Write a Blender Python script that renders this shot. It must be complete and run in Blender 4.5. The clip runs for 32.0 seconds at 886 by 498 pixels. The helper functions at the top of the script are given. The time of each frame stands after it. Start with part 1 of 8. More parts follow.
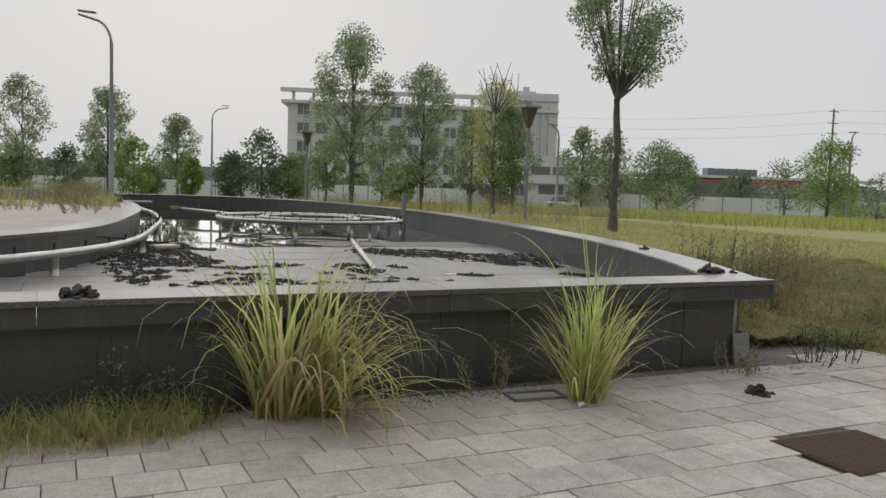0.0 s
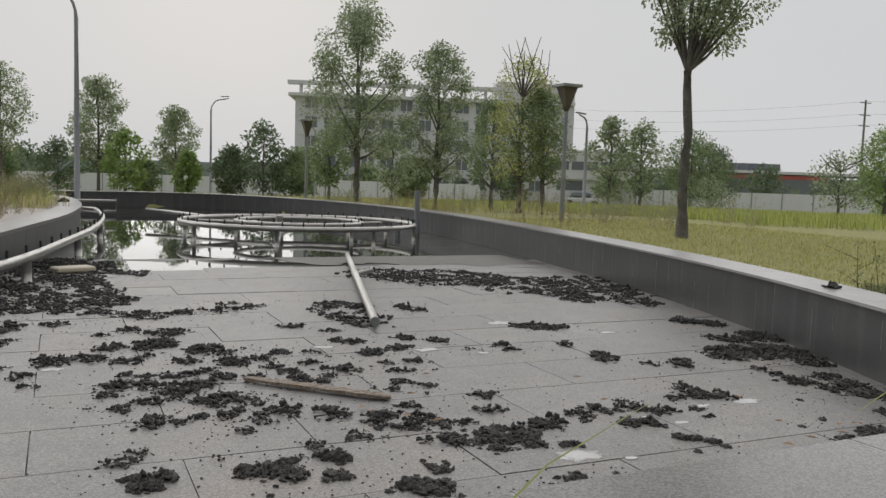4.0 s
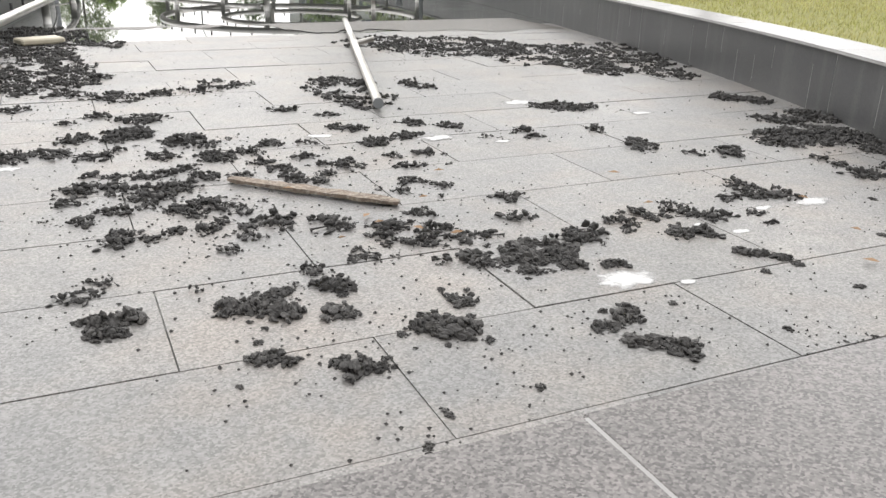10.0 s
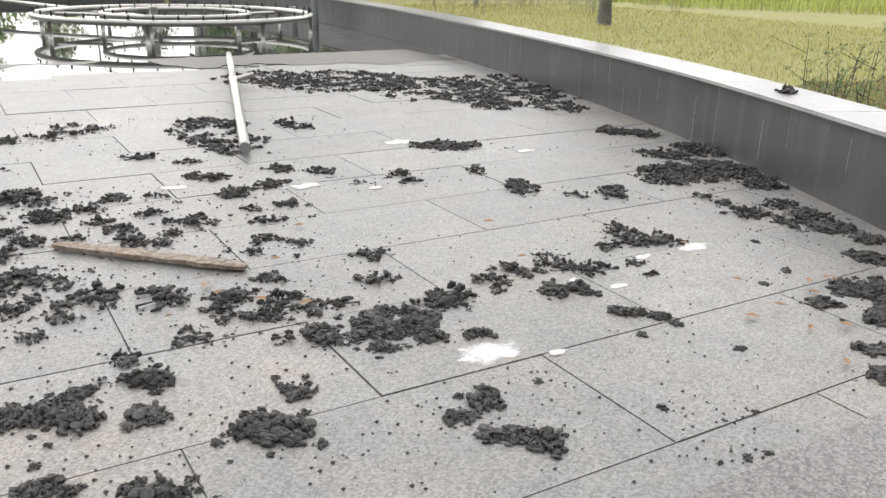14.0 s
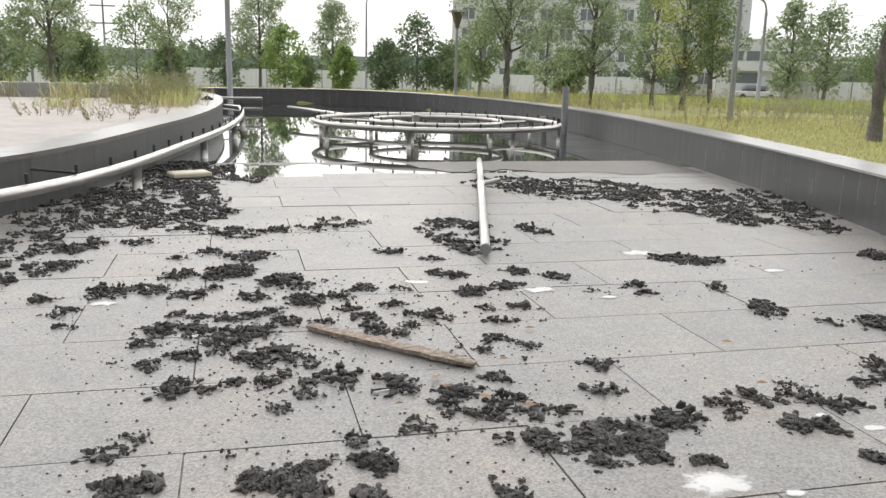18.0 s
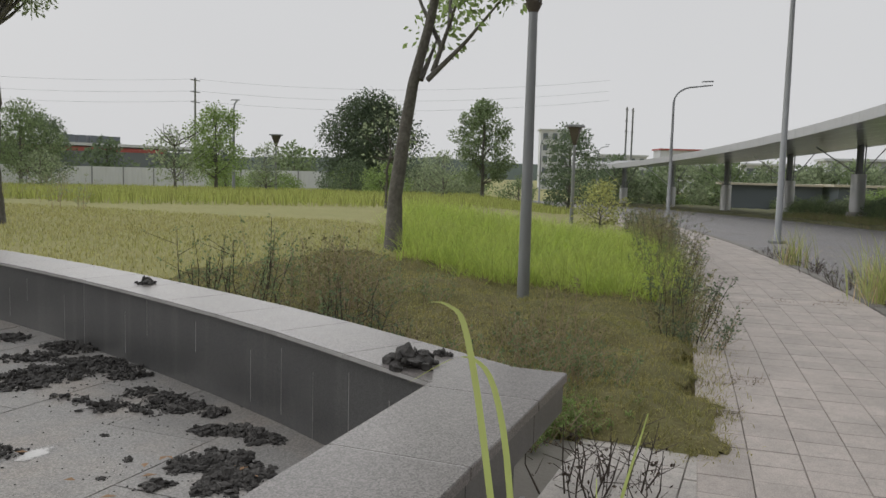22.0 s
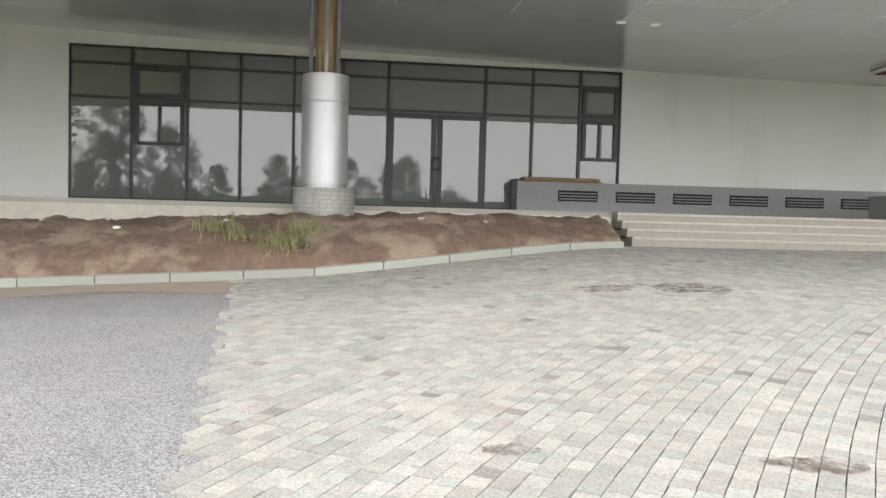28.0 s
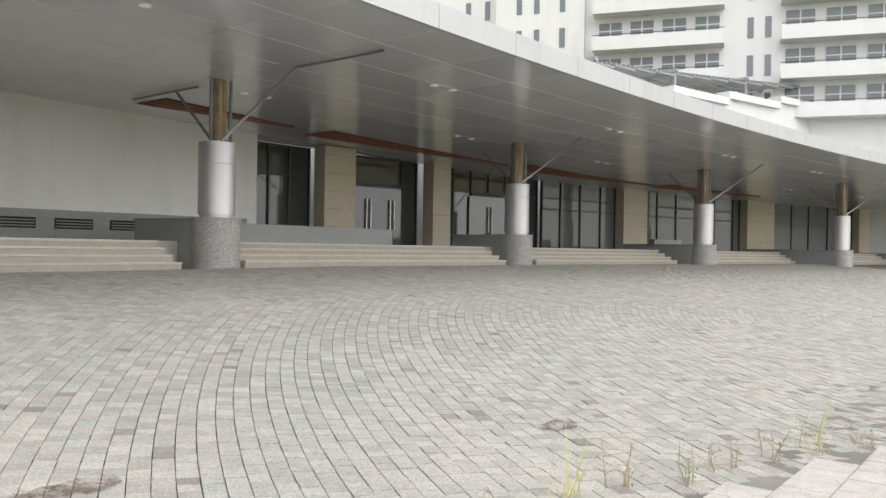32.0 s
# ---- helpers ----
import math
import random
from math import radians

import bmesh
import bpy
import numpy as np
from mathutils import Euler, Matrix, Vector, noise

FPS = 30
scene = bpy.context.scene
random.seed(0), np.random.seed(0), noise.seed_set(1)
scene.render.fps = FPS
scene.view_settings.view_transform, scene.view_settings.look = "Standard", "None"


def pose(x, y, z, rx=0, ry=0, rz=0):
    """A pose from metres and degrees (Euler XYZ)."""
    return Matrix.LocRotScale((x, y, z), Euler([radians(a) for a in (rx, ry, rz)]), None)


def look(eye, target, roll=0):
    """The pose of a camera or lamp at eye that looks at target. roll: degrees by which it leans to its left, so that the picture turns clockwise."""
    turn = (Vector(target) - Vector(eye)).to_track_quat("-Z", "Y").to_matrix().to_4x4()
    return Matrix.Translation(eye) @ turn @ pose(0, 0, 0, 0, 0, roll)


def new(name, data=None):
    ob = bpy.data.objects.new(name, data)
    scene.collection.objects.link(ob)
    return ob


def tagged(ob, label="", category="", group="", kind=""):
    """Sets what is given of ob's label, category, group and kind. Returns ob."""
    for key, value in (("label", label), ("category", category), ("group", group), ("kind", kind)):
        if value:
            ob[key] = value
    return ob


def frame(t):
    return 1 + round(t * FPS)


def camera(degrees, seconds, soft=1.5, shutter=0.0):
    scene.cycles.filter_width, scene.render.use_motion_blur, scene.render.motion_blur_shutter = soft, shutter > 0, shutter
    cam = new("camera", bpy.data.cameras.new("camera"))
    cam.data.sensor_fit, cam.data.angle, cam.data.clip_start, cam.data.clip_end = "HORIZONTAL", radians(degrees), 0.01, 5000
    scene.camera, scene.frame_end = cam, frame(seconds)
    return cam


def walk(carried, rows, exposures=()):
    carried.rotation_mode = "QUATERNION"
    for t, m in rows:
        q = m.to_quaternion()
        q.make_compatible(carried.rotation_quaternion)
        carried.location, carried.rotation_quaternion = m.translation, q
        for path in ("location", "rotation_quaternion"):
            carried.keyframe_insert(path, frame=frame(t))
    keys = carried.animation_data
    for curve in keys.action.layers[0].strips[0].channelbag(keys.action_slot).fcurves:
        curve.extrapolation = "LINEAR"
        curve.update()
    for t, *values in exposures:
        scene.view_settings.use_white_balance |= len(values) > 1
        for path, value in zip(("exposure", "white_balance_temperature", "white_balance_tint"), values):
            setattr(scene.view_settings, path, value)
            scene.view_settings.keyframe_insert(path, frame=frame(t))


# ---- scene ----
cam = camera(56.9, 32.0)
METRES, EYE, TURN = 8.0, 1.5, -26.0
ROWS = [
    (0.0, 0.0000, 0.0000, 0.0000, 0.17, -4.50, -1.90),
    (0.5, 0.0020, 0.0868, -0.0071, 0.23, -4.51, -1.91),
    (1.0, 0.0005, 0.1694, -0.0155, 0.27, -4.54, -1.89),
    (1.5, -0.0150, 0.2566, -0.0138, 0.28, -4.58, -1.89),
    (2.0, -0.0238, 0.3100, -0.0026, 0.34, -4.53, -1.85),
    (2.5, -0.0283, 0.3719, -0.0022, 0.38, -4.54, -1.81),
    (4.5, -0.0383, 0.5880, -0.0042, 1.63, -5.21, -1.81),
    (5.0, -0.0449, 0.6160, -0.0050, 2.58, -7.04, -1.85),
    (5.5, -0.0554, 0.6299, -0.0036, 3.33, -11.14, -1.77),
    (6.0, -0.0613, 0.6344, -0.0026, 3.85, -15.65, -1.69),
    (6.5, -0.0615, 0.6343, -0.0022, 4.10, -18.20, -1.59),
    (7.0, -0.0609, 0.6347, -0.0025, 4.19, -19.61, -1.52),
    (7.5, -0.0607, 0.6356, -0.0029, 4.11, -20.37, -1.47),
    (8.0, -0.0605, 0.6341, -0.0028, 3.91, -20.77, -1.43),
    (8.5, -0.0590, 0.6335, -0.0034, 3.57, -21.00, -1.41),
    (9.0, -0.0595, 0.6331, -0.0028, 3.04, -21.12, -1.39),
    (9.5, -0.0569, 0.6333, -0.0026, 2.22, -21.22, -1.35),
    (10.0, -0.0440, 0.6387, -0.0035, 1.08, -21.29, -1.30),
    (10.5, -0.0221, 0.6484, -0.0049, -0.57, -21.34, -1.31),
    (11.0, -0.0086, 0.6613, -0.0041, -2.89, -21.41, -1.32),
    (11.5, -0.0031, 0.6803, -0.0042, -5.28, -21.41, -1.33),
    (12.0, -0.0009, 0.6887, -0.0045, -7.02, -21.35, -1.34),
    (12.5, -0.0029, 0.6901, -0.0035, -7.91, -21.19, -1.34),
    (13.0, -0.0068, 0.6904, -0.0029, -7.95, -20.83, -1.31),
    (13.5, -0.0092, 0.6890, -0.0013, -7.01, -20.21, -1.28),
    (14.0, -0.0110, 0.6870, 0.0000, -5.02, -19.36, -1.22),
    (14.5, -0.0122, 0.6851, 0.0014, -2.27, -18.39, -1.22),
    (15.0, -0.0115, 0.6831, 0.0028, 0.86, -17.43, -1.18),
    (15.5, -0.0104, 0.6825, 0.0029, 3.91, -16.58, -1.16),
    (17.5, -0.0095, 0.6822, 0.0022, 11.50, -14.29, -1.26),
    (18.0, -0.0094, 0.6823, 0.0022, 11.94, -12.43, -1.28),
    (18.5, -0.0096, 0.6820, 0.0019, 12.13, -9.74, -1.33),
    (19.0, -0.0093, 0.6824, 0.0023, 12.05, -7.49, -1.34),
    (19.5, -0.0068, 0.6819, 0.0022, 10.67, -6.22, -1.39),
    (20.0, 0.0006, 0.6785, 0.0026, 5.68, -5.59, -1.37),
    (20.5, 0.0133, 0.6677, 0.0043, -3.18, -5.33, -1.33),
    (21.0, 0.0265, 0.6510, 0.0045, -15.10, -5.28, -1.38),
    (21.5, 0.0342, 0.6436, 0.0071, -28.83, -5.37, -1.48),
    (22.0, 0.0419, 0.6484, 0.0081, -42.70, -5.40, -1.56),
    (22.5, 0.0462, 0.6532, 0.0077, -55.75, -5.39, -1.64),
    (23.0, 0.0502, 0.6514, 0.0073, -67.21, -5.40, -1.63),
    (23.5, 0.0631, 0.6402, 0.0052, -76.95, -5.35, -1.60),
    (24.0, 0.0758, 0.6269, 0.0046, -85.52, -5.31, -1.69),
    (24.5, 0.0852, 0.6203, 0.0038, -94.05, -5.25, -1.72),
    (25.0, 0.0955, 0.6217, 0.0034, -103.26, -5.16, -1.67),
    (25.5, 0.1077, 0.6238, 0.0026, -112.79, -5.01, -1.60),
    (26.0, 0.1171, 0.6189, 0.0006, -122.31, -4.90, -1.55),
    (26.5, 0.1266, 0.6029, -0.0007, -131.88, -4.52, -1.60),
    (28.5, 0.1539, 0.5930, 0.0051, -168.63, -2.40, -1.52),
    (29.0, 0.1524, 0.5905, 0.0051, -176.63, -1.73, -1.51),
    (29.5, 0.1490, 0.5906, 0.0054, -183.58, -1.09, -1.49),
    (30.0, 0.1463, 0.5904, 0.0060, -189.93, -0.61, -1.44),
    (30.5, 0.1414, 0.5910, 0.0062, -195.42, -0.32, -1.28),
    (31.0, 0.1360, 0.5910, 0.0056, -200.67, -0.17, -1.05),
    (31.5, 0.1320, 0.5907, 0.0053, -204.89, -0.12, -0.99),
    (32.0, 0.1294, 0.5913, 0.0053, -207.65, -0.07, -0.94),
]
EXPOSURES = [(0.0, 0.12), (4.8, 0.05), (5.4, 0.15), (6.1, 0.8), (7.0, 1.15), (10.0, 1.17), (15.5, 1.17), (17.5, 1.12), (18.0, 0.99), (18.5, 0.5), (18.9, 0.08), (19.5, 0.05), (22.0, 0.1), (23.0, 0.25), (24.5, 0.85), (25.2, 1.4), (26.0, 1.83), (28.5, 1.83), (30.0, 1.68), (31.0, 1.5), (32.0, 1.4)]
walk(cam, [(t, pose(0, 0, EYE, 0, 0, TURN) @ pose(METRES * x, METRES * y, METRES * z, 90 + pitch, roll, yaw)) for t, x, y, z, yaw, pitch, roll in ROWS], EXPOSURES)

# ---- world and light: overcast ----
world = bpy.data.worlds.new("overcast")
scene.world = world
world.use_nodes = True
wn, wl = world.node_tree.nodes, world.node_tree.links
bg = wn["Background"]
sky = wn.new("ShaderNodeTexSky")
sky.sky_type, sky.sun_disc = "NISHITA", False
sky.sun_elevation, sky.sun_rotation = radians(18), radians(10)
sky.air_density, sky.dust_density, sky.ozone_density = 1.0, 6.0, 1.0
cloud = wn.new("ShaderNodeRGB")
cloud.outputs[0].default_value = (7.42, 7.48, 7.62, 1)
# slow grey drifts in the overcast
drift, thin = wn.new("ShaderNodeTexNoise"), wn.new("ShaderNodeMixRGB")
drift.inputs["Scale"].default_value, drift.inputs["Detail"].default_value = 2.6, 4
wl.new(wn.new("ShaderNodeTexCoord").outputs["Generated"], drift.inputs["Vector"])
thin.inputs[2].default_value = (6.95, 6.98, 7.1, 1)
wl.new(drift.outputs[0], thin.inputs[0])
wl.new(cloud.outputs[0], thin.inputs[1])
veil = wn.new("ShaderNodeMixRGB")
veil.inputs[0].default_value = 0.985
wl.new(sky.outputs[0], veil.inputs[1])
wl.new(thin.outputs[0], veil.inputs[2])
wl.new(veil.outputs[0], bg.inputs[0])
bg.inputs[1].default_value = 0.084
sun = new("sun", bpy.data.lights.new("sun", "SUN"))
sun.data.energy, sun.data.angle, sun.data.color = 1.7, radians(120), (1.0, 0.985, 0.965)
sun.matrix_world = look((10, 60, 19), (0, 0, 0))

# ---- materials ----


def mat(name, base, rough=0.8, metal=0.0, spots=(), bump=0.0, bump_scale=40.0, spec=0.5, island=0.0, obj=0.0, streak=None, coat=0.0, grain=0.0, mixed=()):
    """A surface: base colour, spots = (scale, colour, amount, sharpness) layers of noise over it, bump of a fine noise, and a change of value from piece to piece."""
    m = bpy.data.materials.new(name)
    m.use_nodes = True
    n, l = m.node_tree.nodes, m.node_tree.links
    b = n["Principled BSDF"]
    b.inputs["Roughness"].default_value = rough
    b.inputs["Metallic"].default_value = metal
    b.inputs["Specular IOR Level"].default_value = spec
    geo = n.new("ShaderNodeNewGeometry")
    col = n.new("ShaderNodeRGB")
    col.outputs[0].default_value = (*base, 1)
    out = col.outputs[0]
    for k, (scale, c, amount, sharp) in enumerate(spots):
        t = n.new("ShaderNodeTexNoise")
        t.inputs["Scale"].default_value = scale
        t.inputs["Detail"].default_value = 6
        t.inputs["Roughness"].default_value = 0.62
        l.new(geo.outputs["Position"], t.inputs["Vector"])
        r = n.new("ShaderNodeMapRange")
        r.inputs[1].default_value, r.inputs[2].default_value = 0.5 - 0.5 / sharp + (0.04 if sharp < 8 else 0.03) * k, 0.5 + 0.5 / sharp + (0.04 if sharp < 8 else 0.03) * k
        r.inputs[4].default_value = amount
        l.new(t.outputs[0], r.inputs[0])
        x = n.new("ShaderNodeMixRGB")
        x.inputs[2].default_value = (*c, 1)
        l.new(r.outputs[0], x.inputs[0])
        l.new(out, x.inputs[1])
        out = x.outputs[0]
    if streak:
        sx, sz, c, amount = streak
        t = n.new("ShaderNodeTexNoise")
        t.inputs["Scale"].default_value = 1.0
        t.inputs["Detail"].default_value = 5
        mp = n.new("ShaderNodeMapping")
        mp.inputs["Scale"].default_value = (sx, sx, sz)
        l.new(geo.outputs["Position"], mp.inputs[0])
        l.new(mp.outputs[0], t.inputs["Vector"])
        r = n.new("ShaderNodeMapRange")
        r.inputs[1].default_value, r.inputs[2].default_value, r.inputs[4].default_value = 0.52, 0.72, amount
        l.new(t.outputs[0], r.inputs[0])
        x = n.new("ShaderNodeMixRGB")
        x.inputs[2].default_value = (*c, 1)
        l.new(r.outputs[0], x.inputs[0])
        l.new(out, x.inputs[1])
        out = x.outputs[0]
    for k, c in enumerate(mixed):
        # some pieces of another shade; the last shade is rare
        q = n.new("ShaderNodeMath")
        q.operation = "MULTIPLY_ADD"
        q.inputs[1].default_value, q.inputs[2].default_value = 17.3 + 11.9 * k, 0.37 * k
        l.new(geo.outputs["Random Per Island"], q.inputs[0])
        fr = n.new("ShaderNodeMath")
        fr.operation = "FRACT"
        l.new(q.outputs[0], fr.inputs[0])
        r = n.new("ShaderNodeMapRange")
        rare = k == len(mixed) - 1
        r.inputs[1].default_value, r.inputs[2].default_value, r.inputs[4].default_value = (0.982 if rare else 0.55), (0.988 if rare else 0.95), (0.8 if rare else 0.85)
        l.new(fr.outputs[0], r.inputs[0])
        x = n.new("ShaderNodeMixRGB")
        x.inputs[2].default_value = (*c, 1)
        l.new(r.outputs[0], x.inputs[0])
        l.new(out, x.inputs[1])
        out = x.outputs[0]
    for amount, source in ((island, geo.outputs["Random Per Island"]), (obj, None)):
        if amount:
            if source is None:
                source = n.new("ShaderNodeObjectInfo").outputs["Random"]
            r = n.new("ShaderNodeMapRange")
            r.inputs[3].default_value, r.inputs[4].default_value = 1 - amount, 1 + amount
            l.new(source, r.inputs[0])
            x = n.new("ShaderNodeVectorMath")
            x.operation = "SCALE"
            l.new(out, x.inputs[0])
            l.new(r.outputs[0], x.inputs["Scale"])
            out = x.outputs[0]
    if grain:
        t = n.new("ShaderNodeTexVoronoi")
        t.inputs["Scale"].default_value = bump_scale * 1.6
        l.new(geo.outputs["Position"], t.inputs["Vector"])
        r = n.new("ShaderNodeMapRange")
        r.inputs[3].default_value, r.inputs[4].default_value = 1 - grain, 1 + grain
        sep = n.new("ShaderNodeSeparateColor")
        l.new(t.outputs["Color"], sep.inputs[0])
        l.new(sep.outputs[0], r.inputs[0])
        x = n.new("ShaderNodeVectorMath")
        x.operation = "SCALE"
        l.new(out, x.inputs[0])
        l.new(r.outputs[0], x.inputs["Scale"])
        out = x.outputs[0]
    l.new(out, b.inputs["Base Color"])
    if bump:
        t = n.new("ShaderNodeTexNoise")
        t.inputs["Scale"].default_value = bump_scale
        t.inputs["Detail"].default_value = 5
        l.new(geo.outputs["Position"], t.inputs["Vector"])
        h = n.new("ShaderNodeBump")
        h.inputs["Strength"].default_value = bump
        h.inputs["Distance"].default_value = 0.6 / bump_scale
        l.new(t.outputs[0], h.inputs["Height"])
        l.new(h.outputs[0], b.inputs["Normal"])
    return m


def leafy(name, base, tip, rough=0.6):
    """Thin leaves: part of the light passes through."""
    m = mat(name, base, rough, spots=((0.9, tip, 0.8, 2.0),), island=0.35, spec=0.3)
    n, l = m.node_tree.nodes, m.node_tree.links
    p, out = n["Principled BSDF"], n["Material Output"]
    thin, both = n.new("ShaderNodeBsdfTranslucent"), n.new("ShaderNodeMixShader")
    l.new(p.inputs["Base Color"].links[0].from_socket, thin.inputs["Color"])
    both.inputs[0].default_value = 0.5
    l.new(p.outputs[0], both.inputs[1])
    l.new(thin.outputs[0], both.inputs[2])
    l.new(both.outputs[0], out.inputs["Surface"])
    return m


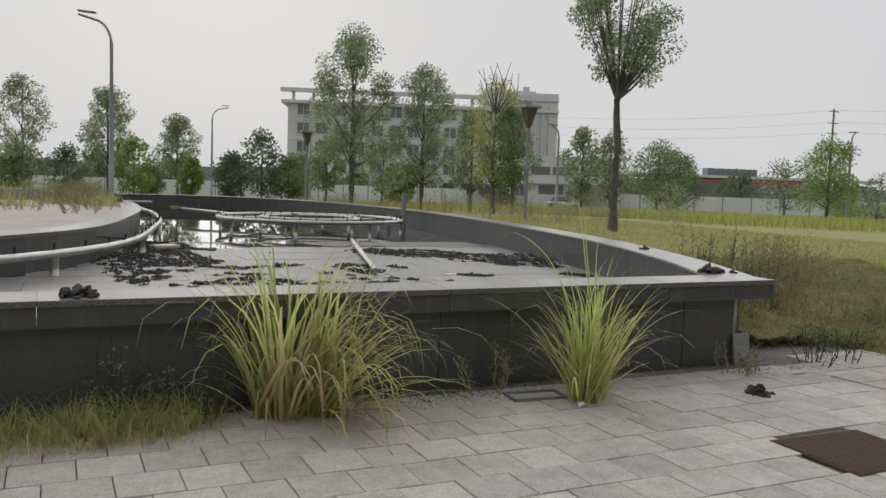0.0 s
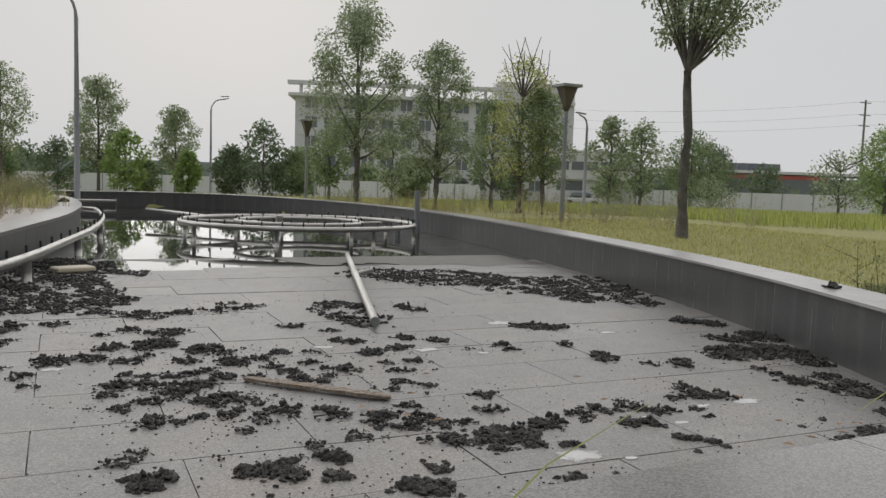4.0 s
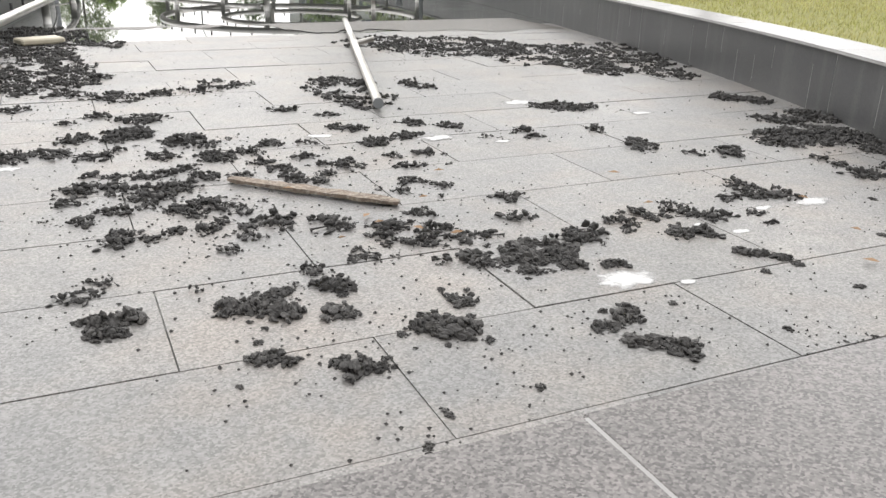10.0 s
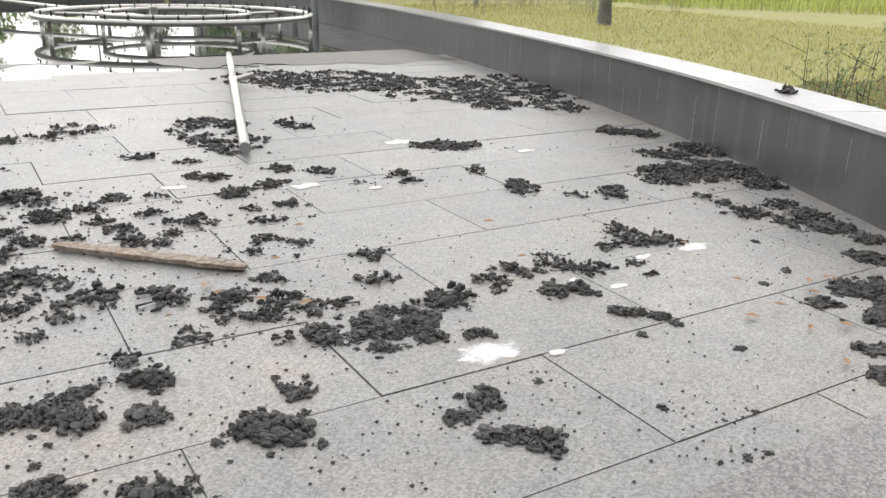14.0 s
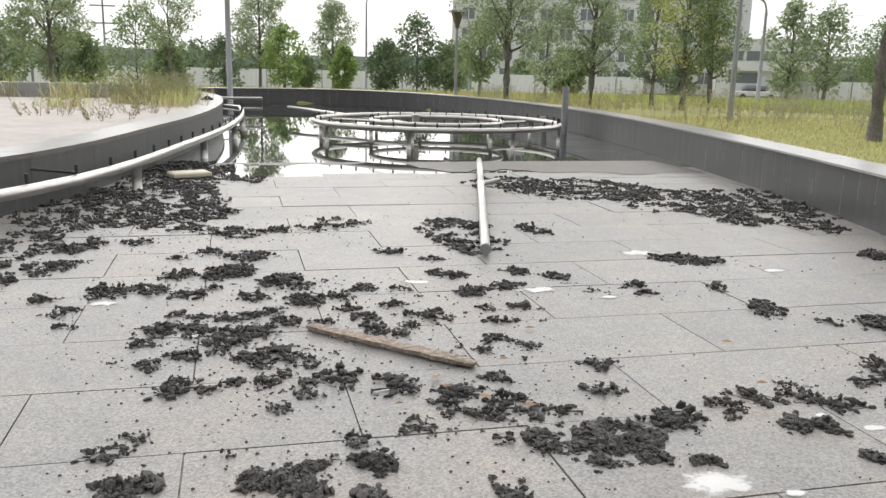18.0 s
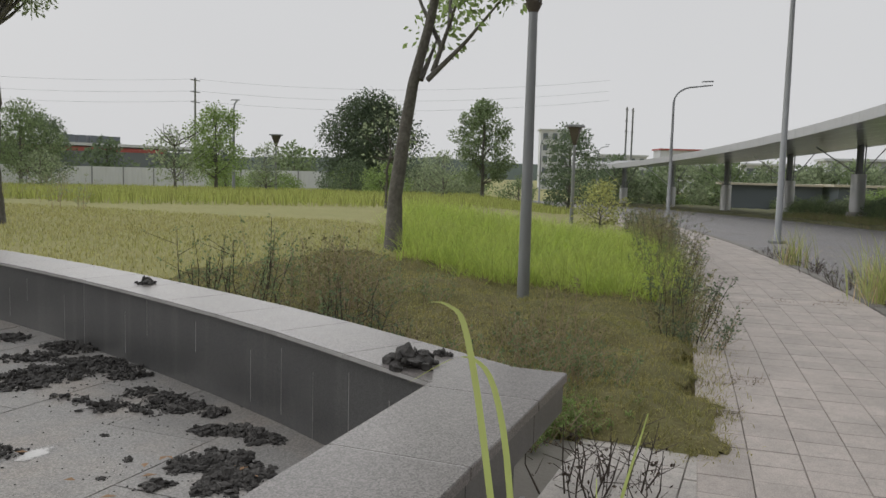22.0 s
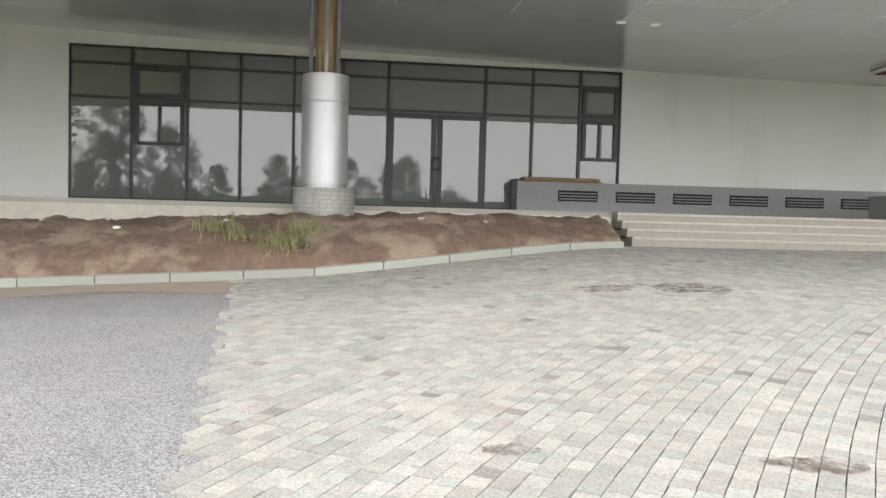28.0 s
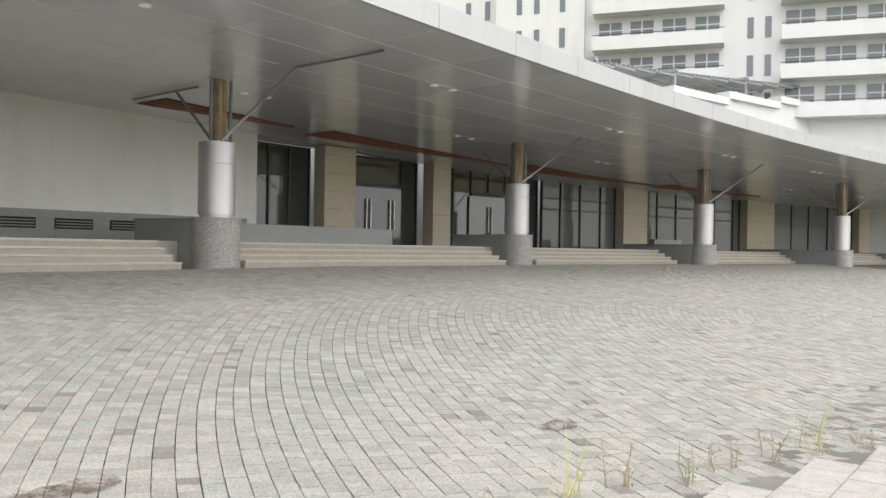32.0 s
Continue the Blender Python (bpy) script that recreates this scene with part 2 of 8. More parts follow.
M = dict(
    granite=mat("dark_granite", (0.086, 0.086, 0.085), 0.36, spots=((3.0, (0.092, 0.092, 0.09), 0.5, 2.5), (0.8, (0.05, 0.05, 0.052), 0.6, 2)), bump=0.05, bump_scale=160, grain=0.3, obj=0.05, streak=(9.0, 0.5, (0.15, 0.15, 0.145), 0.35)),
    coping=mat("polished_granite", (0.147, 0.135, 0.130), 0.3, spots=((2.2, (0.182, 0.165, 0.157), 0.6, 2), (7.0, (0.112, 0.106, 0.103), 0.5, 3)), bump=0.04, bump_scale=130, grain=0.55, obj=0.06, spec=0.35),
    slab=mat("basin_slab", (0.212, 0.205, 0.199), 0.44, spots=((1.1, (0.29, 0.268, 0.24), 0.75, 2.2), (4.0, (0.16, 0.157, 0.154), 0.7, 2.5), (0.5, (0.18, 0.18, 0.18), 0.7, 2), (2.2, (0.25, 0.205, 0.17), 0.6, 3.2)), bump=0.06, bump_scale=90, grain=0.36, obj=0.06),
    joint=mat("mortar", (0.17, 0.165, 0.155), 0.9, spots=((1.7, (0.62, 0.61, 0.59), 0.9, 6), (14.0, (0.10, 0.097, 0.09), 0.6, 3))),
    muck=mat("dried_muck", (0.058, 0.055, 0.052), 0.75, spots=((30, (0.105, 0.098, 0.092), 0.8, 2.5), (90, (0.028, 0.026, 0.025), 0.8, 2.5)), bump=0.8, bump_scale=110, obj=0.25),
    paver=mat("paver", (0.50, 0.47, 0.44), 0.8, spots=((0.7, (0.40, 0.375, 0.355), 0.7, 2), (3.5, (0.56, 0.52, 0.475), 0.6, 2.2), (9, (0.26, 0.245, 0.23), 0.5, 3), (1.6, (0.24, 0.23, 0.215), 0.6, 3.6), (32, (0.30, 0.28, 0.26), 0.5, 3)), bump=0.2, bump_scale=110, grain=0.2, obj=0.13),
    paver_pink=mat("walk_tile", (0.45, 0.40, 0.37), 0.8, spots=((0.8, (0.37, 0.34, 0.32), 0.8, 2), (5, (0.50, 0.44, 0.405), 0.6, 2.2), (2.1, (0.25, 0.235, 0.215), 0.55, 3.2), (14, (0.28, 0.26, 0.24), 0.5, 3)), bump=0.15, bump_scale=120, grain=0.16, obj=0.07, island=0.05),
    cobble=mat("cobble", (0.315, 0.312, 0.295), 0.8, spots=((0.35, (0.26, 0.275, 0.25), 0.8, 1.8), (1.1, (0.335, 0.305, 0.275), 0.7, 2.4), (11, (0.215, 0.21, 0.20), 0.6, 2.5), (0.28, (0.365, 0.315, 0.27), 0.7, 2.6), (0.5, (0.42, 0.40, 0.375), 0.6, 4.5), (28, (0.40, 0.39, 0.37), 0.5, 3.5)), bump=0.35, bump_scale=60, grain=0.22, obj=0.1, island=0.15, mixed=((0.285, 0.30, 0.272), (0.345, 0.32, 0.29), (0.17, 0.15, 0.14))),
    sand=mat("sand_joint", (0.16, 0.15, 0.13), 0.95, spots=((6, (0.075, 0.07, 0.06), 0.8, 2), (1.5, (0.26, 0.245, 0.22), 0.7, 3)), bump=0.3),
    asphalt=mat("asphalt", (0.24, 0.236, 0.242), 0.88, spots=((0.25, (0.195, 0.192, 0.195), 0.8, 1.8), (1.3, (0.29, 0.28, 0.28), 0.6, 2.2), (0.6, (0.175, 0.172, 0.175), 0.55, 2.6), (0.5, (0.27, 0.23, 0.20), 0.35, 2.6)), bump=0.7, bump_scale=70, grain=0.62),
    kerb_dirty=mat("worn_kerb", (0.21, 0.20, 0.18), 0.9, spots=((2.5, (0.27, 0.26, 0.24), 0.7, 2), (8, (0.13, 0.12, 0.11), 0.6, 2.2)), bump=0.3, bump_scale=60, obj=0.1),
    bank_soil=mat("weedy_soil", (0.13, 0.14, 0.07), 0.95, spots=((0.8, (0.18, 0.18, 0.09), 0.8, 2), (6, (0.08, 0.08, 0.045), 0.7, 2)), bump=0.8, bump_scale=20),
    kerb=mat("kerb_concrete", (0.28, 0.275, 0.25), 0.88, spots=((2.5, (0.30, 0.30, 0.27), 0.7, 2), (0.6, (0.36, 0.40, 0.34), 0.6, 2)), bump=0.25, bump_scale=60, obj=0.1),
    soil=mat("red_soil", (0.165, 0.108, 0.08), 0.95, spots=((1.6, (0.22, 0.155, 0.115), 0.8, 2.4), (7, (0.085, 0.058, 0.045), 0.8, 2.4), (1.3, (0.34, 0.275, 0.205), 0.6, 9)), bump=0.8, bump_scale=14),
    lawn=mat("dry_lawn", (0.32, 0.30, 0.12), 0.95, spots=((0.15, (0.25, 0.285, 0.09), 0.9, 1.6), (0.9, (0.39, 0.35, 0.16), 0.8, 2), (6, (0.20, 0.20, 0.075), 0.6, 2)), bump=0.8, bump_scale=25),
    white=mat("white_render", (0.86, 0.86, 0.84), 0.85, spots=((0.4, (0.74, 0.74, 0.72), 0.6, 2),), bump=0.05, streak=(1.2, 0.25, (0.55, 0.55, 0.53), 0.25)),
    far_white=mat("far_render", (0.60, 0.61, 0.625), 0.9, spots=((0.15, (0.46, 0.48, 0.50), 0.6, 2),), streak=(0.5, 0.1, (0.40, 0.42, 0.44), 0.3)),
    far_dark=mat("far_glass", (0.13, 0.15, 0.165), 0.3),
    alu=mat("brushed_aluminium", (0.56, 0.56, 0.575), 0.5, 0.75, spots=((2.0, (0.50, 0.50, 0.515), 0.6, 2), (9.0, (0.60, 0.60, 0.61), 0.4, 2.5)), streak=(20, 0.6, (0.46, 0.46, 0.47), 0.4)),
    soffit=mat("canopy_panel", (0.66, 0.665, 0.675), 0.28, 0.0, spots=((0.3, (0.60, 0.605, 0.62), 0.7, 2),), island=0.09),
    edge=mat("canopy_edge", (0.40, 0.405, 0.41), 0.5, 0.3, spots=((0.8, (0.36, 0.365, 0.37), 0.7, 2),), streak=(3, 0.5, (0.30, 0.30, 0.305), 0.4)),
    line=mat("panel_joint", (0.93, 0.93, 0.93), 0.6),
    rust=mat("rust", (0.34, 0.235, 0.12), 0.85, 0.1, spots=((7, (0.40, 0.29, 0.16), 0.8, 2), (3, (0.17, 0.10, 0.055), 0.8, 2.6)), bump=0.3, streak=(16, 1.2, (0.47, 0.46, 0.41), 0.85)),
    rust_dark=mat("rusty_grate", (0.11, 0.06, 0.042), 0.9, 0.1, spots=((7, (0.13, 0.08, 0.05), 0.8, 2), (20, (0.045, 0.032, 0.026), 0.7, 2)), bump=0.4),
    steel=mat("stainless_pipe", (0.55, 0.54, 0.52), 0.33, 0.85, spots=((5, (0.34, 0.33, 0.31), 0.7, 2), (1.3, (0.44, 0.40, 0.36), 0.5, 2.3)), bump=0.06),
    pole=mat("lamp_pole_grey", (0.24, 0.25, 0.26), 0.5, 0.3, spots=((2.5, (0.30, 0.31, 0.32), 0.6, 2),)),
    frame=mat("window_frame", (0.035, 0.036, 0.038), 0.4, 0.3),
    rail=mat("rail_paint", (0.02, 0.02, 0.021), 0.5, 0.2),
    stone=mat("cream_stone", (0.56, 0.50, 0.38), 0.5, spots=((1.2, (0.50, 0.46, 0.37), 0.7, 2), (5, (0.38, 0.34, 0.26), 0.5, 2.4)), bump=0.05, obj=0.06),
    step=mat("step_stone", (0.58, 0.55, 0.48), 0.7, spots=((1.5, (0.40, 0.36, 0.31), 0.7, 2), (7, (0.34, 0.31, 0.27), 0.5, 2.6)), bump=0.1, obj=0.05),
    grey_granite=mat("grey_granite", (0.25, 0.255, 0.255), 0.5, spots=((4, (0.27, 0.275, 0.27), 0.6, 2),), bump=0.04, grain=0.35, bump_scale=60, obj=0.05),
    mosaic=mat("mosaic_granite", (0.36, 0.35, 0.335), 0.6, spots=((5, (0.36, 0.35, 0.34), 0.7, 2),), grain=0.4, bump_scale=35, bump=0.1, island=0.15),
    terrace=mat("terrace_floor", (0.36, 0.35, 0.31), 0.7, spots=((1.5, (0.27, 0.26, 0.23), 0.7, 2),)),
    bark=mat("bark", (0.13, 0.12, 0.105), 0.95, spots=((6, (0.23, 0.22, 0.195), 0.8, 2.4), (20, (0.05, 0.045, 0.04), 0.7, 2)), bump=0.9, bump_scale=22),
    wood=mat("weathered_board", (0.22, 0.165, 0.125), 0.85, spots=((5, (0.36, 0.30, 0.235), 0.8, 2.4), (16, (0.09, 0.065, 0.05), 0.85, 2.4), (40, (0.5, 0.46, 0.40), 0.6, 5)), bump=0.5, bump_scale=30),
    oldwood=mat("bench_wood", (0.27, 0.18, 0.09), 0.8, spots=((6, (0.19, 0.12, 0.06), 0.7, 2),), bump=0.3),
    fence=mat("white_sheet_fence", (0.62, 0.64, 0.66), 0.6, spots=((0.3, (0.52, 0.54, 0.56), 0.7, 2),)),
    red=mat("red_facade", (0.40, 0.10, 0.09), 0.6, spots=((0.3, (0.36, 0.07, 0.07), 0.6, 2),)),
    # flat black that stands in for shaded depth in slots and vents
    dark=mat("shaded_depth", (0.012, 0.012, 0.013), 0.8),
    plastic=mat("white_litter", (0.75, 0.75, 0.73), 0.6),
    hill=mat("far_hill", (0.06, 0.085, 0.07), 1.0, spots=((0.02, (0.09, 0.11, 0.09), 0.8, 2),)),
    leaf=leafy("leaf_green", (0.20, 0.26, 0.135), (0.25, 0.32, 0.165)),
    leaf_dark=leafy("leaf_dark", (0.145, 0.195, 0.12), (0.18, 0.235, 0.13)),
    leaf_grey=leafy("leaf_dull", (0.29, 0.345, 0.215), (0.34, 0.40, 0.25)),
    leaf_yellow=leafy("leaf_yellow", (0.50, 0.50, 0.20), (0.34, 0.39, 0.16)),
    leaf_bright=leafy("leaf_bright", (0.25, 0.35, 0.12), (0.31, 0.40, 0.16)),
    grass=leafy("grass_green", (0.40, 0.47, 0.15), (0.50, 0.50, 0.23)),
    lemongrass=leafy("lemongrass", (0.50, 0.60, 0.19), (0.60, 0.60, 0.27)),
    grass_tall=leafy("grass_tall", (0.40, 0.53, 0.10), (0.52, 0.56, 0.17)),
    grass_dry=leafy("grass_dry", (0.60, 0.46, 0.29), (0.66, 0.55, 0.36)),
    field=leafy("field_grass", (0.36, 0.42, 0.12), (0.44, 0.44, 0.16)),
    bank=leafy("bank_grass", (0.27, 0.31, 0.14), (0.34, 0.33, 0.16)),
    turf=leafy("turf", (0.45, 0.405, 0.17), (0.36, 0.39, 0.13)),
    weed=leafy("weed_brown", (0.27, 0.24, 0.13), (0.24, 0.27, 0.12)),
    turf_dull=leafy("dull_turf", (0.37, 0.325, 0.135), (0.30, 0.315, 0.105)),
    bank_blade=leafy("kerb_blade", (0.34, 0.39, 0.17), (0.40, 0.40, 0.22)),
    mat_brown=leafy("withered_mat", (0.20, 0.15, 0.10), (0.16, 0.14, 0.075)),
    dead_leaf=leafy("dead_leaf", (0.10, 0.075, 0.06), (0.07, 0.055, 0.045)),
    dead_stalk=mat("dead_stalk", (0.075, 0.06, 0.05), 0.9),
)


def stain(name, base, scale, amount):
    """A blotch with ragged gaps in it."""
    m = mat(name, base, 0.9, spots=((scale * 2, tuple(0.75 * c for c in base), 0.8, 2),))
    n, l = m.node_tree.nodes, m.node_tree.links
    t, r, clear, both = n.new("ShaderNodeTexNoise"), n.new("ShaderNodeMapRange"), n.new("ShaderNodeBsdfTransparent"), n.new("ShaderNodeMixShader")
    t.inputs["Scale"].default_value, t.inputs["Detail"].default_value, t.inputs["Roughness"].default_value = scale, 6, 0.7
    l.new(n.new("ShaderNodeNewGeometry").outputs["Position"], t.inputs["Vector"])
    r.inputs[1].default_value, r.inputs[2].default_value, r.inputs[4].default_value = 0.42, 0.62, amount
    l.new(t.outputs[0], r.inputs[0])
    l.new(r.outputs[0], both.inputs[0])
    l.new(clear.outputs[0], both.inputs[1])
    l.new(n["Principled BSDF"].outputs[0], both.inputs[2])
    l.new(both.outputs[0], n["Material Output"].inputs["Surface"])
    return m


M["pointing"] = mat("pale_pointing", (0.44, 0.43, 0.42), 0.9, spots=((4.0, (0.30, 0.29, 0.28), 0.8, 3),))
M["lime"] = stain("lime_stain", (0.72, 0.71, 0.70), 14, 0.95)
n, l = M["lime"].node_tree.nodes, M["lime"].node_tree.links
away, sink, both = n.new("ShaderNodeVectorMath"), n.new("ShaderNodeMapRange"), n.new("ShaderNodeMath")
away.operation, both.operation = "DISTANCE", "ADD"
away.inputs[1].default_value = (0.5, 0.5, 0.0)
flat = n.new("ShaderNodeVectorMath")
flat.operation = "MULTIPLY"
flat.inputs[1].default_value = (1, 1, 0)
l.new(n.new("ShaderNodeTexCoord").outputs["Generated"], flat.inputs[0])
l.new(flat.outputs[0], away.inputs[0])
sink.inputs[1].default_value, sink.inputs[2].default_value, sink.inputs[3].default_value, sink.inputs[4].default_value = 0.1, 0.5, 0.22, -0.3
l.new(away.outputs["Value"], sink.inputs[0])
fade = next(q for q in n if q.bl_idname == "ShaderNodeMapRange" and q.outputs[0].links and q.outputs[0].links[0].to_node.bl_idname == "ShaderNodeMixShader")
l.new(fade.inputs[0].links[0].from_socket, both.inputs[0])
l.new(sink.outputs[0], both.inputs[1])
l.new(both.outputs[0], fade.inputs[0])
M["dirt"] = stain("dirt_stain", (0.15, 0.11, 0.09), 9, 0.8)
M["pale"] = mat("pale_render", (0.58, 0.585, 0.59), 0.85, spots=((0.3, (0.58, 0.58, 0.57), 0.6, 2),), streak=(1.0, 0.2, (0.45, 0.45, 0.44), 0.3))
# grey-brown risers, toned darker to carry the shade under the treads
M["riser"] = mat("shaded_riser", (0.40, 0.375, 0.33), 0.75, spots=((2, (0.30, 0.27, 0.24), 0.7, 2), (9, (0.25, 0.23, 0.2), 0.5, 2.5)), bump=0.1)
M["tiled"] = mat("mosaic_tile", (0.40, 0.395, 0.38), 0.5, spots=((2.5, (0.32, 0.315, 0.30), 0.7, 2), (1.2, (0.46, 0.44, 0.40), 0.7, 3)), bump=0.1, bump_scale=60)
# small upright tiles laid round the drum
n, l = M["tiled"].node_tree.nodes, M["tiled"].node_tree.links
here, cut, turn_, join_, size_, brick = n.new("ShaderNodeTexCoord"), n.new("ShaderNodeSeparateXYZ"), n.new("ShaderNodeMath"), n.new("ShaderNodeCombineXYZ"), n.new("ShaderNodeMath"), n.new("ShaderNodeTexBrick")
turn_.operation, size_.operation = "ARCTAN2", "MULTIPLY"
size_.inputs[1].default_value = 0.53
l.new(here.outputs["Object"], cut.inputs[0])
l.new(cut.outputs[1], turn_.inputs[0])
l.new(cut.outputs[0], turn_.inputs[1])
l.new(turn_.outputs[0], size_.inputs[0])
l.new(size_.outputs[0], join_.inputs[0])
l.new(cut.outputs[2], join_.inputs[1])
l.new(join_.outputs[0], brick.inputs["Vector"])
brick.inputs["Scale"].default_value = 1.0
brick.inputs["Brick Width"].default_value, brick.inputs["Row Height"].default_value, brick.inputs["Mortar Size"].default_value = 0.035, 0.07, 0.004
brick.inputs["Color1"].default_value, brick.inputs["Color2"].default_value, brick.inputs["Mortar"].default_value = (1, 1, 1, 1), (0.72, 0.72, 0.72, 1), (0.5, 0.5, 0.5, 1)
tone = n.new("ShaderNodeMixRGB")
tone.blend_type = "MULTIPLY"
tone.inputs[0].default_value = 1.0
b = n["Principled BSDF"]
l.new(b.inputs["Base Color"].links[0].from_socket, tone.inputs[1])
l.new(brick.outputs["Color"], tone.inputs[2])
l.new(tone.outputs[0], b.inputs["Base Color"])
M["lampshade"] = mat("lamp_shade", (0.10, 0.085, 0.07), 0.5, 0.3, spots=((4, (0.15, 0.13, 0.11), 0.6, 2),))
M["stalk"] = mat("weed_stalk", (0.36, 0.29, 0.19), 0.9)
M["leaf_deep"] = leafy("leaf_deep", (0.10, 0.135, 0.085), (0.13, 0.17, 0.10))
for key, ior in (("soffit", 1.6),):
    b = M[key].node_tree.nodes["Principled BSDF"]
    b.inputs["Coat Weight"].default_value, b.inputs["Coat Roughness"].default_value, b.inputs["Coat IOR"].default_value = (1.0, 0.16, ior)
M["grey_louvre"] = mat("grey_louvre", (0.24, 0.24, 0.24), 0.6, spots=((3, (0.17, 0.17, 0.165), 0.6, 2),))
M["leaf_fall"] = mat("fallen_leaf", (0.30, 0.19, 0.11), 0.85, island=0.3)


def glass_mat(name, tint, rough, mix):
    """A dark reflecting pane: the room behind it is unlit."""
    m = bpy.data.materials.new(name)
    m.use_nodes = True
    n, l = m.node_tree.nodes, m.node_tree.links
    b = n["Principled BSDF"]
    b.inputs["Base Color"].default_value = (*tint, 1)
    b.inputs["Roughness"].default_value = rough
    b.inputs["Specular IOR Level"].default_value = mix
    b.inputs["Coat Weight"].default_value = 1.0
    b.inputs["Coat Roughness"].default_value = 0.0
    b.inputs["Coat IOR"].default_value = 1.56
    return m


M["glass"] = glass_mat("window_glass", (0.135, 0.14, 0.145), 0.0, 0.4)
M["glass"].node_tree.nodes["Principled BSDF"].inputs["Coat Weight"].default_value = 0.75
# window glass darkened and less reflective, painting the shade of the recessed entrance
M["glass_dim"] = glass_mat("shaded_glass", (0.06, 0.062, 0.063), 0.05, 0.3)
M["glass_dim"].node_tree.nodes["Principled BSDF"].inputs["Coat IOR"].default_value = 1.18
w = bpy.data.materials.new("shallow_water")
w.use_nodes = True
b = w.node_tree.nodes["Principled BSDF"]
b.inputs["Base Color"].default_value = (0.035, 0.038, 0.034, 1)
b.inputs["Roughness"].default_value = 0.02
b.inputs["IOR"].default_value = 1.6
b.inputs["Alpha"].default_value = 0.9
M["water"] = w

# ---- mesh helpers ----


def mesh(name, verts, faces, material, smooth=False):
    me = bpy.data.meshes.new(name)
    me.from_pydata([tuple(v) for v in verts], [], [tuple(f) for f in faces])
    me.materials.append(material)
    if smooth:
        me.polygons.foreach_set("use_smooth", [True] * len(me.polygons))
    me.update()
    return me


def part(name, data, material=None, parent=None, label=""):
    """Links one mesh (or bmesh) as one object, under a thing where one is given."""
    if isinstance(data, bmesh.types.BMesh):
        bm, data = data, bpy.data.meshes.new(name)
        bmesh.ops.recalc_face_normals(bm, faces=bm.faces)
        bm.to_mesh(data)
        bm.free()
        data.materials.append(material)
    ob = new(name, data)
    if parent is not None:
        ob.parent = parent
    if label:
        ob["label"] = label
    return ob


def thing(name, at, label, category, group="", kind="", turn=0.0):
    e = new(name)
    e.matrix_world = pose(*at, 0, 0, turn)
    e.empty_display_size = 0.2
    return tagged(e, label, category, group, kind)


def box(bm, x0, x1, y0, y1, z0, z1, bevel=0.0, m=None):
    r = bmesh.ops.create_cube(bm, size=1.0)
    vs = r["verts"]
    for v in vs:
        v.co = Vector(((x0 + x1) / 2 + v.co.x * (x1 - x0), (y0 + y1) / 2 + v.co.y * (y1 - y0), (z0 + z1) / 2 + v.co.z * (z1 - z0)))
    if bevel:
        es = list({e for v in vs for e in v.link_edges})
        r = bmesh.ops.bevel(bm, geom=es, offset=bevel, segments=1, affect="EDGES", profile=0.5)
        vs = list({v for f in r["faces"] for v in f.verts} | {v for v in vs if v.is_valid})
    if m is not None:
        bmesh.ops.transform(bm, matrix=m, verts=[v for v in vs if v.is_valid])
    return bm


def boxm(x0, x1, y0, y1, z0, z1, bevel=0.0, m=None):
    return box(bmesh.new(), x0, x1, y0, y1, z0, z1, bevel, m)


def tube(points, radii, sides=8, closed=False, cap=True):
    """Verts and faces of a tube along points."""
    pts = [Vector(p) for p in points]
    n = len(pts)
    vs, fs = [], []
    for i, p in enumerate(pts):
        a, c = pts[(i - 1) % n if closed else max(i - 1, 0)], pts[(i + 1) % n if closed else min(i + 1, n - 1)]
        d = (c - a).normalized()
        s = d.cross(Vector((0, 0, 1)))
        s = Vector((1, 0, 0)) if s.length < 1e-3 else s.normalized()
        u = s.cross(d)
        r = radii[i] if hasattr(radii, "__len__") else radii
        for k in range(sides):
            t = 2 * math.pi * k / sides
            vs.append(p + r * (math.cos(t) * s + math.sin(t) * u))
    for i in range(n if closed else n - 1):
        j = (i + 1) % n
        for k in range(sides):
            q = (k + 1) % sides
            fs.append((i * sides + k, i * sides + q, j * sides + q, j * sides + k))
    if cap and not closed:
        fs.append(tuple(range(sides)))
        fs.append(tuple((n - 1) * sides + k for k in reversed(range(sides))))
    return vs, fs


def tube_mesh(name, points, radii, material, sides=8, closed=False):
    v, f = tube(points, radii, sides, closed)
    return mesh(name, v, f, material, True)


def lathe(name, profile, material, sides=24, smooth=True):
    """A turned form from (radius, height) pairs."""
    vs, fs = [], []
    for r, z in profile:
        for k in range(sides):
            t = 2 * math.pi * k / sides
            vs.append((r * math.cos(t), r * math.sin(t), z))
    for i in range(len(profile) - 1):
        for k in range(sides):
            q = (k + 1) % sides
            fs.append((i * sides + k, i * sides + q, (i + 1) * sides + q, (i + 1) * sides + k))
    fs.append(tuple(reversed(range(sides))))
    fs.append(tuple((len(profile) - 1) * sides + k for k in range(sides)))
    me = mesh(name, vs, fs, material, smooth)
    for p in me.polygons:
        if len(p.vertices) > 4:
            p.use_smooth = False
    me.set_sharp_from_angle(angle=radians(35))
    return me


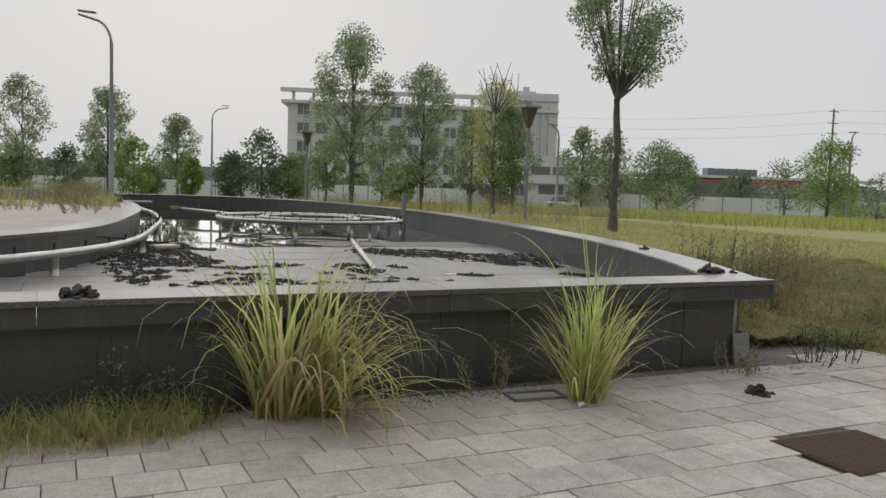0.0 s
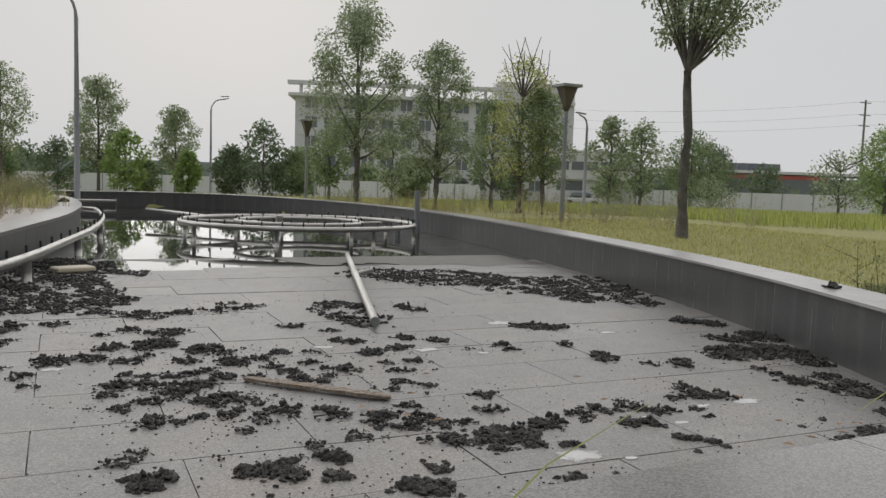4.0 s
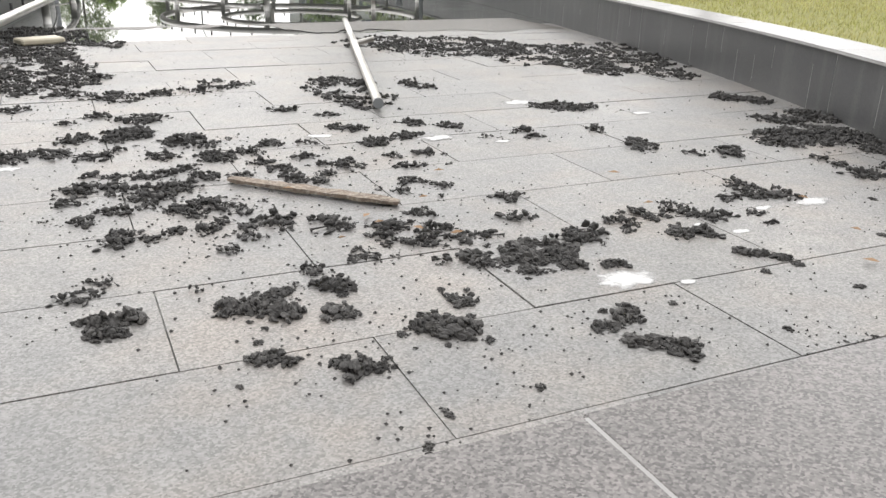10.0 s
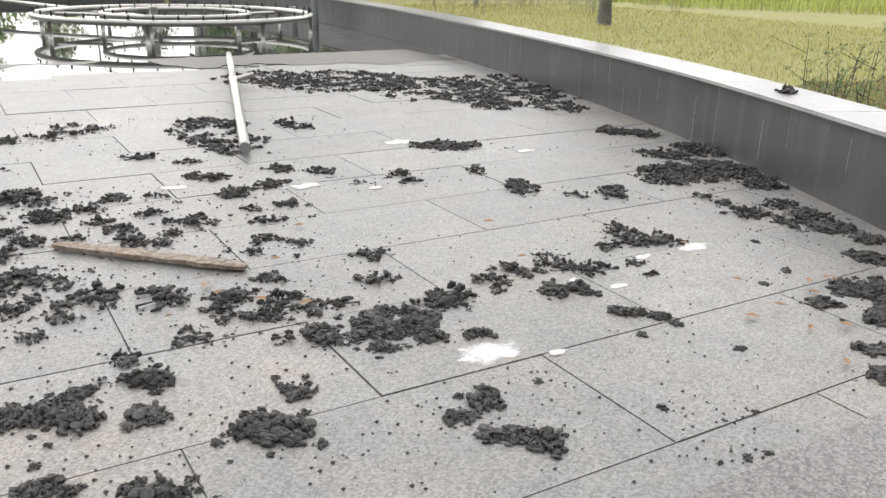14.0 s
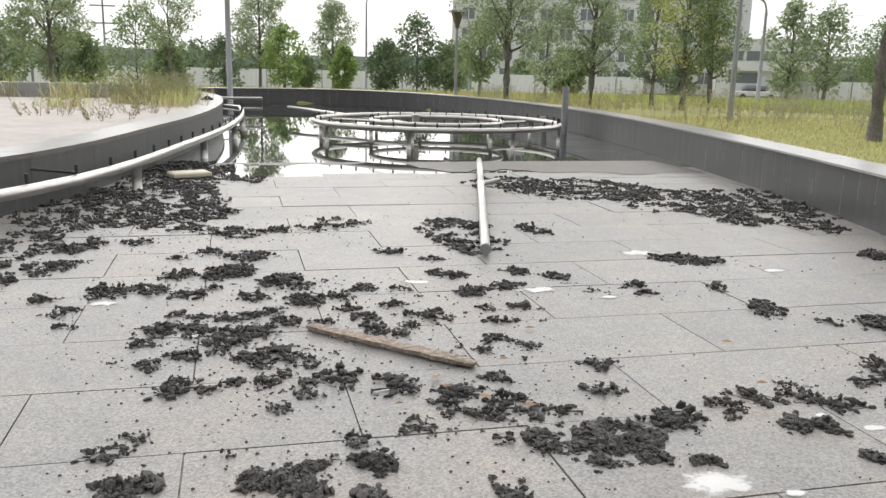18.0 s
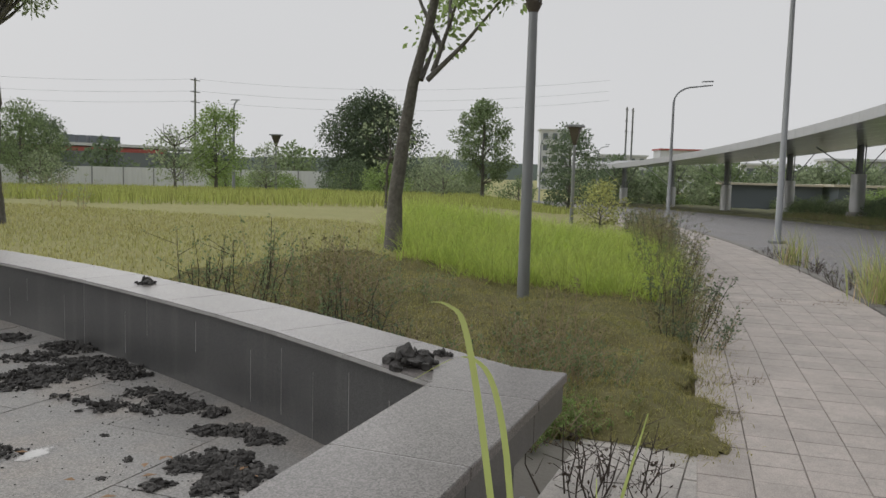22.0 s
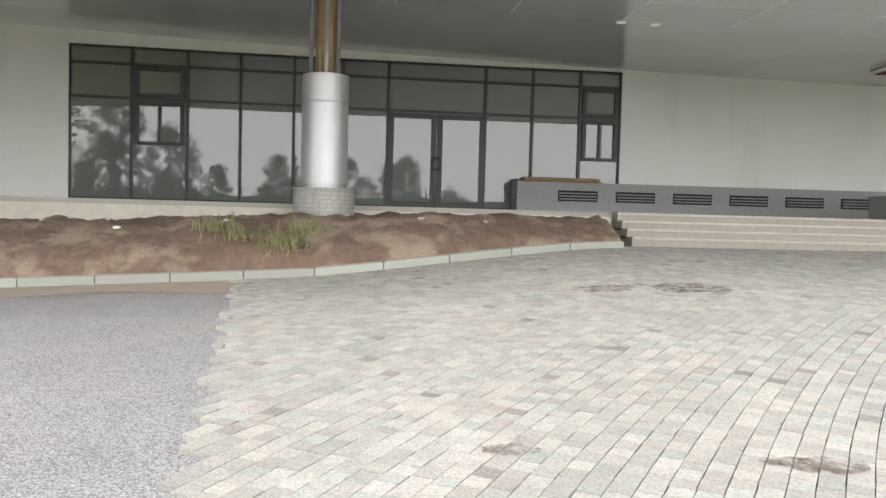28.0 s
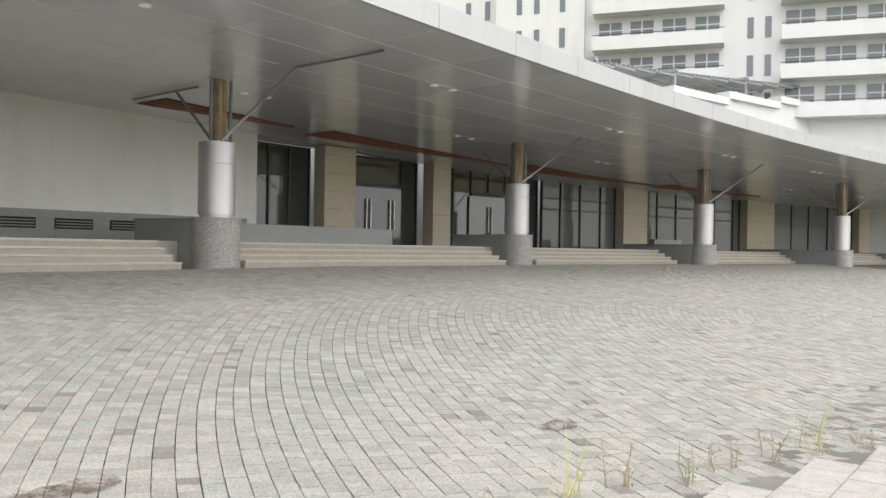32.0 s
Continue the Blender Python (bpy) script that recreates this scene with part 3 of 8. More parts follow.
def curve(ctrl, step=0.4):
    """Points at even steps along a smooth line through the control points."""
    c = [Vector(p) for p in ctrl]
    c = [2 * c[0] - c[1]] + c + [2 * c[-1] - c[-2]]
    raw = []
    for i in range(1, len(c) - 2):
        for k in range(24):
            t = k / 24
            raw.append(0.5 * ((2 * c[i]) + (c[i + 1] - c[i - 1]) * t + (2 * c[i - 1] - 5 * c[i] + 4 * c[i + 1] - c[i + 2]) * t * t + (3 * c[i] - c[i - 1] - 3 * c[i + 1] + c[i + 2]) * t ** 3))
    raw.append(c[-2])
    out, rest = [raw[0]], 0.0
    total = sum((b - a).length for a, b in zip(raw, raw[1:]))
    n = max(2, round(total / step))
    want, run = total / n, 0.0
    for a, b in zip(raw, raw[1:]):
        d = (b - a).length
        while run + d >= want * len(out) - 1e-9 and len(out) < n:
            out.append(a + (b - a) * ((want * len(out) - run) / d))
        run += d
    out.append(raw[-1])
    return out


def offset(path, d):
    """The path shifted to its left by d."""
    out = []
    for i, p in enumerate(path):
        t = (path[min(i + 1, len(path) - 1)] - path[max(i - 1, 0)]).normalized()
        out.append(Vector((p.x - t.y * d, p.y + t.x * d)))
    return out


def strip(inner, outer, z0, z1):
    """A solid between two paths of equal length, from z0 to z1."""
    vs, fs = [], []
    n = len(inner)
    for a, b in zip(inner, outer):
        vs += [(a.x, a.y, z0), (b.x, b.y, z0), (b.x, b.y, z1), (a.x, a.y, z1)]
    for i in range(n - 1):
        a, b = 4 * i, 4 * i + 4
        for k in range(4):
            q = (k + 1) % 4
            fs.append((a + k, a + q, b + q, b + k))
    fs += [(3, 2, 1, 0), (4 * n - 4, 4 * n - 3, 4 * n - 2, 4 * n - 1)]
    return vs, fs


# ---- lie of the land ----
CX, CY, RAD = -3.39, 149.6, 160.0


def polar(phi, dr):
    a = radians(phi)
    return CX + (RAD + dr) * math.sin(a), CY - (RAD + dr) * math.cos(a)


def to_polar(x, y):
    return math.degrees(math.atan2(x - CX, CY - y)), math.hypot(x - CX, y - CY) - RAD


def sstep(t):
    t = min(max(t, 0.0), 1.0)
    return t * t * (3 - 2 * t)


def land(x, y):
    """Height of the road, paving and lawn."""
    dist, dr = math.hypot(x - 3, y - 4), to_polar(x, y)[1]
    low = -0.018 * min(max(0.0, dist - 12), 130) * sstep((x + 12) / 14 + max(0.0, (y - 6) / 8))
    lawn = 0.45 - 0.02 * max(0.0, min(dist, 140) - 26)
    k = sstep((-14.9 - dr) / 7) * max(sstep((x - 5) / 4), sstep((y - 20) / 15))
    u = min(max((dr + 12.5) / 11.5, 0.0), 1.0)
    rise = min(max((16.5 - x) / 23, 0.0), 1.0)
    rise += (1 - rise) * sstep((4.5 - x) / 6.5) * sstep((dr + 9) / 8)
    return low + (lawn - low) * k + 1.06 * rise * u


def roof_z(x, d=0.0):
    """Underside of the canopy: its outer edge sinks to the east, its inner edge stays high."""
    o = 5.2 - 0.045 * max(0.0, min(x, 75) - 9)
    i = 5.27 + 0.02 * max(-30.0, min(x, 20)) - 0.045 * max(0.0, min(x, 75) - 20)
    return o + (i - o) * min(max((d + 6) / 12, 0.0), 1.1)


# ---- ground, road, paving ----


def spread(near, far, n0, n1):
    a = list(np.linspace(-near, near, n0))
    g = [near * (far / near) ** (k / n1) for k in range(1, n1 + 1)]
    return [-v for v in reversed(g)] + a + g


RIGHT_CTRL = [(5.5, 5.66), (6.35, 7.35), (7.3, 9.9), (8.15, 13.4), (9.0, 18.2), (9.3, 23), (8.75, 28), (7.2, 32), (4.7, 33.7), (1.8, 33.0), (-2, 30.5), (-6, 27.5)]
right = curve(RIGHT_CTRL, 0.6)


def in_basin(x, y):
    """Within the basin or the bed behind its rim."""
    if not (-12 < x < 9.6 and 5.2 < y < 34):
        return False
    if y < 22:
        return x < min(right, key=lambda p: abs(p.y - y) + (100 if p.x < 5 else 0)).x + 0.36
    r = min(right, key=lambda p: (p.x - x) ** 2 + (p.y - y) ** 2)
    return (x - r.x) * (r.x - 2) + (y - r.y) * (r.y - 20) < 0


def sheet_z(x, y):
    dr = to_polar(x, y)[1]
    z = land(x, y)
    if in_basin(x, y):
        return -0.25
    if dr > -14.9 and x > 6.5 or x <= 6.5 and y < 8 or x < 8.3 and y < 5.7:
        z -= 0.16
    return z + 0.02 * noise.noise((x * 0.35, y * 0.35, 0))


gx = [x + 12 for x in spread(60, 2400, 161, 14)]
gy = [y + 12 for y in spread(60, 2400, 161, 14)]
vs = [(x, y, sheet_z(x, y)) for y in gy for x in gx]
nx = len(gx)
fs = [(j * nx + i, j * nx + i + 1, (j + 1) * nx + i + 1, (j + 1) * nx + i) for j in range(len(gy) - 1) for i in range(nx - 1)]
tagged(part("ground", mesh("ground", vs, fs, M["lawn"], True)), "dry yellow-green lawn running out to the horizon", "ground", kind="structure")


def polar_sheet(name, phis, drs, lift, material, swing=None):
    vs, fs = [], []
    for p in phis:
        for d in drs:
            d += swing(p) * (1.35 - d) / 3.08 if swing else 0
            x, y = polar(p, d)
            vs.append((x, y, (lift(x, y, d) if callable(lift) else land(x, y) + lift)))
    m = len(drs)
    for i in range(len(phis) - 1):
        for j in range(m - 1):
            fs.append((i * m + j, (i + 1) * m + j, (i + 1) * m + j + 1, i * m + j + 1))
    return mesh(name, vs, fs, material, True)


EDGE = 2.92
M["grit"] = mat("washed_soil", (0.30, 0.245, 0.195), 0.95, spots=((1.5, (0.24, 0.21, 0.185), 0.8, 2), (6, (0.36, 0.30, 0.24), 0.6, 2)), bump=0.3)
tagged(part("road", polar_sheet("road", np.linspace(EDGE - 0.22, 42, 150), np.linspace(-12.5, -1.85, 12), -0.06, M["asphalt"])), "worn grey asphalt road curving past the canopy", "road", kind="structure")
tagged(part("plaza_bed", polar_sheet("plaza_bed", np.linspace(-30, EDGE + 0.1, 110), np.linspace(-26, 0.3, 24), -0.075, M["sand"])), "sandy bed under the cobbled forecourt", "ground", kind="structure")
tagged(part("walk_bed", polar_sheet("walk_bed", np.linspace(-4.5, 26, 80), np.linspace(-14.75, -12.5, 6), -0.02, M["sand"])), "sandy bed under the walkway tiles", "pavement", kind="structure")
tagged(part("pavement_bed", mesh("pavement_bed", [(-14, 1.9, -0.018), (3.7, 1.9, -0.018), (3.7, 2.42, -0.018), (7.3, 2.55, -0.018), (7.3, 6.2, -0.018), (-14, 6.2, -0.018)], [tuple(range(6))], M["sand"])), "bed under the pale pavement slabs", "pavement", kind="structure")


def bow(p):
    """How far kerb and bank swing in towards the steps at their western end."""
    return 1.1 * min(max((3.0 - p) / 2.25, 0.0), 1.0) ** 2


def kerb_run(name, label, p0, p1, d0, d1, drop, rise, length=1.0, stone="kerb"):
    k = thing(name, (0, 0, 0), label, "kerb", kind="structure")
    n = int(radians(p1 - p0) * RAD / length)
    for i in range(n):
        a, b = p0 + (p1 - p0) * i / n, p0 + (p1 - p0) * (i + 0.985) / n
        vs = []
        for p in (a, b):
            for d, up in ((d0, -drop), (d1, -drop), (d1, rise), (d0 + 0.012, rise), (d0, rise - 0.012)):
                x, y = polar(p, d + (bow(p) if name == "kerb_far" else 0))
                vs.append((x, y, land(x, y) + up + random.uniform(-0.004, 0.004)))
        fs = [tuple(range(5)), (9, 8, 7, 6, 5)] + [(q, q + 5, (q + 1) % 5 + 5, (q + 1) % 5) for q in range(5)]
        part("kerb_stone", mesh("kerb_stone", vs, fs, M[stone]), parent=k)
    return k


kerb_run("kerb_far", "pale concrete kerb stones along the earth bank", 0.75, 12.2, -1.88, -1.72, 0.25, 0.1)
kerb_run("kerb_near", "flush grey kerb stones beside the walkway", EDGE - 0.1, 20, -12.46, -12.3, 0.25, 0.006, 1.0, "kerb_dirty")

# soil washed over the road beside the kerb
vs, fs = [], []
for i, p in enumerate(np.linspace(0.9, 11.8, 220)):
    w = 0.35 + 0.35 * noise.noise((p * 2.1, 0, 4)) + 0.2 * noise.noise((p * 9, 0, 6)) + (0.5 if 2.4 < p < 5.2 else 0)
    for d in (-1.88, -1.9 - max(0.04, w)):
        x, y = polar(p, d + bow(p))
        vs.append((x, y, land(x, y) - 0.055 + (0.03 if d == -1.88 else 0.0)))
    if i:
        k = 2 * i
        fs.append((k - 2, k - 1, k + 1, k))
tagged(part("washed_soil", mesh("washed_soil", vs, fs, M["grit"])), "thin brown soil washed along the far kerb", "soil", kind="structure")

# earth bank, kerb to terrace


def bank_z(x, y, d):
    if d < 1.35:
        d = 1.35 - (1.35 - d) / (1 - bow(to_polar(x, y)[0]) / 3.08)
    u = min(1.0, max(0.0, (d + 1.72) / 1.5)) ** 0.55
    top = 1.2 + 0.27 * sstep((9 - x) / 8) if x < 16 else 1.2 - 0.052 * (x - 16)
    k = land(x, y) + 0.1
    n = noise.noise((x * 1.1, y * 1.1, 3)) * 0.09 + noise.noise((x * 3.3, y * 3.3, 1)) * 0.07 + noise.noise((x * 8, y * 8, 1)) * 0.03
    return k + (max(top, k) - k) * u + n * min(1, (d + 1.72) * 2)


tagged(part("earth_bank", polar_sheet("earth_bank", np.linspace(0.75, 11.2, 320), np.linspace(-1.73, 1.35, 34), bank_z, M["soil"], bow)), "bare red-brown earth bank between kerb and terrace", "bank", kind="structure")
tagged(part("green_bank", polar_sheet("green_bank", np.linspace(11.2, 40, 160), [-2.05, -1.9] + list(np.linspace(-1.73, 12, 26)), lambda x, y, d: land(x, y) - 0.075 if d < -2 else bank_z(x, y, d) + 0.12 * noise.noise((x * .7, y * .7, 5)), M["bank_soil"])), "weedy green bank below the canopy", "bank", kind="structure")

# terrace, steps
TZ = 1.6


def arc_block(p0, p1, d0, d1, z0, z1, n=0):
    """A curved block between two angles and two distances."""
    n = n or max(1, int(abs(p1 - p0) / 0.35))
    A = [Vector(polar(p0 + (p1 - p0) * i / n, d0)) for i in range(n + 1)]
    B = [Vector(polar(p0 + (p1 - p0) * i / n, d1)) for i in range(n + 1)]
    return strip(A, B, z0, z1)


def arc_part(name, p0, p1, d0, d1, z0, z1, material, parent=None, label="", n=0):
    v, f = arc_block(p0, p1, d0, d1, z0, z1, n)
    me = mesh(name, v, f, material)
    bm = bmesh.new()
    bm.from_mesh(me)
    bmesh.ops.recalc_face_normals(bm, faces=bm.faces)
    bm.to_mesh(me)
    bm.free()
    return part(name, me, parent=parent, label=label)


COLS = [("a", 20.2), ("b", 15.9), ("c", 11.33), ("d", 6.81), ("e", 2.55), ("f", -1.84), ("g", -5.95), ("h", -9.9), ("i", -13.8), ("j", -17.7)]
tagged(arc_part("terrace", 7.65, -27, 1.3, 12, 0.2, TZ, M["terrace"]), "raised concrete terrace in front of the glazing", "terrace", kind="structure")
tagged(arc_part("terrace_wall", 7.6, 0.62, 1.06, 1.3, 0.2, 1.51, M["step"]), "pale rendered retaining edge of the terrace", "wall", kind="structure")
stairs = thing("steps", (0, 0, 0), "four long pale stone steps up to the terrace", "steps", kind="structure")
marks = [0.58] + [c for _, c in COLS[5:]] + [-21.6, -26]
for a, b in zip(marks, marks[1:]):
    lo = land(*polar((a + b) / 2, 0)) - 0.6
    hi = land(*polar((a + b) / 2, 0.1))
    for k in range(4):
        z1 = hi + (TZ - hi) * (k + 1) / 4.0
        # darker riser colour draws the shadow line beneath each tread
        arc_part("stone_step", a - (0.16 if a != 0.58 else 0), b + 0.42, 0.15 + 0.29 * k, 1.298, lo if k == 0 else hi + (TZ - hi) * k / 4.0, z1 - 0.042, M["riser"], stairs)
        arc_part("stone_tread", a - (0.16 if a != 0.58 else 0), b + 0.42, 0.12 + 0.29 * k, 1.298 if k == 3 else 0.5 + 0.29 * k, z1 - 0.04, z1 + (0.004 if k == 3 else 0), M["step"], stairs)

# ---- facade ----
FD = 6.0
fac = thing("wall_south", (0, 0, 0), "white rendered ground floor with dark framed glazing under the canopy", "facade", kind="structure")


def wall_span(p0, p1, z0=TZ, z1=6.2, material="white", name="wall_panel"):
    arc_part(name, p0, p1, FD, FD + 0.3, z0, z1, M[material], fac)


wall_span(4.55, 7.72)
wall_span(7.98, 10.2)
wall_span(0.0, -3.70)
wall_span(4.55, 0.0, 5.15, 6.2)
wall_span(-3.7, -27, 4.85, 6.0, "grey_granite", "lintel")
for p0, p1 in ((-4.56, -5.04), (-6.41, -6.75), (-10.97, -11.68), (-15.08, -16.1), (-19.6, -20.5), (-23.2, -24.0)):
    arc_part("pilaster", p0, p1, FD - 0.35, FD + 0.2, TZ, 4.9, M["stone"], fac, "cream stone pilaster with coursed joints")
    for z in np.arange(2.2, 4.8, 0.6):
        arc_part("joint", p0 + 0.01, p1 - 0.01, FD - 0.353, FD - 0.34, z, z + 0.012, M["joint"], fac, n=1)


def glazing(name, p0, p1, z0, z1, mull, trans, doors=(), depth=0.0, pane="glass", label="dark framed shop glazing reflecting trees and sky", bar="frame", pull=1.1):
    """Glazing between two angles: mullions at the angles given, transoms at the heights given, doors as (from, to, leaves)."""
    g = thing(name, (0, 0, 0), label, "window", kind="structure")
    d = FD + 0.1 + depth
    ms = sorted([p0, p1] + list(mull))
    for m in ms:
        arc_part("mullion", m - 0.012, m + 0.012, d - 0.06, d + 0.06, z0, z1, M[bar], g, n=1)
    for z in [z0 + 0.03, *trans, z1 - 0.03]:
        arc_part("transom", min(p0, p1), max(p0, p1), d - 0.05, d + 0.05, z - 0.03, z + 0.03, M[bar], g)
    zs = [z0, *trans, z1]
    for a, b in zip(ms, ms[1:]):
        for u, v in zip(zs, zs[1:]):
            arc_part("pane", a + 0.012, b - 0.012, d, d + 0.012, u + 0.03, v - 0.03, M[pane], g, n=1)
    for a, b, top in doors:
        for q0, q1 in ((a, (a + b) / 2), ((a + b) / 2, b)):
            lf = arc_part("door_leaf", q0 + 0.004, q1 - 0.004, d - 0.075, d - 0.02, z0 + 0.02, top, M["frame"], g, n=1)
            arc_part("door_glass", q0 + 0.05, q1 - 0.05, d - 0.08, d - 0.072, z0 + 0.16, top - 0.12, M[pane], lf, n=1)
            h = (a + b) / 2 + (0.035 if q0 == a and a > b or q1 == b and b > (a + b) / 2 else -0.035)
            if pull > 1:
                arc_part("door_handle", h - 0.006, h + 0.006, d - 0.16, d - 0.08, z0 + 0.6, z0 + 0.6 + pull, M["steel"], lf, "tall steel pull handle", n=1)
            else:
                w = 0.03 if q0 == a else -0.03
                for u0, u1, z2, z3 in ((h, h + w * 0.25, 0.92, 0.92 + pull), (h, h + 1.6 * w, 0.92, 0.98), (h, h + 1.6 * w, 0.86 + pull, 0.92 + pull)):
                    arc_part("door_handle", u0, u1, d - 0.14, d - 0.08, z0 + z2, z0 + z3, M["rail"], lf, "short dark bow handle", n=1)
    return g


glazing("window_1", 4.55, 0.0, TZ, 5.16, (4.08, 3.65, 3.23, 2.8, 2.4, 2.02, 1.19, 0.78, 0.36), (3.97, 4.75), ((1.19, 2.02, 3.9),), pull=0.34)
for a, b in ((4.06, 3.67), (0.34, 0.02)):
    g = bpy.data.objects["window_1"]
    for z0, z1 in ((2.90, 3.92), (4.02, 4.7)):
        for u, v, p, q in ((z0, z0 + 0.08, a, b), (z1 - 0.08, z1, a, b), (z0, z1, a, a - 0.035), (z0, z1, b + 0.035, b), (z0, z1, (a + b) / 2 + 0.012, (a + b) / 2 - 0.012)):
            if z0 > 3 and p == (a + b) / 2 + 0.012:
                continue
            arc_part("casement", p, q, FD + 0.02, FD + 0.09, u, v, M["frame"], g, n=1)
glazing("window_2", 7.72, 7.98, TZ, 6.0, (), (3.5, 4.4), label="narrow dark slot window in the white wall")
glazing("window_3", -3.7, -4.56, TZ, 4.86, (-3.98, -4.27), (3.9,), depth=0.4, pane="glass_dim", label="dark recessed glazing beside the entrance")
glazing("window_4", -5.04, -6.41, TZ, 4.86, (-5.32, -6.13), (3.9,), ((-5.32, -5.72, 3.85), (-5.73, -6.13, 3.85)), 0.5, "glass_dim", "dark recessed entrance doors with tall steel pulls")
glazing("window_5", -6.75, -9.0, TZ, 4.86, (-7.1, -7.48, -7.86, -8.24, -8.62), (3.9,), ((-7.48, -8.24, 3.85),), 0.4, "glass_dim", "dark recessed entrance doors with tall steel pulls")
glazing("window_6", -9.0, -10.97, TZ, 4.86, (-9.47, -9.99, -10.55), (3.4, 3.9), (), 0.1)
glazing("window_7", -11.68, -15.08, TZ, 4.86, (-12.25, -12.86, -13.5, -14.16, -14.83), (3.4, 3.9), (), 0.1)
glazing("window_8", -16.1, -19.6, TZ, 4.86, (-17.08, -17.77, -18.56, -19.28), (3.4, 3.9), (), 0.1)
glazing("window_11", -20.5, -23.2, TZ, 4.86, (-21.1, -21.7, -22.3, -22.9), (3.4, 3.9), (), 0.1)
glazing("window_9", 10.2, 14.4, 0.6, 5.6, (10.7, 11.2, 11.7, 12.2, 12.7, 13.2, 13.7, 14.05), (2.2, 3.3, 4.2, 4.9), (), 0.0, "glass", "white framed curtain glazing behind the bushes", "pale")
cg = bpy.data.objects["window_9"]
# opaque pale panels added over the top panes to paint their brightness
for a, b in zip((10.2, 10.7, 11.2, 11.7, 12.2, 12.7, 13.2, 13.7, 14.05), (10.7, 11.2, 11.7, 12.2, 12.7, 13.2, 13.7, 14.05, 14.4)):
    arc_part("spandrel", a + 0.014, b - 0.014, FD + 0.06, FD + 0.095, 4.93, 5.57, M["pale"], cg, "opaque pale panel standing in for a bright upper pane", n=1)
wall_span(14.4, 18.9, 0.2, 8.8, "pale")
wall_span(10.2, 14.4, 5.6, 8.8, "pale")
wall_span(7.98, 10.2, 6.2, 8.8)
glazing("window_10", 18.9, 21.4, 0.6, 5.2, (19.3, 19.7, 20.1, 20.5, 20.9), (3.0, 4.1), (), 0.0, "glass", "tall pale framed glazing at the end of the wing", "pale")
wall_span(18.9, 21.4, 5.2, 8.8, "pale")
tagged(arc_part("wall_inner", 15, -27, FD + 3.2, FD + 3.5, 0.2, 5.6, M["grey_granite"]), "dim back wall of the lobby", "wall", kind="structure")

# ---- canopy ----
can = thing("canopy", (0, 0, 0), "long curved grey metal canopy on round columns", "canopy", kind="structure")


def roof_sheet(name, d0, d1, z0, z1, material, p0=-30, p1=37, n=140):
    vs, fs = [], []
    for i in range(n + 1):
        p = p0 + (p1 - p0) * i / n
        e0, e1 = (e(p) if callable(e) else e for e in (d0, d1))
        for d, dz in ((e0, z0), (e1, z0), (e1, z1), (e0, z1)):
            x, y = polar(p, d)
            vs.append((x, y, roof_z(x, d) + dz))
    for i in range(n):
        a, b = 4 * i, 4 * i + 4
        fs += [(a + k, a + (k + 1) % 4, b + (k + 1) % 4, b + k) for k in range(4)]
    fs += [(0, 1, 2, 3), (4 * n + 3, 4 * n + 2, 4 * n + 1, 4 * n)]
    part(name, mesh(name, vs, fs, material), parent=can)


# the eastern run draws away from the building and stands free
FREE, INNER = 8.9, 2.42


def back(p):
    return 6.6 + (INNER - 6.6) * min(max((p - FREE) / 3.4, 0.0), 1.0)


roof_sheet("roof_deck", -5.9, back, 0.06, 0.34, M["edge"])
roof_sheet("inner_trim", back, lambda p: back(p) + 0.06, -0.02, 0.4, M["edge"], FREE, 37, 60)
for k in range(78):
    a = -30 + 67 * k / 78
    roof_sheet("edge_trim", -6.0, -5.9, -0.02, 0.4, M["edge"], a + 0.003, a + 67 / 78 - 0.003, 2)
roof_sheet("edge_backing", -5.985, -5.9, 0.0, 0.38, M["line"])
vs, fs, js, jf = [], [], [], []
dd = list(np.linspace(-5.88, 6.55, 10))
pp = list(np.linspace(-30, 9, 52)) + list(np.linspace(9, 37, 37))[1:]
for p0, p1 in zip(pp, pp[1:]):
    for d0, d1 in zip(dd, dd[1:]):
        if d0 > back(p0) - 0.1 or d0 > back(p1) - 0.1:
            continue
        plain = p0 > -3.6 and d0 > 0.9 and p0 < FREE
        gp, gd = (0.0, 0.0) if plain else (0.0045, 0.014)
        k = len(vs)
        for p, d in ((p0 + gp, d0 + gd), (p1 - gp, d0 + gd), (p1 - gp, d1 - gd), (p0 + gp, d1 - gd)):
            d = min(d, back(p) - 0.04)
            x, y = polar(p, d)
            vs.append((x, y, roof_z(x, d)))
        for q in range(4):
            x, y, z = vs[k + q]
            vs.append((x, y, z + 0.03))
        fs += [(k, k + 1, k + 2, k + 3)] + [(k + q, k + (q + 1) % 4, k + 4 + (q + 1) % 4, k + 4 + q) for q in range(4)]
        k = len(js)
        for p, d in ((p0, d0), (p1, d0), (p1, d1), (p0, d1)):
            d = min(d, back(p) - 0.03)
            x, y = polar(p, d)
            js.append((x, y, roof_z(x, d) + 0.006))
        jf.append((k, k + 1, k + 2, k + 3))
part("soffit", mesh("soffit", vs, fs, M["soffit"]), parent=can)
part("soffit_joint", mesh("soffit_joint", js, jf, M["line"]), parent=can)

# ---- fountain basin ----
BZ, CZ = 0.27, 0.75
rim = curve([(-7.5, 7.0), (-4, 8.2), (-1.4, 9.7), (0.5, 12.2), (1.38, 16.0), (1.88, 19.4), (2.06, 23.2), (1.85, 27), (1.1, 29.6), (-0.6, 31.0), (-4, 29.5)], 0.6)
basin = thing("basin_wall", (0, 0, 0), "dark granite fountain basin wall with a polished coping", "basin wall", kind="structure")


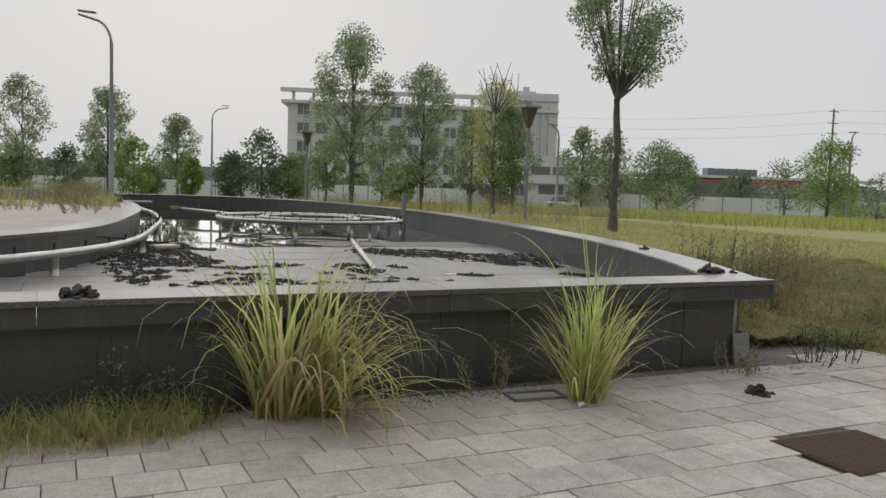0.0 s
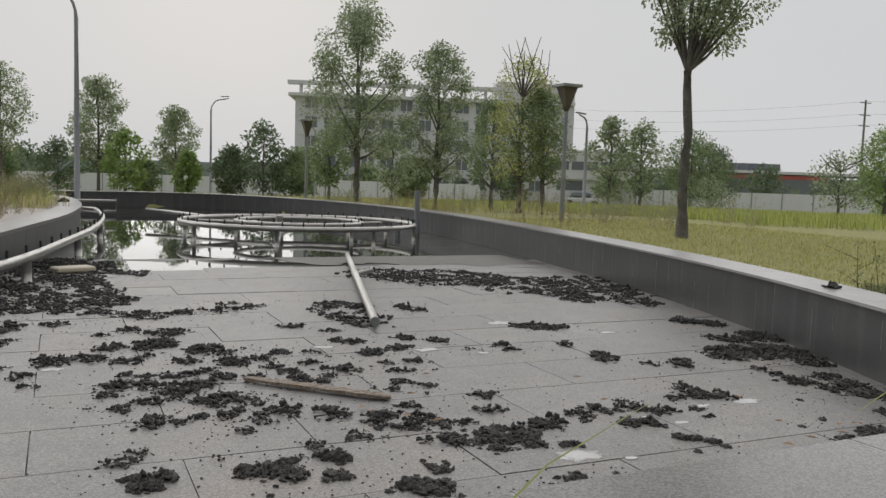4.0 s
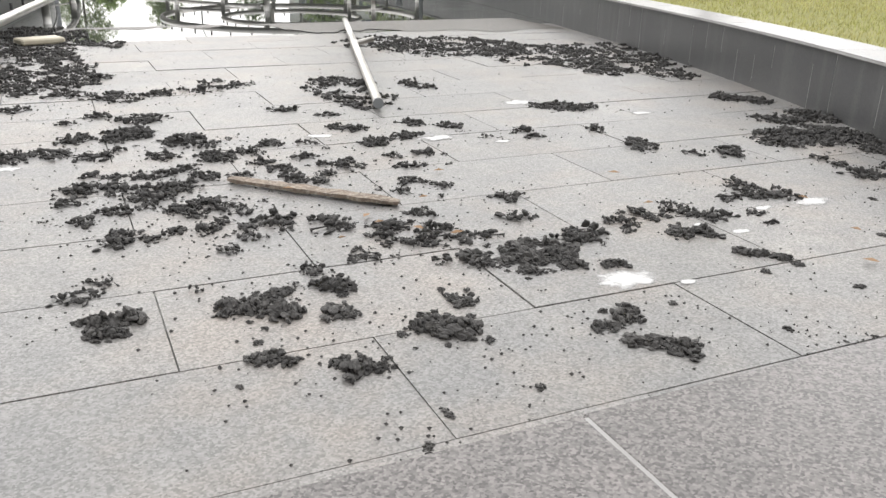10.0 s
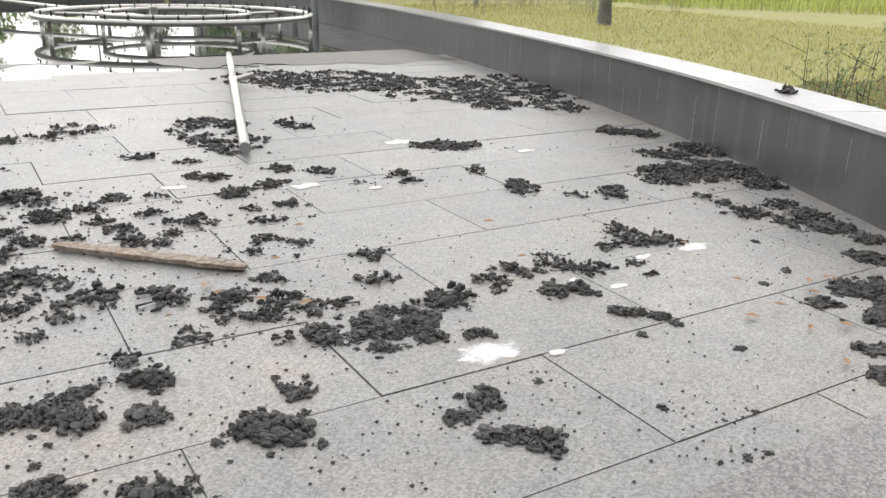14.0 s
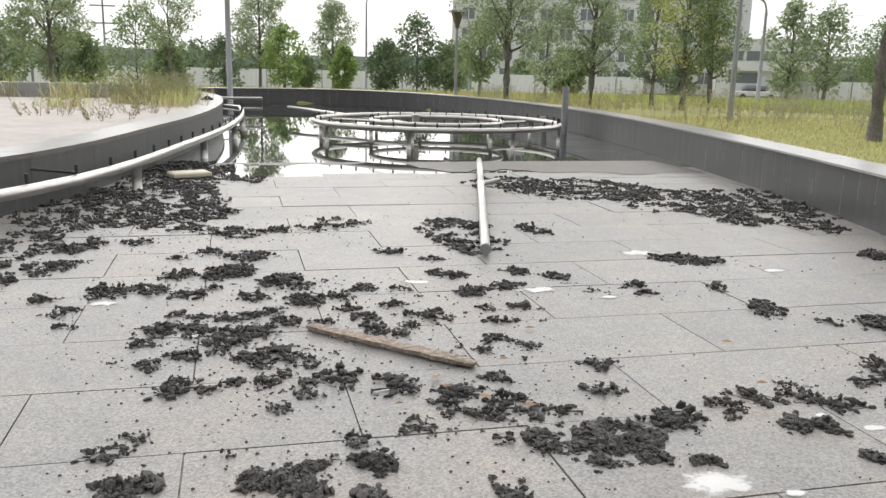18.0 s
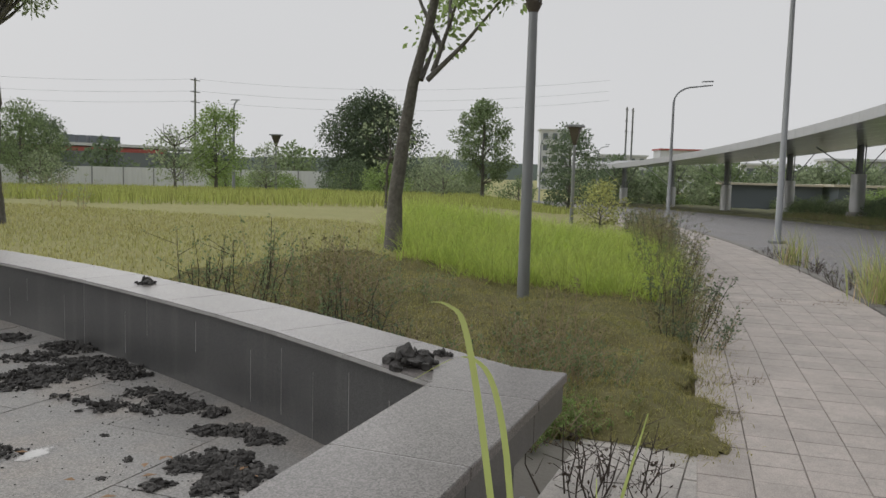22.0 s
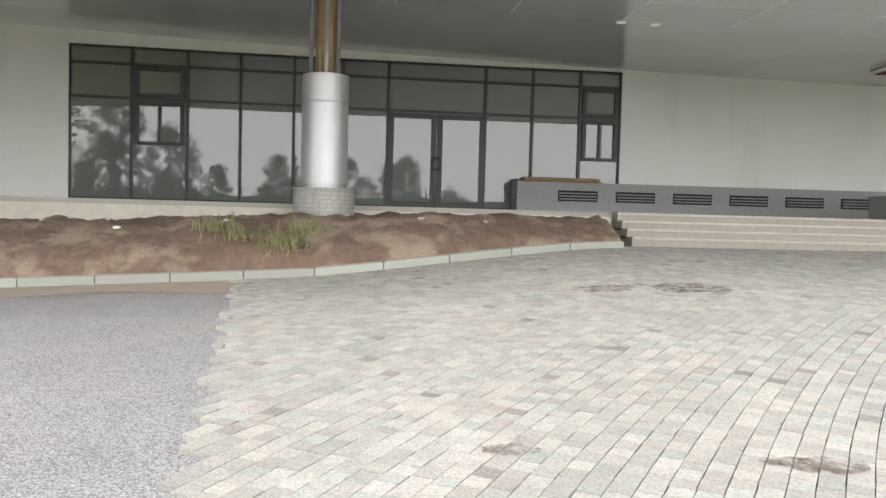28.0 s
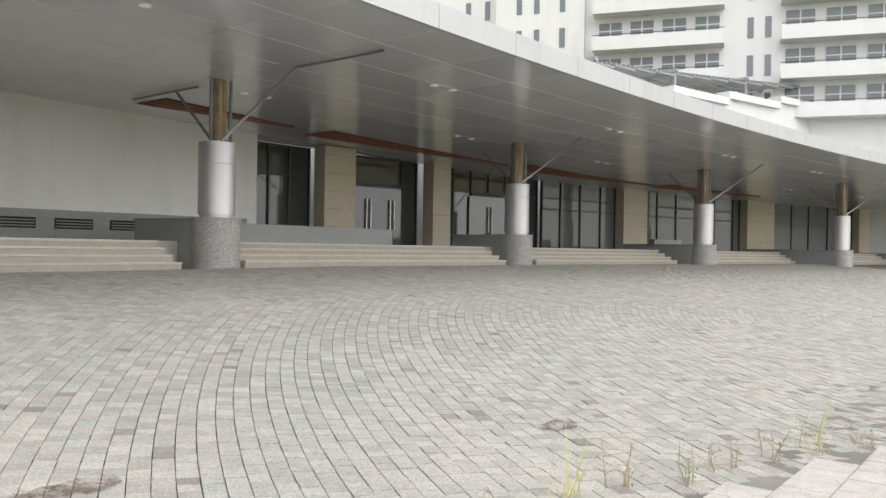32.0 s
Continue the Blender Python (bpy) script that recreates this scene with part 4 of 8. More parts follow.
def clad(path, d0, d1, z0, z1, name, material, gap=0.012, bevel=0.0):
    a, b = offset(path, d0), offset(path, d1)
    for i in range(len(path) - 1):
        u = (path[i + 1] - path[i]).normalized() * gap / 2
        v, f = strip([a[i] + u, a[i + 1] - u], [b[i] + u, b[i + 1] - u], z0, z1)
        part(name, mesh(name, v, f, material), parent=basin)


def halved(path):
    """The same line with a point in the middle of each run."""
    return [q for a, b in zip(path, path[1:]) for q in (a, (a + b) / 2)] + [path[-1]]


def core(path, d0, d1, z0, z1):
    v, f = strip(offset(path, d0), offset(path, d1), z0, z1)
    part("wall_core", mesh("wall_core", v, f, M["granite"]), parent=basin)


core(right, -0.015, -0.27, -1.2, CZ - 0.05)
clad(halved(right), 0.0, -0.015, 0.05, CZ - 0.024, "granite_panel", M["granite"], 0.0)
# thin pale mortar runs between the panels
rj = random.Random(77)
for p, q in zip(halved(right), halved(right)[1:]):
    u = (q - p).normalized()
    n_ = Vector((-u.y, u.x))
    if (p + n_ * 0.1 - Vector((3, 15))).length > (p - Vector((3, 15))).length:
        n_ = -n_
    if rj.random() < 0.45:
        continue
    b = p + n_ * 0.002
    lo, hi = rj.choice((0.27, 0.32, 0.4, 0.48)), rj.choice((0.71, 0.66, 0.6, 0.55))
    w = rj.uniform(0.0008, 0.0018)
    v, f = strip([b - u * w, b + u * w], [b - u * w - n_ * 0.01, b + u * w - n_ * 0.01], lo, hi)
    part("mortar_line", mesh("mortar_line", v, f, M["pointing"]), parent=basin)
clad(right, -0.27, -0.285, -0.8, CZ - 0.045, "granite_panel", M["granite"], 0.008)
clad(right, 0.035, -0.42, CZ - 0.024, CZ, "coping_slab", M["coping"], 0.004)
clad(right, 0.0365, 0.034, CZ - 0.02, CZ - 0.003, "coping_arris", M["pointing"], 0.004)
core(rim, 0.015, 0.27, -0.3, CZ - 0.05)
clad(rim, 0.0, -0.015, 0.05, CZ - 0.045, "granite_panel", M["granite"], 0.004)
clad(rim, -0.035, 0.4, CZ - 0.045, CZ, "coping_slab", M["coping"], 0.004)
# straight front wall
FX0, FX1, FY = -9.0, 5.86, 5.22
part("wall_core", boxm(FX0, 5.55, FY + 0.13, FY + 0.4, -0.1, CZ - 0.16), M["joint"], basin)
for i in range(25):
    x0 = FX0 + i * 0.58
    part("granite_panel", boxm(x0, x0 + 0.572, FY + 0.115, FY + 0.13, 0.0, CZ - 0.16), M["granite"], basin)
cuts = [FX0 + 0.05 + 0.89 * i for i in range(14)] + [3.77, 4.66, 5.4, FX1]
for x0, x1 in zip(cuts, cuts[1:]):
    part("coping_slab", boxm(x0, x1 - 0.003, FY, FY + 0.453, CZ - 0.04, CZ + 0.002, 0.004), M["coping"], basin)
    part("coping_face", boxm(x0, x1 - 0.004, FY + 0.015, FY + 0.045, CZ - 0.165, CZ - 0.04, 0.002), M["granite"], basin)
part("coping_bed", boxm(FX0 + 0.06, FX1 - 0.02, FY + 0.02, FY + 0.44, CZ - 0.03, CZ + 0.0005), M["pointing"], basin, "pale mortar between the coping slabs")
part("granite_panel", boxm(5.545, 5.56, FY + 0.13, FY + 0.42, 0.0, CZ - 0.05), M["granite"], basin)
# floor slabs on a bed
fl = thing("floor", (0, 0, 0), "grey granite slab floor of the drained basin", "floor", kind="structure")


def floor_z(y):
    return BZ - 0.0055 * max(0.0, y - 12.5)


bed = [(-9, 5.5), (5.42, 5.5), (6.4, 7.35), (7.35, 9.9), (8.2, 13.4), (9.05, 18.2), (9.35, 23), (8.8, 28), (7.25, 32), (4.7, 33.75), (1.8, 33.05), (-2, 30.55), (-9, 27)]
part("floor_bed", mesh("floor_bed", [(x, y, floor_z(y) - 0.0025) for x, y in bed], [tuple(range(len(bed)))], M["joint"]), parent=fl)
SW, SL = 0.605, 1.18


def inside(x, y):
    if y < 5.4 or y > 33.2 or x < -7:
        return False
    r = min(right, key=lambda p: (p.x - x) ** 2 + (p.y - y) ** 2)
    if r.x > 1 and x > r.x and y < 32:
        return False
    if y > 27 and (x - r.x) * (r.x - 3) + (y - r.y) * (r.y - 22) > 0:
        return False
    q = min(rim, key=lambda p: (p.x - x) ** 2 + (p.y - y) ** 2)
    return x > q.x - 0.1 or y < q.y - 0.6 and x < 0.4


rs = random.Random(4)
for j in range(-1, 19):
    for i in range(-9, 6):
        x, y = 3.31 + 0.59 * ((j + 1) % 2) + i * SL + SL / 2, 6.31 + (j + 0.5) * SW
        if y > 16.5 or not inside(x, y) and not inside(x - 0.5, y):
            continue
        a, b = SL / 2 - 0.003, SW / 2 - 0.003
        z = rs.uniform(-0.002, 0.002)
        rx = min(right, key=lambda p: abs(p.y - y) + (100 if p.x < 5 else 0)).x + 0.12
        if x - a > rx - 0.02:
            continue
        c = [(min(x + s * a, rx), y + t * b - 0.017 * (x + s * a - 3.1)) for s, t in ((-1, -1), (1, -1), (1, 1), (-1, 1))]
        zz = [floor_z(q[1]) + z for q in c]
        vs = [(q[0], q[1], h) for q, h in zip(c, zz)] + [(q[0], q[1], h - 0.02) for q, h in zip(c, zz)]
        part("floor_slab", mesh("floor_slab", vs, [(0, 1, 2, 3)] + [(k + 4, (k + 1) % 4 + 4, (k + 1) % 4, k) for k in range(4)], M["slab"]), parent=fl)
part("water", mesh("water", [(x, y, BZ - 0.013) for x, y in [(-9, 14.2), (8.35, 14.2), *bed[5:]]], [tuple(range(len(bed[5:]) + 2))], M["water"]))
tagged(bpy.data.objects["water"], "shallow still rainwater left in the far end of the basin", "water", kind="structure")


# ---- trees ----


def leaf_cloud(name, centres, spreads, count, size, material, rnd, droop=0.3):
    """Small folded leaves scattered about the centres: one mesh."""
    c = np.array(centres, float)
    s = np.array(spreads, float)
    k = rnd.integers(0, len(c), count)
    d = rnd.normal(size=(count, 3))
    d /= np.linalg.norm(d, axis=1)[:, None]
    p = c[k] + d * s[k][:, None] * rnd.uniform(0.35, 1.05, count)[:, None] * np.array([1, 1, 0.75])
    out = d + rnd.normal(scale=0.7, size=(count, 3)) + np.array([0, 0, -droop])
    out /= np.linalg.norm(out, axis=1)[:, None]
    side = np.cross(out, rnd.normal(size=(count, 3)))
    side /= np.linalg.norm(side, axis=1)[:, None]
    nrm = np.cross(out, side)
    L = size * rnd.uniform(0.6, 1.35, count)[:, None]
    v = np.empty((count, 4, 3))
    v[:, 0] = p
    v[:, 1] = p + out * L * 0.5 + side * L * 0.27 + nrm * L * 0.06
    v[:, 2] = p + out * L
    v[:, 3] = p + out * L * 0.5 - side * L * 0.27 + nrm * L * 0.06
    me = bpy.data.meshes.new(name)
    me.vertices.add(count * 4)
    me.vertices.foreach_set("co", v.reshape(-1))
    me.loops.add(count * 6)
    i = (np.arange(count) * 4)[:, None]
    me.loops.foreach_set("vertex_index", (i + np.array([0, 1, 2, 0, 2, 3])).reshape(-1))
    me.polygons.add(count * 2)
    me.polygons.foreach_set("loop_start", np.arange(count * 2) * 3)
    me.polygons.foreach_set("loop_total", np.full(count * 2, 3))
    me.materials.append(material)
    me.update(calc_edges=True)
    return me


def joined(pieces):
    vs, fs = [], []
    for v, f in pieces:
        k = len(vs)
        vs += list(v)
        fs += [tuple(q + k for q in face) for face in f]
    return vs, fs


def tree(at, height, trunk, radius, crown_w, crown_from, material, seed, label, leaves=3500, size=0.22, lean=(0, 0), fork=0.0, clumps=34, name="tree", tags="trees of the park", shape=1.0, bare=0.0):
    """A tapered trunk with limbs; the crown is leaf clumps at the limbs' ends."""
    rnd = np.random.default_rng(seed)
    x, y, z = at
    t = thing(name, at, label, "tree", tags)
    lx, ly = lean
    pts = [(lx * h * h, ly * h * h, h * height * (0.92 if not fork else fork) - (0.3 if h == 0 else 0)) for h in np.linspace(0, 1, 9)]
    pts = [(p[0] + rnd.normal() * 0.03 * i / 4, p[1] + rnd.normal() * 0.03 * i / 4, p[2]) for i, p in enumerate(pts)]
    top = pts[-1]
    rad = [radius * (1.35 if i == 0 else 1.0) * (1 - 0.75 * (i / 8) if not fork else 1 - 0.3 * i / 8) for i in range(9)]
    wood = [tube(pts, rad, 8)]
    cen, spr = [], []
    c0 = crown_from
    for k in range(clumps):
        h = c0 + (1 - c0) * (k + rnd.uniform(0, 1)) / clumps
        u = (h - c0) / (1 - c0)
        w = crown_w * (math.sin(math.pi * min(1.0, 0.14 + 0.84 * u ** shape)) ** 0.75)
        a = k * 2.399 + rnd.normal() * 0.5
        r = w * math.sqrt(rnd.uniform(0.12, 1.0))
        e = Vector((top[0] * (h if not fork else 1) + r * math.cos(a), top[1] * (h if not fork else 1) + r * math.sin(a), h * height))
        cen.append(e)
        spr.append(crown_w * rnd.uniform(0.26, 0.44))
        if k % 2 == 0 or fork:
            s = Vector(pts[-1]) if fork else Vector((lx * h * h, ly * h * h, max(c0 * 0.8, h - 0.16 - 0.25 * r / height) * height))
            mid = s.lerp(e, 0.5) + Vector((0, 0, -0.06 * r))
            wood.append(tube([s, mid, e], [radius * 0.36 * (1.2 - u * 0.7), radius * 0.22 * (1.2 - u * 0.7), 0.012], 5))
    for k in range(int(bare)):
        a = rnd.uniform(0, 6.28)
        s = Vector((0, 0, height * 0.75))
        e = s + Vector((math.cos(a) * crown_w * 0.7, math.sin(a) * crown_w * 0.7, height * rnd.uniform(0.2, 0.38)))
        wood.append(tube([s, s.lerp(e, 0.5) + Vector((rnd.normal() * 0.2, rnd.normal() * 0.2, 0)), e], [radius * 0.3, radius * 0.18, 0.01], 5))
    v, f = joined(wood)
    part("trunk", mesh("trunk", v, f, M["bark"], True), parent=t)
    if leaves:
        part("crown", leaf_cloud("crown", cen, spr, leaves, size, material, rnd), parent=t)
    return t


# ---- lamps ----


def funnel_lamp(at, height, label="grey park lamp with a square funnel head", size=1.0):
    t = thing("park_lamp", at, label, "lamp", "park lamps")
    part("pole", lathe("pole", [(0.075 * size, -0.3), (0.07 * size, 0.4), (0.058 * size, height * 0.5), (0.05 * size, height - 0.75 * size)], M["pole"], 14), parent=t)
    bm = bmesh.new()
    bmesh.ops.create_cone(bm, cap_ends=True, segments=4, radius1=0.09 * size, radius2=0.29 * size, depth=0.55 * size, matrix=pose(0, 0, height - 0.42 * size, 0, 0, 45))
    part("shade", bm, M["lampshade"], t, "dark funnel shaped shade")
    part("cap", boxm(-0.3 * size, 0.3 * size, -0.3 * size, 0.3 * size, height - 0.14 * size, height - 0.06 * size, 0.01), M["pole"], t)
    part("stem", lathe("stem", [(0.055 * size, height - 0.78 * size), (0.10 * size, height - 0.68 * size)], M["lampshade"], 10), parent=t)
    return t


def street_lamp(at, height, turn, label="tall grey street lamp with a curved arm", arm=2.2):
    t = thing("street_lamp", at, label, "lamp", "street lamps", turn=turn)
    pts = [(0, 0, -0.3), (0, 0, height * 0.5), (0, 0, height * 0.86)] + [(arm * 0.55 * (1 - math.cos(a)), 0, height * 0.86 + height * 0.12 * math.sin(a)) for a in np.linspace(0.3, 1.5, 6)] + [(arm, 0, height)]
    part("pole", tube_mesh("pole", pts, [0.10, 0.085, 0.065] + [0.045] * 6 + [0.035], M["pole"], 10), parent=t)
    part("lamp_head", boxm(arm - 0.1, arm + 0.55, -0.11, 0.11, height - 0.03, height + 0.035, 0.025, Matrix.Translation((0, 0, 0.03)) @ Matrix.Rotation(radians(-4), 4, "Y")), M["pole"], t)
    part("base_plate", boxm(-0.2, 0.2, -0.2, 0.2, -0.05, 0.03, 0.005), M["pole"], t)
    return t


# ---- columns of the canopy ----


def column(phi, kind):
    x, y = phi
    west = kind in "fghij"
    g = land(x, y) - 0.05 if west else land(x, y) - 0.3
    so = roof_z(x, to_polar(x, y)[1])
    top = dict(n=0.42, m=0.76, l=1.14, k=1.6, a=2.07, b=2.55, c=3.12, d=3.6, e=3.83, f=3.78, g=3.68, h=3.52, i=3.42, j=3.32)[kind]
    ped = top - (1.66 if west else 1.95 if kind == "e" else 2.15)
    t = thing("canopy_column", (x, y, 0), "round canopy column with an aluminium sleeve on a %s pedestal" % ("speckled granite" if west else "mosaic tiled"), "column", "canopy columns")
    part("pedestal", lathe("pedestal", [(0.53, g), (0.53, ped - 0.02), (0.55, ped - 0.02), (0.55, ped)], M["mosaic" if west else "tiled"], 32), parent=t)
    part("collar", lathe("collar", [(0.36, ped), (0.36, ped + 0.07)], M["alu"], 28), parent=t)
    part("sleeve", lathe("sleeve", [(0.40, ped + 0.07), (0.40, top - 0.5), (0.392, top - 0.49), (0.392, top - 0.475), (0.40, top - 0.465), (0.40, top - 0.01), (0.36, top)], M["alu"], 36), parent=t)
    part("shaft", lathe("shaft", [(0.185, top - 0.1), (0.185, so + 0.05)], M["rust" if west or kind == "e" else "pole"], 20), parent=t, label="bare steel shaft" if not west else "rusty bare steel shaft")
    for a in (20, 140, 260):
        q = radians(a)
        part("conduit", tube_mesh("conduit", [(0.27 * math.cos(q), 0.27 * math.sin(q), top - 0.02), (0.27 * math.cos(q), 0.27 * math.sin(q), so + 0.02)], 0.035, M["pole"], 8), parent=t)
    u = Vector((CX - x, CY - y)).normalized()
    d0 = to_polar(x, y)[1]
    for r, a0, a1 in ((2.5, 2.5, 4.9), (-1.6, -0.75, -3.4)):
        def at(k, drop):
            return (u.x * k, u.y * k, roof_z(x + u.x * k, d0 - k) - drop)
        part("brace", tube_mesh("brace", [(0.2 * u.x * r / abs(r), 0.2 * u.y * r / abs(r), top + 0.05), at(r, 0.05)], 0.032, M["alu" if r > 0 else "pole"], 8), parent=t)
        if r > 0 and kind in "abcd" or kind in "abcghijklmn":
            continue
        part("brace_arm", tube_mesh("brace_arm", [at(a0, 0.05), at((a0 + a1) / 2, 0.05), at(a1, 0.05)], 0.026, M["pole"], 8), parent=t)
    return t


for kind, phi in zip("abcdefghij", ((54.5, -0.55), (40.4, -3.83), (27.86, -6.65), (15.4, -8.38), (3.75, -10.68), (-8.53, -10.9), (-20.03, -10.17), (-30.5, -7.55), (-40.6, -4.2), (-50.2, 0.1))):
    column(phi, kind)
for kind, p in zip("klmn", (24.0, 27.5, 31.2, 34.9)):
    column(polar(p, 0.6), kind)


# ---- fountain fittings ----


def nozzle(parent, x, y, z):
    part("nozzle", mesh("nozzle", *tube([(x, y, z - 0.03), (x, y, z + 0.045)], 0.014, 6), M["frame"]), parent=parent)


def ring_pipe():
    c = Vector((5.95, 19.8))
    t = thing("fountain_ring", (c.x, c.y, 0), "two concentric steel spray rings on short legs in the water", "fountain pipe")
    zr = 0.56
    for R, r, n in ((2.25, 0.05, 40), (1.22, 0.042, 24)):
        pts = [(R * math.cos(a), R * math.sin(a), zr + (0.0 if R > 2 else 0.015)) for a in np.linspace(0, 2 * math.pi, 64, endpoint=False)]
        ring = part("ring", tube_mesh("ring", pts, r, M["steel"], 10, True), parent=t)
        for k in range(n):
            a = 2 * math.pi * (k + 0.5) / n
            nozzle(ring, R * math.cos(a), R * math.sin(a), zr + r + 0.02)
        for k in range(8 if R > 2 else 5):
            a = 2 * math.pi * k / (8 if R > 2 else 5) + 0.35
            part("leg", mesh("leg", *tube([(R * math.cos(a), R * math.sin(a), 0.18), (R * math.cos(a), R * math.sin(a), zr - 0.02)], 0.036, 8), M["steel"], True), parent=t)
    for a in (0.4, 2.5, 4.6):
        part("spoke", tube_mesh("spoke", [(1.22 * math.cos(a), 1.22 * math.sin(a), zr - 0.05), (2.25 * math.cos(a), 2.25 * math.sin(a), zr - 0.05)], 0.03, M["steel"], 8), parent=t)
    part("feed_pipe", tube_mesh("feed_pipe", [(-0.35, 0.9, zr - 0.1), (-1.9, 3.8, zr - 0.02), (-2.4, 4.8, zr)], 0.04, M["steel"], 8), parent=t)
    part("valve", boxm(-0.4, -0.28, 0.2, 0.32, zr - 0.14, zr + 0.12, 0.015), M["steel"], t)


ring_pipe()


def spray_rail():
    """The curved pipe along the rim, on posts, with its row of nozzles."""
    t = thing("spray_rail", (0, 0, 0), "curved steel spray pipe on posts along the basin rim", "fountain pipe")
    p = [q for q in offset(rim, -0.42) if q.x > -1.6 and 8.5 < q.y < 25.5]
    z = 0.53
    pts = [(q.x, q.y, z) for q in p]
    tip = pts[-1]
    pipe = part("pipe", tube_mesh("pipe", pts + [(tip[0] - 0.35, tip[1] + 0.5, z)], 0.048, M["steel"], 12), parent=t)
    for k, q in enumerate(p[2:-1]):
        nozzle(pipe, q.x - 0.0, q.y, z + 0.085)
        if k % 5 == 1:
            part("post", mesh("post", *tube([(q.x, q.y, floor_z(q.y) - 0.02), (q.x, q.y, z - 0.02)], 0.05, 10), M["steel"], True), parent=t)
    q = p[-4]
    part("bracket", tube_mesh("bracket", [(q.x, q.y, z), (q.x - 0.4, q.y - 0.05, z + 0.06)], 0.018, M["steel"], 6), parent=t)
    q = p[6]
    part("bracket", tube_mesh("bracket", [(q.x, q.y, z + 0.06), (q.x - 0.4, q.y + 0.15, z + 0.08)], 0.012, M["frame"], 6), parent=t)
    # the square loop at the far end
    x, y = 2.3, 27.6
    part("loop", tube_mesh("loop", [(x - 0.5, y, 0.64), (x + 0.75, y, 0.64), (x + 0.75, y, 0.36), (x - 0.5, y, 0.36)], 0.035, M["steel"], 8), parent=t, label="square end loop of the pipe")


spray_rail()
t = thing("fallen_pipe", (3.95, 10.13, floor_z(10.1) + 0.06), "loose dented steel feed pipe lying across the basin floor", "pipe")
d = Vector((5.44 - 3.95, 15.3 - 10.13, 0.02))
vs, fs = tube([d * k for k in (0, 0.02, 0.3, 0.56, 0.565, 0.6, 0.605, 1.0)], [0.034, 0.036, 0.036, 0.036, 0.045, 0.045, 0.036, 0.036], 14)
part("tube", mesh("tube", vs, fs, M["steel"], True), parent=t)
part("clamp", tube_mesh("clamp", [d * 0.58, d * 0.58 + Vector((0.2, -0.05, 0.05))], 0.028, M["steel"], 8), parent=t)
part("end_cap", mesh("end_cap", *tube([d * -0.003, d * 0.002], 0.038, 14), M["pole"]), parent=t)
for k in (0.03, 0.58):
    part("foot", boxm(-0.02, 0.02, -0.04, 0.04, -0.062, -0.02, 0.004, Matrix.Translation(d * k)), M["steel"], t)
t = thing("standpipe", (8.85, 20.7, 0.2), "upright pale plastic standpipe in the water", "pipe")
part("tube", lathe("tube", [(0.065, 0), (0.065, 0.95), (0.072, 0.95), (0.072, 1.02)], M["pole"], 16), parent=t)
t = thing("pipe_stub", (8.75, 21.6, 0.2), "short pipe stub with a collar in the water", "pipe")
part("tube", lathe("tube", [(0.07, 0), (0.07, 0.3), (0.085, 0.3), (0.085, 0.36)], M["pole"], 14), parent=t)


def plank(at, to, w, h, name, label, material):
    a, b = Vector(at), Vector(to)
    L = (b - a).length
    t = thing(name, a, label, "plank", turn=math.degrees(math.atan2(b.y - a.y, b.x - a.x)))
    bm = bmesh.new()
    n = 14
    rr = random.Random(7)
    prof = []
    for i in range(n + 1):
        x = L * i / n
        e = rr.uniform(-0.006, 0.006) + (0.02 if i in (0, n) else 0)
        prof.append([bm.verts.new((x + rr.uniform(-0.01, 0.01) * (i in (0, n)), s * (w / 2 - e), z + rr.uniform(-0.003, 0.003))) for s, z in ((-1, 0), (1, 0), (1, h), (-1, h))])
    for p, q in zip(prof, prof[1:]):
        for k in range(4):
            bm.faces.new((p[k], p[(k + 1) % 4], q[(k + 1) % 4], q[k]))
    bm.faces.new(prof[0]), bm.faces.new(list(reversed(prof[-1])))
    part("board", bm, material, t)


plank((2.64, 8.76, BZ + 0.012), (3.29, 8.10, BZ + 0.02), 0.072, 0.018, "wooden_plank", "weathered splintered board lying among the muck", M["wood"])
t = thing("sponge_slab", (1.81, 14.5, BZ), "pale tan slab lying on the basin floor", "slab", turn=20)
part("slab", boxm(-0.22, 0.22, -0.13, 0.13, 0.0, 0.06, 0.015), M["stone"], t)

# ---- dried muck ----


